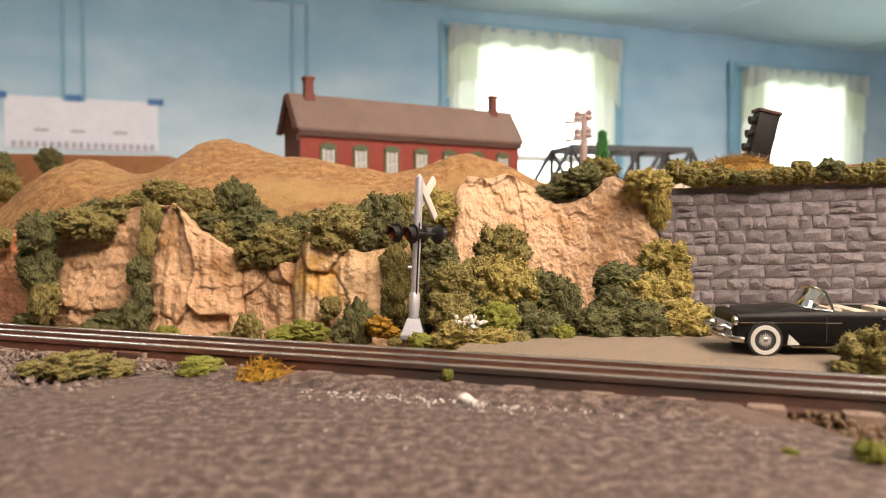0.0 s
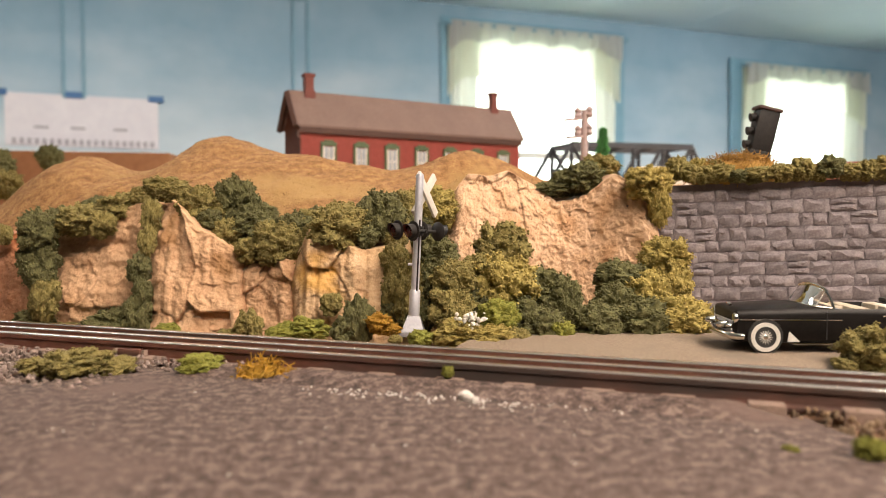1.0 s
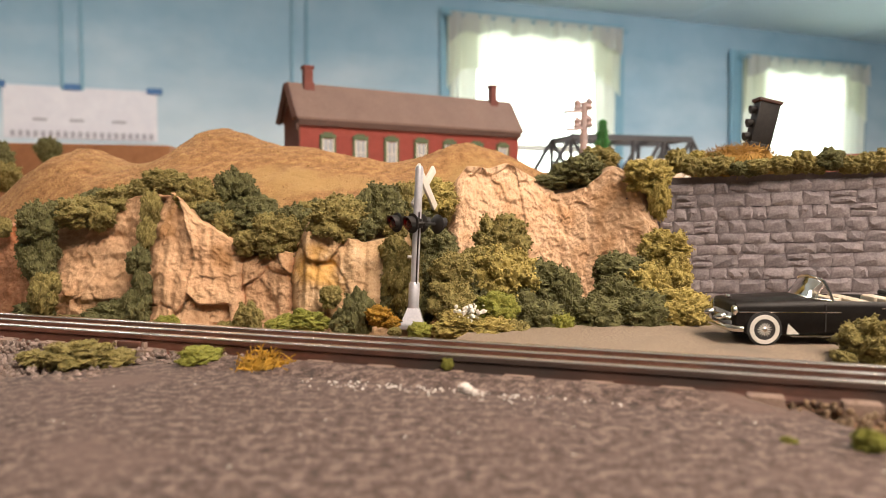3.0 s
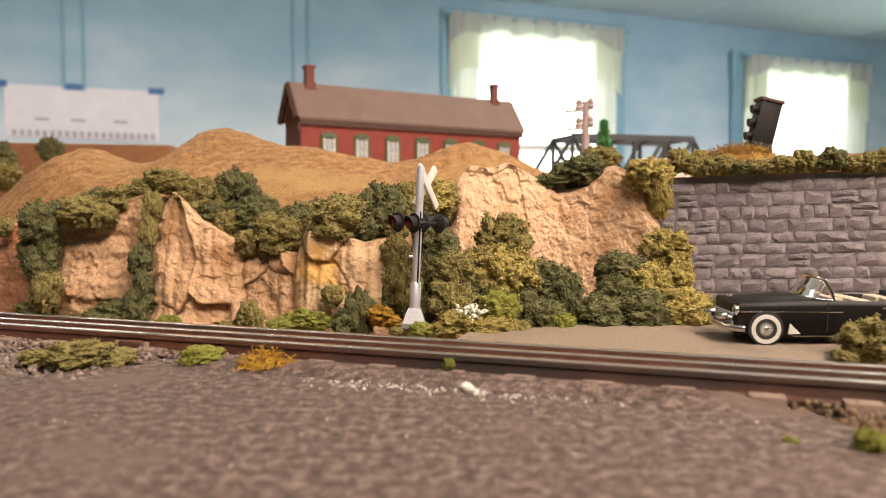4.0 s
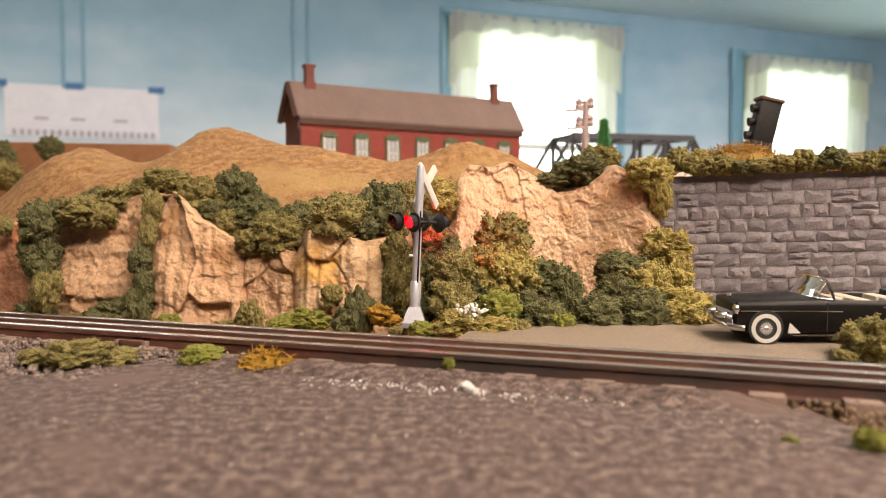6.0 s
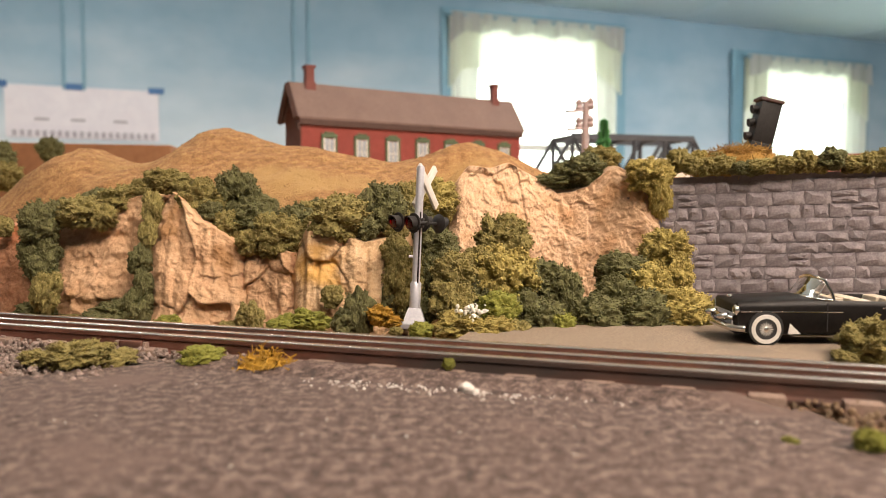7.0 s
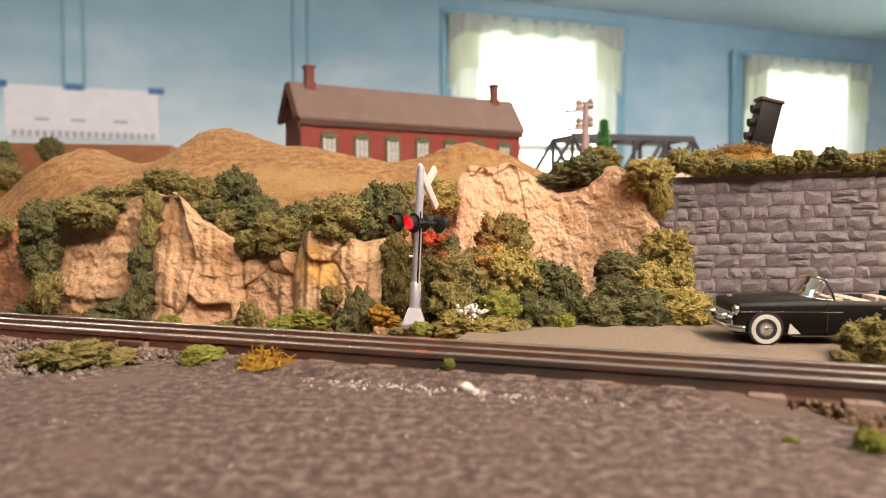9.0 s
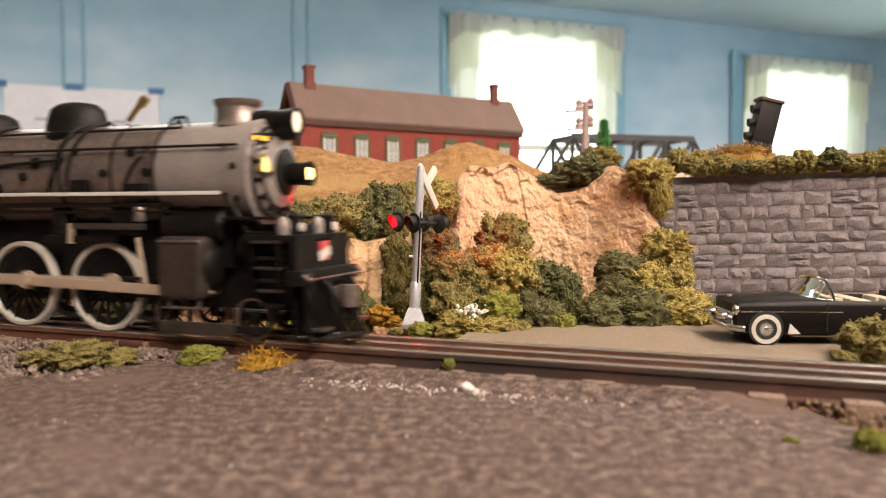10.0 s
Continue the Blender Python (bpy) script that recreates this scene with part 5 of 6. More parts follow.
        part("chimney", bm, M["chimney_brick"], h, "square faded brown brick chimney", smooth=False)
    for k in range(7):
        x = 0.036 + k * 0.0437
        w = new("window", None)
        w.parent = h
        w.matrix_basis = pose(x, 0, 0.060)
        bm = bmesh.new()
        add_box(bm, -0.0065, 0.0065, -0.0004, 0.001, 0.0, 0.030)
        part("pane", bm, M["pane"], w, smooth=False)
        bm = bmesh.new()
        for a in ((-0.0075, -0.006, 0, 0.031), (0.006, 0.0075, 0, 0.031), (-0.0004, 0.0004, 0, 0.03), (-0.006, 0.006, 0.0145, 0.0155)):
            add_box(bm, a[0], a[1], -0.0015, 0.0, a[2], a[3])
        part("window_frame", bm, M["white_plastic"], w, smooth=False)
        bm = bmesh.new()
        add_box(bm, -0.0105, -0.0075, -0.0012, 0.001, 0.0, 0.031)
        add_box(bm, 0.0075, 0.0105, -0.0012, 0.001, 0.0, 0.031)
        add_box(bm, -0.0105, 0.0105, -0.0022, 0.001, 0.031, 0.036, bevel=0.0008)
        add_box(bm, -0.006, 0.006, -0.0022, 0.001, 0.036, 0.0385, bevel=0.0008)
        part("lintel", bm, M["trim_green"], w, "green shutters and arched hood")
        bm = bmesh.new()
        add_box(bm, -0.0105, 0.0105, -0.003, 0.001, -0.0025, 0.0, bevel=0.0005)
        part("sill", bm, M["trim_green"], w)


brick_house()

# ---- things beyond the hills ----


def traffic_signal():
    s = thing("traffic_signal", "black leaning toy traffic signal on the mound", "traffic light", pose(0.2165, 0.515, 0.0985, 0, 13, 0))
    bm = bmesh.new()
    add_box(bm, -0.0062, 0.0082, -0.006, 0.006, 0.009, 0.0375, bevel=0.0010)
    part("housing", bm, M["black_plastic"], s)
    bm = bmesh.new()
    add_box(bm, -0.0078, 0.0092, -0.0070, 0.0070, 0.0375, 0.0398, bevel=0.0008)
    part("cap", bm, M["trim_dark"], s, "brownish top cap")
    bm = bmesh.new()
    add_box(bm, -0.0070, 0.0080, -0.0065, 0.0065, -0.012, 0.0092, bevel=0.001)
    part("foot", bm, M["black_plastic"], s)
    for z in (0.0345, 0.0250, 0.0155):
        bm = bmesh.new()
        add_rod(bm, (-0.0058, 0, z - 0.002), (-0.0098, 0, z - 0.0036), 0.0024, 0.0030, seg=16)
        part("visor", bm, M["black_plastic"], s)


traffic_signal()


def telegraph_pole():
    p = thing("telegraph_pole", "pinkish grey telegraph pole with insulators", "utility pole", pose(0.1525, 0.80, 0.05))
    bm = bmesh.new()
    add_rod(bm, (0, 0, 0), (0.0015, 0, 0.128), 0.0045, 0.0038, seg=14)
    part("pole", bm, M["pink_plastic"], p)
    for z in (0.098, 0.117):
        arm = new("crossarm", None)
        arm.parent = p
        bm = bmesh.new()
        add_box(bm, -0.010, 0.010, -0.003, 0.003, z, z + 0.0025, pose(0, 0, 0, 0, -6, 20), bevel=0.0005)
        part("beam", bm, M["pink_plastic"], arm)
        for x in (-0.006, 0.006):
            bm = bmesh.new()
            add_lathe(bm, [(0.0028, 0), (0.0046, 0.003), (0.0032, 0.006), (0.0044, 0.009), (0.001, 0.013)], pose(x, -0.002 * x / 0.01, z + 0.002 + 0.1 * x), 12)
            part("insulator", bm, M["pink_plastic"], arm)


telegraph_pole()


def truss_bridge():
    b = thing("truss_bridge", "dark steel through-truss railway bridge", "bridge", pose(0.150, 1.14, 0.090, 0, 0, 15))
    L, H = 0.320, 0.088
    n = 6
    for y in (0.0, 0.075):
        bm = bmesh.new()
        xs = [L * k / n for k in range(n + 1)]
        add_box(bm, 0, L, y - 0.003, y + 0.003, -0.004, 0.004)
        part("bottom_chord", bm, M["iron"], b, smooth=False)
        bm = bmesh.new()
        add_box(bm, xs[1], xs[-2], y - 0.004, y + 0.004, H - 0.005, H + 0.004)
        part("top_chord", bm, M["iron"], b, smooth=False)
        for a, c in [((xs[0], 0), (xs[1], H)), ((xs[-1], 0), (xs[-2], H))] + [((x, 0), (x, H)) for x in xs[1:-1]] + \
                [((xs[k], H), (xs[k + 1], 0)) if k < n // 2 else ((xs[k], 0), (xs[k + 1], H)) for k in range(1, n - 1)]:
            bm = bmesh.new()
            add_rod(bm, (a[0], y, a[1]), (c[0], y, c[1]), 0.0036, seg=4)
            part("truss_member", bm, M["iron"], b, smooth=False)
    for k in range(1, n):
        bm = bmesh.new()
        add_rod(bm, (L * k / n, 0, H), (L * k / n, 0.075, H), 0.0025, seg=4)
        part("cross_strut", bm, M["iron"], b, smooth=False)
    for x in (0.01, L - 0.01):
        bm = bmesh.new()
        add_box(bm, x - 0.015, x + 0.015, -0.01, 0.085, -0.09, -0.004, bevel=0.002)
        part("abutment", bm, M["mortar"], b)


truss_bridge()


def conifer():
    t = thing("conifer_tree", "small bright green toy fir tree", "tree", pose(0.1735, 0.80, 0.085))
    bm = bmesh.new()
    add_rod(bm, (0, 0, -0.03), (0, 0, 0.07), 0.002, 0.0006, seg=8)
    part("trunk", bm, M["wood"], t)
    rnd = random.Random(3)
    verts, faces = [], []
    for k in range(1500):
        h = rnd.random() ** 0.8
        r = 0.0155 * (1 - h) * (0.75 + 0.25 * math.cos(h * 46)) + 0.0008
        a = rnd.uniform(0, 6.283)
        q = r * rnd.uniform(0.45, 1.1)
        c = Vector((q * math.cos(a), q * math.sin(a), 0.004 + h * 0.070 - q * 0.25))
        d = Vector((math.cos(a), math.sin(a), -0.35)) * 0.0042
        s = Vector((-math.sin(a), math.cos(a), 0)) * 0.0012
        o = len(verts)
        verts += [c - s, c + s, c + d + Vector((0, 0, 0.0004)), c + Vector((0, 0, 0.0014))]
        faces += [(o, o + 1, o + 2), (o, o + 2, o + 3), (o + 1, o + 3, o + 2)]
    me = bpy.data.meshes.new("crown")
    me.from_pydata(verts, [], faces)
    me.materials.append(M["conifer"])
    ob = new("crown", me)
    ob.parent = t


conifer()

# a white toy vehicle roof, a red-brown fascia strip and a brown bank at the back
bm = bmesh.new()
add_box(bm, -0.026, 0.026, -0.013, 0.013, -0.02, 0.0115, bevel=0.005, rounds=4)
thing("white_van", "white rounded toy van behind the ridge shrubs", "van", pose(0.186, 0.62, 0.0925, 0, 0, -8), bm=bm, mat=M["white_plastic"])
bm = bmesh.new()
add_box(bm, 0.0, 0.6, 0, 0.02, -0.08, 0.0, pose(0, 0, 0, 0, -2.0, -6), bevel=0.001)
thing("trim", "red-brown painted layout fascia strip", "trim", pose(0.335, 0.72, 0.1140), "structure", bm=bm, mat=M["red_oxide"])
bm = bmesh.new()
add_box(bm, -1.0, 0.0, 0, 0.05, -0.2, 0.0, pose(0, 0, 0, 0, 0.6, 4), bevel=0.004)
thing("earth_bank", "brown painted earth bank behind the hills", "bank", pose(-0.44, 1.20, 0.168), bm=bm, mat=M["brown_board"])


def fibre_clump(x, y, z, rx, rz, count, r, mat, label, name="straw_tuft"):
    """A tangle of short fibres over a mound."""
    rnd = random.Random(int(abs(x) * 1e4))
    bm = bmesh.new()
    for _ in range(count):
        a, h = rnd.uniform(0, 6.283), rnd.random()
        rr = math.sqrt(1 - h * h) * rnd.uniform(0.55, 1.0)
        c = Vector((rx * rr * math.cos(a), rx * 0.6 * rr * math.sin(a), rz * h))
        d = Vector((rnd.gauss(0, 1), rnd.gauss(0, 1), rnd.gauss(0, 0.6))).normalized() * rnd.uniform(0.002, 0.0055)
        e = Vector((rnd.gauss(0, 1), rnd.gauss(0, 1), rnd.gauss(0, 1))) * 0.0008
        add_rod(bm, c - d, c + e, r, seg=3, caps=False)
        add_rod(bm, c + e, c + d, r, seg=3, caps=False)
    v = bmesh.ops.create_icosphere(bm, subdivisions=3, radius=1.0)["verts"]
    for p in v:
        p.co *= 0.86 + 0.16 * noise.noise(p.co * 4)
        p.co = Vector((p.co.x * rx, p.co.y * rx * 0.6, max(p.co.z, -0.12) * rz))
    thing(name, label, "tuft", pose(x, y, z), bm=bm, mat=mat)


fibre_clump(0.1960, 0.488, 0.0845, 0.037, 0.0185, 1100, 0.00022, M["S"], "orange-brown straw mound under the traffic signal")
fibre_clump(-0.0685, 0.279, 0.0, 0.0105, 0.0062, 150, 0.00026, M["A"], "orange dried grass tuft beside the track")


def rail_joiner():
    j = thing("rail_joiner", "dark red clip with pale ends on the rail", "rail clip", TRACK @ pose(-0.134, -0.0172, 0.0042))
    bm = bmesh.new()
    add_box(bm, -0.006, 0.006, -0.0013, 0.0013, -0.0018, 0.0012, bevel=0.0008)
    part("body", bm, M["rail_side"], j)
    for x in (-0.0075, 0.0075):
        bm = bmesh.new()
        add_box(bm, x - 0.0008, x + 0.0008, -0.0012, 0.0012, -0.0020, 0.0010, bevel=0.0005)
        part("end", bm, M["tie"], j, "pale chipped end")


rail_joiner()
bm = bmesh.new()
rnd = random.Random(77)
for _ in range(48):
    c = Vector((rnd.gauss(0, 0.003), rnd.gauss(0, 0.002), rnd.gauss(0, 0.002)))
    v = bmesh.ops.create_icosphere(bm, subdivisions=2, radius=rnd.uniform(0.0005, 0.0012), matrix=Matrix.Translation(c))["verts"]
    for p in v:
        p.co += 0.0006 * noise.noise_vector(p.co * 900)
thing("flower_clump", "small white blossom clump among the shrubs", "flowers", pose(0.0145, 0.365, 0.0105), bm=bm, mat=M["W"])

# ---- steam locomotive ----
DRIVER_R = 0.0197
DRIVERS = (-0.0995, -0.1482, -0.1969)
TRUCK_R = 0.0088
TRUCKS = (-0.0235, -0.0640)
CRANK = 0.0062


def bent(a, b, c, n=8):
    a, b, c = Vector(a), Vector(b), Vector(c)
    return [a * (1 - t) ** 2 + b * 2 * t * (1 - t) + c * t * t for t in [k / n for k in range(n + 1)]]


def driver_wheel(r, spokes, tyre_mat):
    """Meshes of a spoked wheel about z: tyre, spokes with hub, counterweight."""
    bm = bmesh.new()
    add_lathe(bm, [(r * 0.88, -0.0022), (r, -0.0022), (r, 0.0018), (r * 0.985, 0.0024), (r * 0.915, 0.0024), (r * 0.88, 0.0012)], seg=48, loop=True)
    tyre = finish("tyre", bm, tyre_mat)
    bm = bmesh.new()
    for k in range(spokes):
        a = 6.28319 * k / spokes
        add_rod(bm, (r * 0.15 * math.cos(a), r * 0.15 * math.sin(a), 0), (r * 0.88 * math.cos(a), r * 0.88 * math.sin(a), 0), r * 0.05, r * 0.035, seg=6)
    add_lathe(bm, [(r * 0.22, -0.002), (r * 0.22, 0.0022), (r * 0.12, 0.0028), (0.0002, 0.0028)], seg=20)
    add_lathe(bm, [(r * 0.72, -0.0016), (r * 0.88, -0.0016), (r * 0.88, -0.0004), (r * 0.72, -0.0004)], seg=40, loop=True)
    spoke = finish("spokes", bm, M["loco_black"])
    bm = bmesh.new()
    v = []
    for z in (-0.001, 0.0016):
        ring = [bm.verts.new((r * 0.87 * math.cos(a), r * 0.87 * math.sin(a), z)) for a in [math.pi * (0.72 + 0.56 * k / 12) for k in range(13)]]
        v.append(ring)
    bm.faces.new(v[0][::-1])
    bm.faces.new(v[1])
    for k in range(13):
        bm.faces.new((v[0][k], v[0][(k + 1) % 13], v[1][(k + 1) % 13], v[1][k]))
    weight = finish("counterweight", bm, M["loco_black"])
    return tyre, spoke, weight


def locomotive():
    lo = thing("steam_locomotive", "weathered dark grey steam locomotive on the track", "locomotive")
    # local: x forward from the front plate, y to the far side, z above the rail head
    AX, R = 0.0700, 0.0225
    along = pose(0, 0, AX, 0, 90, 0)           # lathe axis along x
    bm = bmesh.new()
    add_lathe(bm, [(R * 0.98, -0.262), (R * 1.03, -0.258), (R * 1.03, -0.150), (R, -0.146), (R, -0.0700)], along, 56)
    boiler = part("boiler", bm, M["boiler"], lo, "weathered graphite grey boiler")
    for x in (-0.0700, -0.0925, -0.1215, -0.1660, -0.2200):
        bm = bmesh.new()
        rr = R * (1.045 if x < -0.148 else 1.012)
        add_lathe(bm, [(rr - 0.001, x - 0.0008), (rr, x - 0.0007), (rr, x + 0.0007), (rr - 0.001, x + 0.0008)], along, 56)
        part("boiler_band", bm, M["loco_black"], boiler, "dark boiler band")
    bm = bmesh.new()
    add_lathe(bm, [(R * 0.995, -0.0700), (R * 0.995, -0.0265), (R * 1.02, -0.0262), (R * 1.02, -0.0240), (R * 0.97, -0.0236), (R * 0.92, -0.0238), (R * 0.90, -0.0226), (R * 0.70, -0.0210), (R * 0.68, -0.0205),
                   (R * 0.66, -0.0185), (R * 0.40, -0.0165), (0.0002, -0.0160)], along, 56)
    box = part("smokebox", bm, M["smokebox"], lo, "pale grey smokebox with round door")
    for k in range(14):
        a = 6.28319 * k / 14
        bm = bmesh.new()
        add_box(bm, -0.0014, 0.0010, -0.0009, 0.0009, R * 0.66, R * 0.80, pose(-0.0205, 0, AX, math.degrees(a), 0, 0), bevel=0.0002)
        part("door_clamp", bm, M["loco_black"], box, "dark door clamp")
    for y in (-1, 1):
        for z in (-0.011, 0.002):
            bm = bmesh.new()
            add_rod(bm, (-0.0300, y * math.sqrt(R * R - z * z), AX + z), (-0.0300, y * (math.sqrt(R * R - z * z) + 0.0012), AX + z), 0.0016, 0.0010, seg=12)
            part("plug", bm, M["loco_black"], box)
    bm = bmesh.new()
    add_lathe(bm, [(R * 0.90, -0.0232), (R * 0.90, -0.0218), (R * 0.84, -0.0214), (R * 0.84, -0.0228)], along, 48, loop=True)
    part("door_ring", bm, M["loco_black"], box, "dark ring round the smokebox door")
    for k in range(24):
        a = 6.28319 * k / 24
        bm = bmesh.new()
        add_rod(bm, (-0.0240, R * 0.955 * math.cos(a), AX + R * 0.955 * math.sin(a)), (-0.0228, R * 0.955 * math.cos(a), AX + R * 0.955 * math.sin(a)), 0.0005, seg=6)
        part("rivet", bm, M["smokebox"], box)
    for y in (-1, 1):
        # ladder rungs, tool box, lubricator and a short air pump on the board
        for x, ln, ht in ((-0.0720, 0.012, 0.0040), (-0.1040, 0.009, 0.0060), (-0.1560, 0.016, 0.0050)):
            bm = bmesh.new()
            add_box(bm, x - ln, x, y * 0.0235 - 0.002, y * 0.0235 + 0.002, 0.0612, 0.0612 + ht, bevel=0.0005)
            part("board_box", bm, M["loco_black"], lo)
        for k, x in enumerate((-0.0860, -0.1285, -0.1700)):
            bm = bmesh.new()
            add_pipe(bm, bent((x, y * 0.0220, 0.0620), (x + 0.004, y * 0.0255, 0.0700), (x + 0.010, y * 0.0222, 0.0770)), 0.0007, 8)
            add_pipe(bm, [(x + 0.004, y * 0.0225, 0.0560), (x + 0.004, y * 0.0225, 0.0440), (x + 0.010, y * 0.0225, 0.0430)], 0.0008, 8)
            part("steam_pipe", bm, M["loco_black"], lo)
        for x in (-0.1230, -0.1720):
            bm = bmesh.new()
            add_lathe(bm, [(0.0042, 0.0420), (0.0046, 0.0440), (0.0040, 0.0480), (0.0046, 0.0500), (0.0042, 0.0560)], pose(x, y * 0.0185, 0), 16)
            part("spring_hanger", bm, M["loco_black"], lo)
        bm = bmesh.new()
        add_rod(bm, (-0.0735, y * 0.0238, 0.0200), (-0.0775, y * 0.0238, 0.0420), 0.0013, 0.0010, seg=8)
        part("combination_lever", bm, M["rod"], lo, "pale combination lever")
    # centre headlight
    head = new("headlight", None)
    head.parent = lo
    bm = bmesh.new()
    add_lathe(bm, [(0.0100, -0.0195), (0.0099, -0.0160), (0.0085, -0.0150), (0.0002, -0.0146)], along, 36)
    part("mount", bm, M["loco_black"], head, "dark round lamp mount on the door")
    lamp_axis = pose(-0.0032, 0, AX - 0.0008, 0, 90, 0)
    bm = bmesh.new()
    add_lathe(bm, [(0.0040, -0.0140), (0.0047, -0.0120), (0.0049, -0.0030), (0.0053, -0.0024), (0.0053, -0.0012), (0.0043, -0.0012), (0.0042, -0.0028), (0.0002, -0.0032)], lamp_axis, 32)
    part("housing", bm, M["loco_black"], head)
    bm = bmesh.new()
    add_lathe(bm, [(0.0026, -0.0029), (0.0022, -0.0014), (0.0002, -0.0008)], lamp_axis, 20)
    part("bulb", bm, M["lamp_on"], head, "glowing warm headlight bulb")
    # upper lamp on its bracket
    up = new("upper_lamp", None)
    up.parent = lo
    m = pose(0, 0, 0.0910, 0, 90, 0)
    bm = bmesh.new()
    add_lathe(bm, [(0.0040, -0.0440), (0.0054, -0.0425), (0.0056, -0.0125), (0.0060, -0.0120), (0.0060, -0.0104), (0.0050, -0.0104), (0.0049, -0.0118), (0.0002, -0.0122)], m, 28)
    part("housing", bm, M["loco_black"], up)
    bm = bmesh.new()
    add_lathe(bm, [(0.0048, -0.0119), (0.0040, -0.0112), (0.0002, -0.0108)], m, 24)
    part("lens", bm, M["lamp_dim"], up, "pale lit lamp lens")
    bm = bmesh.new()
    add_box(bm, -0.0290, -0.0130, -0.0035, 0.0035, 0.0835, 0.0870, bevel=0.0005)
    part("bracket", bm, M["loco_black"], up)
    for y in (-0.0125, 0.0125):
        nb = new("number_board", None)
        nb.parent = lo
        nb.matrix_basis = pose(-0.0225, y, 0.0835, 0, 0, 28 if y > 0 else -28)
        bm = bmesh.new()
        add_box(bm, -0.0030, 0.0012, -0.0044, 0.0044, -0.0020, 0.0020, bevel=0.0005)
        part("case", bm, M["loco_black"], nb)
        for k in range(4):
            bm = bmesh.new()
            add_box(bm, 0.0011, 0.0015, -0.0037 + k * 0.0019, -0.0025 + k * 0.0019, -0.0009, 0.0009)
            part("lit_bar", bm, M["number_on"], nb, "lit amber bar", smooth=False)
    # bell and its yoke
    bell = new("bell", None)
    bell.parent = lo
    bm = bmesh.new()
    add_lathe(bm, [(0.0046, -0.0040), (0.0040, -0.0022), (0.0030, 0.0010), (0.0018, 0.0030), (0.0004, 0.0036)], pose(-0.0205, -0.0138, 0.0735), 24)
    part("dome", bm, M["brass"], bell, "polished brass bell")
    bm = bmesh.new()
    add_pipe(bm, [(-0.0205, -0.0195, 0.0745), (-0.0205, -0.0190, 0.0790), (-0.0205, -0.0138, 0.0800), (-0.0205, -0.0086, 0.0790), (-0.0205, -0.0080, 0.0745)], 0.0008, 8)
    part("yoke", bm, M["smokebox"], bell, "pale grey bell yoke")
    # stack, domes, whistle, safety valves
    bm = bmesh.new()
    add_lathe(bm, [(0.0125, 0.0895), (0.0102, 0.0920), (0.0096, 0.0980), (0.0108, 0.0996), (0.0108, 0.1012), (0.0080, 0.1012), (0.0078, 0.0960), (0.0002, 0.0955)], pose(-0.0400, 0, 0), 36)
    part("smokestack", bm, M["boiler"], lo, "low flared grey smokestack")
    bm = bmesh.new()
    add_lathe(bm, [(0.0195, 0.0850), (0.0165, 0.0900), (0.0150, 0.0960), (0.0135, 0.1010), (0.0100, 0.1035), (0.0050, 0.1045), (0.0002, 0.1046)], pose(-0.1290, 0, 0) @ Matrix.Diagonal((1.0, 0.85, 1, 1)), 36)
    part("sand_dome", bm, M["loco_black"], lo, "dark rounded sand dome")
    bm = bmesh.new()
    add_lathe(bm, [(0.0165, 0.0860), (0.0140, 0.0930), (0.0120, 0.0985), (0.0080, 0.1010), (0.0002, 0.1018)], pose(-0.1830, 0, 0), 32)
    part("steam_dome", bm, M["loco_black"], lo, "dark rounded steam dome")
    bm = bmesh.new()
    add_rod(bm, (-0.0960, -0.004, 0.0945), (-0.0870, -0.004, 0.1040), 0.0014, seg=10)
    add_rod(bm, (-0.0890, -0.004, 0.1010), (-0.0860, -0.004, 0.1045), 0.0022, seg=10)
    part("whistle", bm, M["brass"], lo, "shiny brass whistle")
    for x in (-0.0590, -0.0625):
        bm = bmesh.new()
        add_pipe(bm, bent((x, -0.010, 0.0890), (x - 0.004, -0.007, 0.0990), (x - 0.011, -0.004, 0.0915)), 0.0007, 8)
        part("valve_pipe", bm, M["loco_black"], boiler)
    # handrails, pipes over the boiler
    for y in (-1, 1):
        hr = new("handrail", None)
        hr.parent = lo
        bm = bmesh.new()
        add_pipe(bm, [(-0.250, y * 0.0228, 0.0805), (-0.110, y * 0.0228, 0.0805), (-0.0280, y * 0.0222, 0.0805)], 0.0006, 8)
        part("rail", bm, M["loco_black"], hr)
        for x in (-0.035, -0.074, -0.112, -0.150, -0.190, -0.235):
            bm = bmesh.new()
            add_rod(bm, (x, y * 0.0190, 0.0800), (x, y * 0.0230, 0.0805), 0.0009, seg=8)
            part("stanchion", bm, M["loco_black"], hr)
        bm = bmesh.new()
        add_pipe(bm, [(-0.250, y * 0.0165, 0.0880), (-0.150, y * 0.0165, 0.0890), (-0.060, y * 0.0150, 0.0890)], 0.0006, 8)
        part("conduit", bm, M["loco_black"], boiler)
        for x in (-0.104, -0.112, -0.160):
            bm = bmesh.new()
            add_pipe(bm, bent((x, y * 0.0060, 0.0935), (x - 0.010, y * 0.0235, 0.0920), (x - 0.012, y * 0.0245, 0.0640)), 0.0009, 8)
            part("sand_pipe", bm, M["loco_black"], boiler)
        for x, z, r in ((-0.082, 0.0790, 0.0028), (-0.073, 0.0700, 0.0024), (-0.096, 0.0700, 0.0020), (-0.135, 0.0750, 0.0030), (-0.142, 0.0690, 0.0022)):
            bm = bmesh.new()
            yy = math.sqrt(max(0, R * R - (z - AX) ** 2))
            add_rod(bm, (x, y * (yy - 0.001), z), (x, y * (yy + 0.0018), z), r, r * 0.8, seg=14)
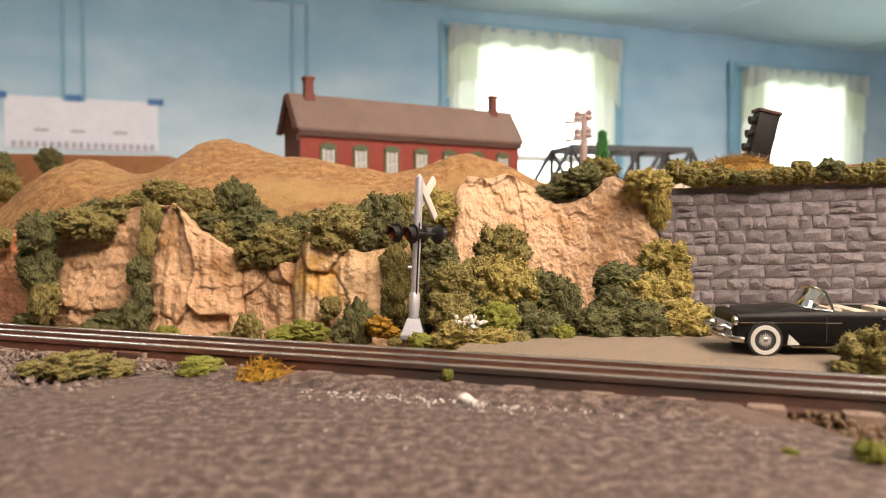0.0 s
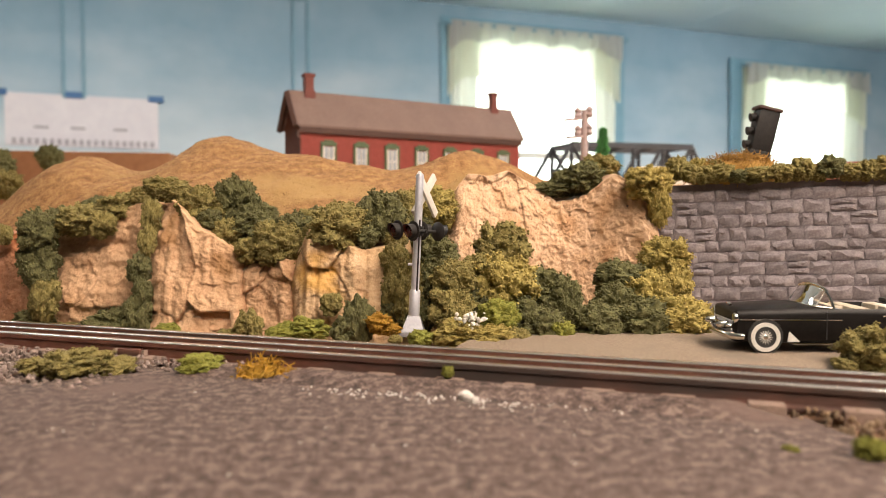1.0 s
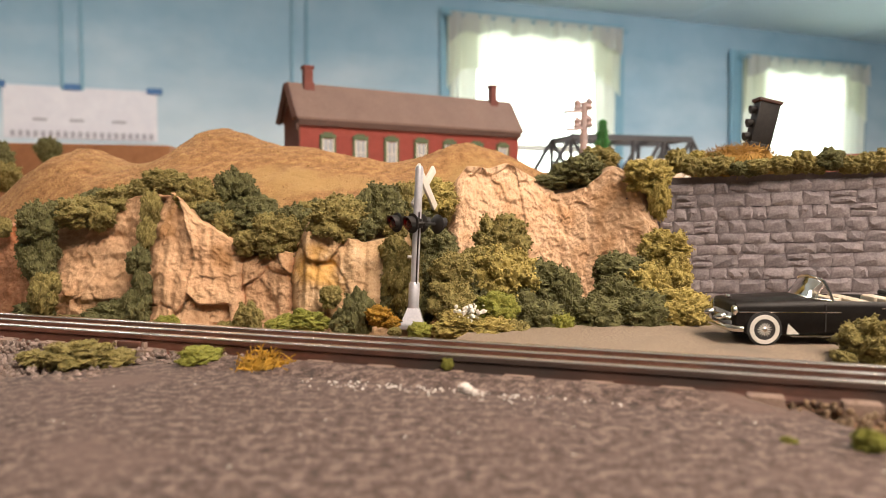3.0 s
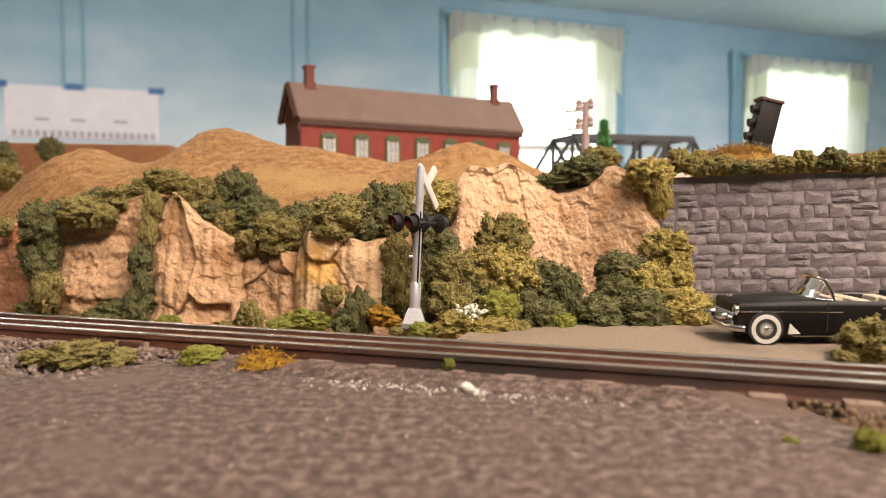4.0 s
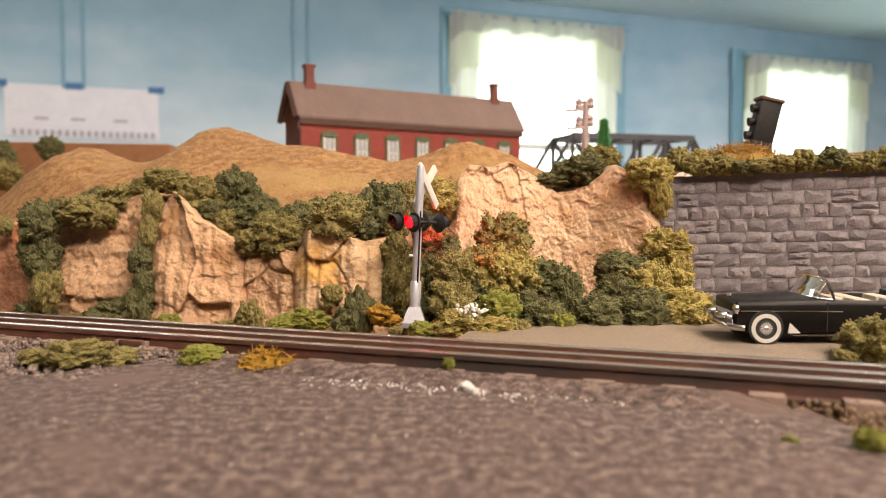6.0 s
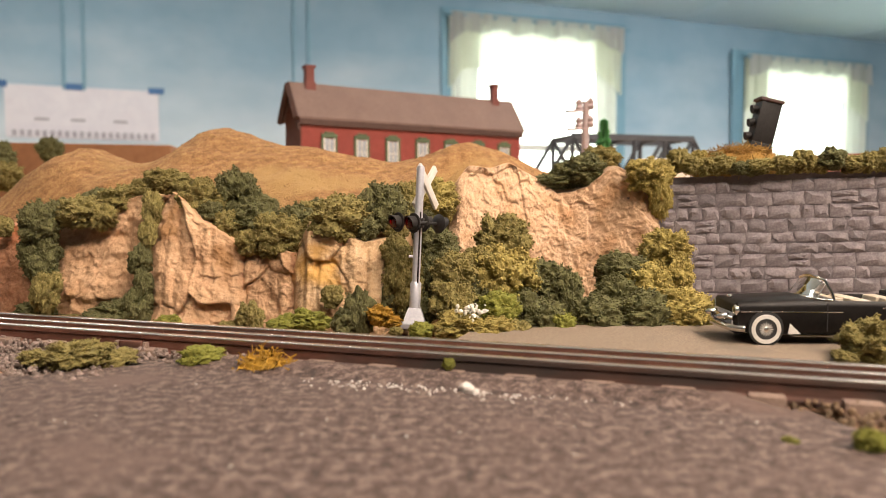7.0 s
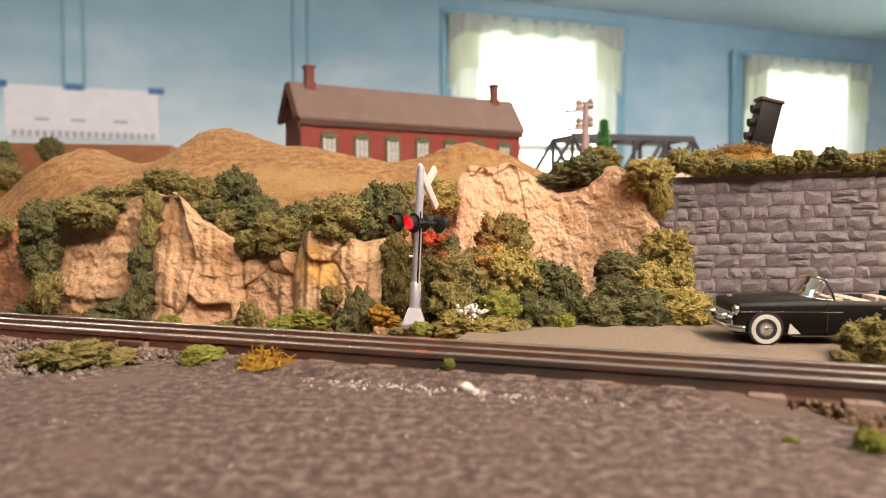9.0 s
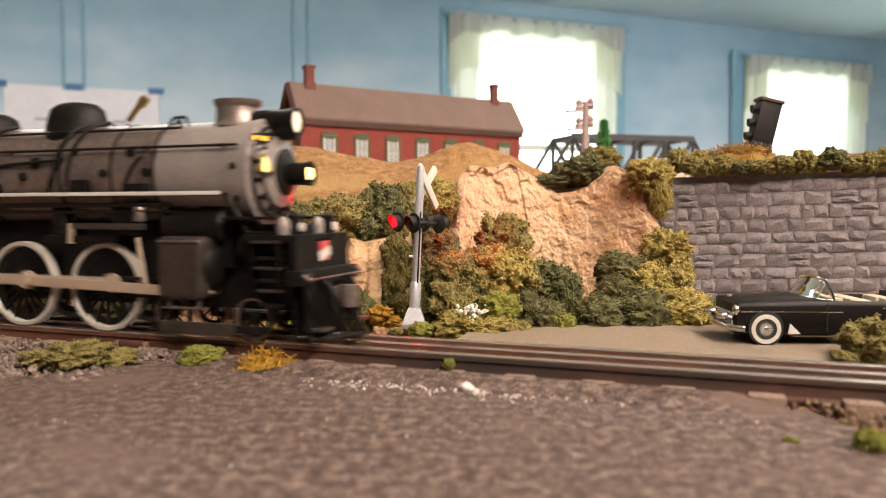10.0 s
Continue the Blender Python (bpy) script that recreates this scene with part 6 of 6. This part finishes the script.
            part("washout_plug", bm, M["loco_black"], boiler, "dark round boiler plug")
        bm = bmesh.new()
        add_pipe(bm, [(-0.215, y * 0.0235, 0.0670), (-0.150, y * 0.0240, 0.0745), (-0.120, y * 0.0238, 0.0760)], 0.0008, 8)
        part("reach_rod", bm, M["loco_black"], lo)
        # running boards with pale edges
        bm = bmesh.new()
        add_box(bm, -0.250, -0.0330, y * 0.0270 if y < 0 else 0.0170, -0.0170 if y < 0 else 0.0270, 0.0598, 0.0610, bevel=0.0003)
        rb = part("running_board", bm, M["loco_black"], lo)
        bm = bmesh.new()
        add_box(bm, -0.250, -0.0330, y * 0.0273 - 0.0003, y * 0.0273 + 0.0003, 0.0600, 0.0616, bevel=0.0002)
        part("edge_strip", bm, M["white_wall"], rb, "white running board edge")
        bm = bmesh.new()
        add_pipe(bm, [(-0.250, y * 0.0240, 0.0560), (-0.060, y * 0.0240, 0.0560)], 0.0010, 8)
        add_pipe(bm, [(-0.250, y * 0.0225, 0.0530), (-0.060, y * 0.0225, 0.0530)], 0.0008, 8)
        part("cooling_pipe", bm, M["loco_black"], lo)
        bm = bmesh.new()
        add_box(bm, -0.0340, -0.0080, y * 0.0260 if y < 0 else 0.0130, -0.0130 if y < 0 else 0.0260, 0.0500, 0.0512, pose(0, 0, 0, 0, 0, 0), bevel=0.0003)
        part("front_step", bm, M["loco_black"], lo)
        for x0, z0, x1, z1 in ((-0.0335, 0.0600, -0.0230, 0.0445), (-0.0230, 0.0445, -0.0080, 0.0445)):
            bm = bmesh.new()
            add_rod(bm, (x0, y * 0.0225, z0), (x1, y * 0.0225, z1), 0.0009, seg=8)
            part("brace", bm, M["loco_black"], lo)
        # cylinder, valve chest, crosshead guides
        cyl = new("cylinder", None)
        cyl.parent = lo
        bm = bmesh.new()
        add_box(bm, -0.0640, -0.0415, y * 0.0190 - 0.0105, y * 0.0190 + 0.0105, 0.0165, 0.0430, bevel=0.0038, rounds=4)
        part("casing", bm, M["loco_grey"], cyl, "dark grey-brown cylinder casing")
        bm = bmesh.new()
        add_lathe(bm, [(0.0080, -0.0655), (0.0094, -0.0645), (0.0094, -0.0410), (0.0080, -0.0395), (0.0030, -0.0383), (0.0002, -0.0383)], pose(0, y * 0.0185, 0.0300, 0, 90, 0), 32)
        part("cylinder_cover", bm, M["loco_black"], cyl, "black cylinder end covers")
        bm = bmesh.new()
        add_lathe(bm, [(0.0060, -0.0665), (0.0072, -0.0655), (0.0072, -0.0375), (0.0058, -0.0360), (0.0002, -0.0360)], pose(0, y * 0.0160, 0.0475, 0, 90, 0), 28)
        part("valve_chest", bm, M["loco_black"], cyl)
        bm = bmesh.new()
        add_box(bm, -0.0500, -0.0340, min(0, y * 0.0170), max(0, y * 0.0170), 0.0300, 0.0560)
        part("saddle", bm, M["loco_black"], cyl, smooth=False)
        bm = bmesh.new()
        for z in (0.0160, 0.0235):
            add_box(bm, -0.0880, -0.0655, y * 0.0205 - 0.0012, y * 0.0205 + 0.0012, z, z + 0.0014)
        part("guide_bar", bm, M["loco_black"], lo, smooth=False)
        bm = bmesh.new()
        add_box(bm, -0.1060, -0.0900, y * 0.0225 - 0.001, y * 0.0225 + 0.001, 0.0400, 0.0450, bevel=0.0003)
        add_box(bm, -0.1300, -0.1060, y * 0.0225 - 0.001, y * 0.0225 + 0.001, 0.0395, 0.0425, bevel=0.0003)
        add_box(bm, -0.0920, -0.0780, y * 0.0215 - 0.001, y * 0.0215 + 0.001, 0.0430, 0.0560, bevel=0.0003)
        part("valve_gear_bracket", bm, M["loco_black"], lo)
        bm = bmesh.new()
        add_rod(bm, (-0.1150, y * 0.0225, 0.0390), (-0.1150, y * 0.0225, 0.0480), 0.0020, 0.0016, seg=12)
        part("link_pin", bm, M["rod"], lo, "pale steel link pin")
        bm = bmesh.new()
        add_box(bm, -0.0700, -0.0130, y * 0.0225 - 0.0012, y * 0.0225 + 0.0012, 0.0035, 0.0065, bevel=0.0004)
        part("truck_frame", bm, M["loco_black"], lo)
        for x, z in ((-0.012, 0.0150), (-0.012, 0.0250), (-0.012, 0.0340)):
            bm = bmesh.new()
            add_box(bm, x - 0.005, x + 0.005, y * 0.0245 - 0.0025, y * 0.0245 + 0.0025, z, z + 0.0012, bevel=0.0003)
            part("side_step", bm, M["loco_black"], lo)
        bm = bmesh.new()
        add_lathe(bm, [(0.0050, -0.0300), (0.0056, -0.0290), (0.0056, -0.0060), (0.0050, -0.0050), (0.0002, -0.0050)], pose(0, y * 0.0150, 0.0385, 0, 90, 0), 20)
        part("air_tank", bm, M["loco_black"], lo)
    # frame and firebox, cab
    bm = bmesh.new()
    add_box(bm, -0.2600, -0.0080, -0.0110, 0.0110, 0.0120, 0.0480, bevel=0.001)
    part("frame", bm, M["loco_black"], lo)
    bm = bmesh.new()
    add_box(bm, -0.2600, -0.2050, -0.0240, 0.0240, 0.0380, 0.0720, bevel=0.004)
    part("firebox", bm, M["boiler"], lo)
    bm = bmesh.new()
    add_box(bm, -0.3000, -0.2600, -0.0300, 0.0300, 0.0320, 0.0900, bevel=0.001)
    add_lathe(bm, [(0.0320, -0.3060), (0.0320, -0.2560)], pose(0, 0, 0.0660, 0, 90, 0), 40)
    part("cab", bm, M["boiler"], lo)
    # front plate with emblem, deck, pilot, coupler
    bm = bmesh.new()
    prof = [(-0.0265, 0.0300), (0.0265, 0.0300), (0.0265, 0.0440)] + [(0.0085 * math.cos(a), 0.0440 - 0.0045 * math.sin(a)) for a in [math.pi * k / 10 for k in range(11)]] + [(-0.0265, 0.0440)]
    a = [bm.verts.new((-0.0015, y, z)) for y, z in prof]
    b = [bm.verts.new((0.0010, y, z)) for y, z in prof]
    for k in range(len(prof)):
        bm.faces.new((a[k], a[(k + 1) % len(prof)], b[(k + 1) % len(prof)], b[k]))
    bm.faces.new(a)
    bm.faces.new(b[::-1])
    plate = part("front_plate", bm, M["loco_black"], lo, "black front plate", smooth=False)
    bm = bmesh.new()
    add_box(bm, 0.0011, 0.0016, -0.0045, 0.0045, 0.0330, 0.0410, bevel=0.0002)
    part("emblem", bm, M["red_emblem"], plate, "plain red emblem plate")
    bm = bmesh.new()
    add_box(bm, 0.0017, 0.0020, -0.0055, 0.0055, 0.0350, 0.0388, pose(0, 0, 0, 14, 0, 0))
    bmesh.ops.transform(bm, matrix=Matrix.Translation((0, 0.0086, 0.0)), verts=bm.verts)
    part("emblem_bar", bm, M["white_wall"], plate, "white diagonal emblem bar", smooth=False)
    for y in (-0.0180, 0.0150):
        lamp = new("marker_lamp", None)
        lamp.parent = lo
        bm = bmesh.new()
        add_lathe(bm, [(0.0030, 0.0440), (0.0030, 0.0500), (0.0036, 0.0506), (0.0036, 0.0516), (0.0004, 0.0530)], pose(-0.0040, y, 0), 18)
        part("case", bm, M["loco_black"], lamp)
        bm = bmesh.new()
        add_rod(bm, (-0.0010, y, 0.0470), (0.0002, y, 0.0470), 0.0018, seg=12)
        part("glass", bm, M["chalk"], lamp)
    bm = bmesh.new()
    add_box(bm, -0.0240, 0.0, -0.0255, 0.0255, 0.0415, 0.0440, bevel=0.0005)
    part("deck", bm, M["loco_black"], lo)
    bm = bmesh.new()
    add_box(bm, -0.0030, 0.0050, -0.0285, 0.0285, 0.0240, 0.0300, bevel=0.0006)
    part("pilot_beam", bm, M["loco_black"], lo, "black pilot beam")
    pilot = new("pilot", None)
    pilot.parent = lo
    for k in range(15):
        y = -0.0255 + k * 0.0510 / 14
        reach = 0.0165 - 0.0135 * abs(y) / 0.0255
        bm = bmesh.new()
        add_rod(bm, (0.0035, y * 0.92, 0.0245), (0.0035 + reach, y, 0.0025), 0.00115, seg=6)
        part("bar", bm, M["soot_black"], pilot)
    bm = bmesh.new()
    for sgn in (-1, 1):
        v = [bm.verts.new(p) for p in ((-0.0010, 0, 0.0245), (-0.0010, sgn * 0.0230, 0.0245), (-0.0004, sgn * 0.0235, 0.0035), (0.0110, 0, 0.0035))]
        f = bm.faces.new(v)
        r = bmesh.ops.extrude_face_region(bm, geom=[f])
        bmesh.ops.translate(bm, vec=(-0.0012, 0, 0), verts=[g for g in r["geom"] if isinstance(g, bmesh.types.BMVert)])
    part("back_sheet", bm, M["soot_black"], pilot, "black sheet behind the pilot bars", smooth=False)
    bm = bmesh.new()
    add_pipe(bm, [(0.0060, -0.0262, 0.0028), (0.0195, 0.0, 0.0028), (0.0060, 0.0262, 0.0028)], 0.0013, 8)
    part("foot_bar", bm, M["loco_black"], pilot)
    bm = bmesh.new()
    add_box(bm, 0.0, 0.0110, -0.0035, 0.0035, 0.0150, 0.0220, bevel=0.001)
    add_lathe(bm, [(0.0038, 0.0140), (0.0042, 0.0185), (0.0038, 0.0230)], pose(0.0130, -0.0010, 0), 14)
    part("coupler", bm, M["boiler"], lo, "grey knuckle coupler")
    for y in (-0.0130, 0.0130):
        bm = bmesh.new()
        add_pipe(bm, bent((0.0050, y, 0.0260), (0.0130, y, 0.0240), (0.0110, y, 0.0110)), 0.0011, 8)
        part("air_hose", bm, M["loco_black"], lo)
    for y in (-1, 1):
        for k, (x0, x1, z) in enumerate(((-0.0200, -0.0060, 0.0405), (-0.0185, -0.0060, 0.0300), (-0.0170, -0.0050, 0.0210))):
            bm = bmesh.new()
            add_box(bm, x0, x1, y * 0.0235 - 0.0032, y * 0.0235 + 0.0032, z, z + 0.0011, bevel=0.0003)
            part("step_tread", bm, M["loco_grey"], lo, "worn grey step tread")
        bm = bmesh.new()
        add_box(bm, -0.0080, -0.0070, y * 0.0235 - 0.0034, y * 0.0235 + 0.0034, 0.0200, 0.0430, bevel=0.0003)
        add_box(bm, -0.0205, -0.0195, y * 0.0222 - 0.0030, y * 0.0222 + 0.0030, 0.0240, 0.0440, bevel=0.0003)
        part("step_hanger", bm, M["soot_black"], lo)
        bm = bmesh.new()
        add_lathe(bm, [(0.0022, 0.0), (0.0024, 0.0012), (0.0012, 0.0012), (0.0011, 0.0004), (0.0002, 0.0004)], pose(0.0050, y * 0.0235, 0.0270, 0, 90, 0), 16)
        part("poling_pocket", bm, M["loco_grey"], lo, "round grey poling pocket")
        bm = bmesh.new()
        add_box(bm, 0.0040, 0.0120, y * 0.0200 - 0.0055, y * 0.0200 + 0.0055, 0.0060, 0.0072, bevel=0.0003)
        add_box(bm, 0.0036, 0.0046, y * 0.0200 - 0.0045, y * 0.0200 + 0.0045, 0.0070, 0.0240, bevel=0.0003)
        part("footboard", bm, M["loco_grey"], lo, "grey footboard with hanger")
        bm = bmesh.new()
        add_box(bm, -0.0660, -0.0290, y * 0.0245 - 0.0009, y * 0.0245 + 0.0009, 0.0020, 0.0072, bevel=0.0004)
        part("truck_side", bm, M["loco_grey"], lo, "dark grey truck side bar")
        bm = bmesh.new()
        add_pipe(bm, [(-0.0640, y * 0.0265, 0.0130), (-0.0420, y * 0.0265, 0.0130)], 0.0005, 8)
        for x in (-0.0600, -0.0450):
            add_rod(bm, (x, y * 0.0260, 0.0130), (x, y * 0.0250, 0.0175), 0.0008, seg=8)
        part("drain_cocks", bm, M["boiler"], lo, "grey drain cock rod")
        # pale strip added as the highlight on the casing's rounded upper edge
        bm = bmesh.new()
        add_box(bm, -0.0630, -0.0425, y * 0.0295 - 0.0006, y * 0.0295 + 0.0004, 0.0405, 0.0415, bevel=0.0002)
        part("casing_edge", bm, M["boiler"], lo, "pale strip for the highlight along the casing edge")
        # outer valve gear: radius bar, eccentric crank and crosshead guide yoke
        bm = bmesh.new()
        add_box(bm, -0.1110, -0.0720, y * 0.0262 - 0.0007, y * 0.0262 + 0.0007, 0.0455, 0.0482, bevel=0.0003)
        part("radius_bar", bm, M["loco_grey"], lo, "dark grey radius bar")
        bm = bmesh.new()
        add_lathe(bm, [(0.0026, 0.0), (0.0030, 0.0012), (0.0024, 0.0040), (0.0030, 0.0050), (0.0026, 0.0062)], pose(-0.0760, y * 0.0240, 0.0490), 16)
        part("lubricator", bm, M["boiler"], lo, "ribbed grey lubricator")
    for x, y in ((-0.0070, -0.0215), (-0.0070, 0.0120)):
        bm = bmesh.new()
        add_lathe(bm, [(0.0026, 0.0), (0.0030, 0.0030), (0.0022, 0.0060), (0.0008, 0.0072)], pose(x, y, 0.0440), 16)
        part("deck_casting", bm, M["smokebox"], lo, "pale grey deck casting")
    bm = bmesh.new()
    add_pipe(bm, [(0.0050, -0.0275, 0.0285), (0.0075, -0.0275, 0.0265), (0.0075, 0.0275, 0.0265), (0.0050, 0.0275, 0.0285)], 0.0006, 8)
    part("uncoupling_lever", bm, M["boiler"], lo)
    # wheels and rods
    turning, rods = [], []
    tyre, spoke, weight = driver_wheel(DRIVER_R, 16, M["tyre_white"])
    ttyre, tspoke, tweight = driver_wheel(TRUCK_R, 10, M["boiler"])
    for y in (-1, 1):
        for x in DRIVERS:
            w = new("driving_wheel", None)
            w.parent = lo
            for me in (tyre, spoke, weight):
                o = new(me.name, me)
                o.parent = w
            turning.append((w, x, y * 0.0170, DRIVER_R, y))
        for x in TRUCKS:
            w = new("truck_wheel", None)
            w.parent = lo
            for me in (ttyre, tspoke):
                o = new(me.name, me)
                o.parent = w
            turning.append((w, x, y * 0.0165, TRUCK_R, y))
        # coupling rod through the crank pins; it keeps level and circles
        bm = bmesh.new()
        add_box(bm, DRIVERS[2] - 0.001, DRIVERS[0] + 0.001, -0.0008, 0.0008, -0.0024, 0.0024, bevel=0.0004)
        for x in DRIVERS:
            add_rod(bm, (x, -0.0013, 0), (x, 0.0013, 0), 0.0042, seg=20)
        rod = part("coupling_rod", bm, M["rod"], lo, "pale bare steel coupling rod")
        rods.append((rod, y, "side"))
        bm = bmesh.new()
        add_box(bm, 0.0, 0.0840, -0.0007, 0.0007, -0.0022, 0.0022, bevel=0.0004)
        add_rod(bm, (0, -0.0013, 0), (0, 0.0013, 0), 0.0034, seg=20)
        add_rod(bm, (0.0840, -0.0013, 0), (0.0840, 0.0013, 0), 0.0026, seg=20)
        rod = part("main_rod", bm, M["rod"], lo, "pale bare steel main rod")
        rods.append((rod, y, "main"))
        bm = bmesh.new()
        add_box(bm, -0.0030, 0.0040, -0.0018, 0.0018, -0.0036, 0.0036, bevel=0.0006)
        add_rod(bm, (0.0040, 0, 0), (0.0180, 0, 0), 0.0008, seg=10)
        rod = part("crosshead", bm, M["rod"], lo, "bright crosshead with piston rod")
        rods.append((rod, y, "cross"))
    return lo, turning, rods


LOCO, TURNING, RODS = locomotive()
SPEED, STOP = 0.2349, -0.0525
LOCO.scale = (0.97, 0.82, 0.97)


def motions():
    steps = [k / 10 for k in range(int(SECONDS * 10) + 1)]
    # the locomotive rolls in along the straight track at an even speed
    walk(LOCO, [(t, TRACK @ pose(STOP - SPEED * (SECONDS - t), 0, HEAD)) for t in (0.0, 2.5, 5.0, 7.5, 10.0)])

    def turned(t, radius):
        return math.degrees(SPEED * (SECONDS - t) / (0.97 * radius))

    for w, x, y, r, side in TURNING:
        walk(w, [(t, pose(x, y, r, 90 if side < 0 else -90, 0, 0) @ pose(0, 0, 0, 0, 0, side * -turned(t, r) if side < 0 else turned(t, r) * -1)) for t in steps])
    for rod, side, kind in RODS:
        rows = []
        for t in [k / 30 for k in range(int(SECONDS * 30) + 1)]:
            a = radians(turned(t, DRIVER_R) + 20 + (0 if side < 0 else 90))
            dx, dz = CRANK * math.cos(a), DRIVER_R + CRANK * math.sin(a)
            px = DRIVERS[1] + dx
            fall = math.asin((dz - DRIVER_R) / 0.0840)
            cx = px + 0.0840 * math.cos(fall)
            if kind == "side":
                rows.append((t, pose(dx, side * 0.0212, dz)))
            elif kind == "main":
                rows.append((t, pose(px, side * 0.0236, dz, 0, math.degrees(fall), 0)))
            else:
                rows.append((t, pose(cx, side * 0.0222, DRIVER_R)))
        walk(rod, rows)
    # the two pairs of signal lamps flash in turn
    bright = {True: [(4.58, 5.45), (5.95, 6.45), (8.12, 8.72), (8.92, 9.34), (9.56, 9.93)],
              False: [(5.45, 5.95), (6.45, 6.95), (8.72, 8.92), (9.34, 9.56), (9.93, 10.2)]}
    for lens, inner in LENSES:
        rows = [(0.0, pose(0, -0.0028, 0))]
        for a, b in bright[inner]:
            for t, turn in ((a - 0.05, 0), (a - 0.017, 60), (a + 0.017, 120), (a + 0.05, 180), (b - 0.05, 180), (b - 0.017, 120), (b + 0.017, 60), (b + 0.05, 0)):
                if t <= SECONDS:
                    rows.append((t, pose(0, -0.0028, 0, 0, 0, turn)))
        if rows[-1][0] < SECONDS:
            rows.append((SECONDS, rows[-1][1]))
        walk(lens, rows)


motions()
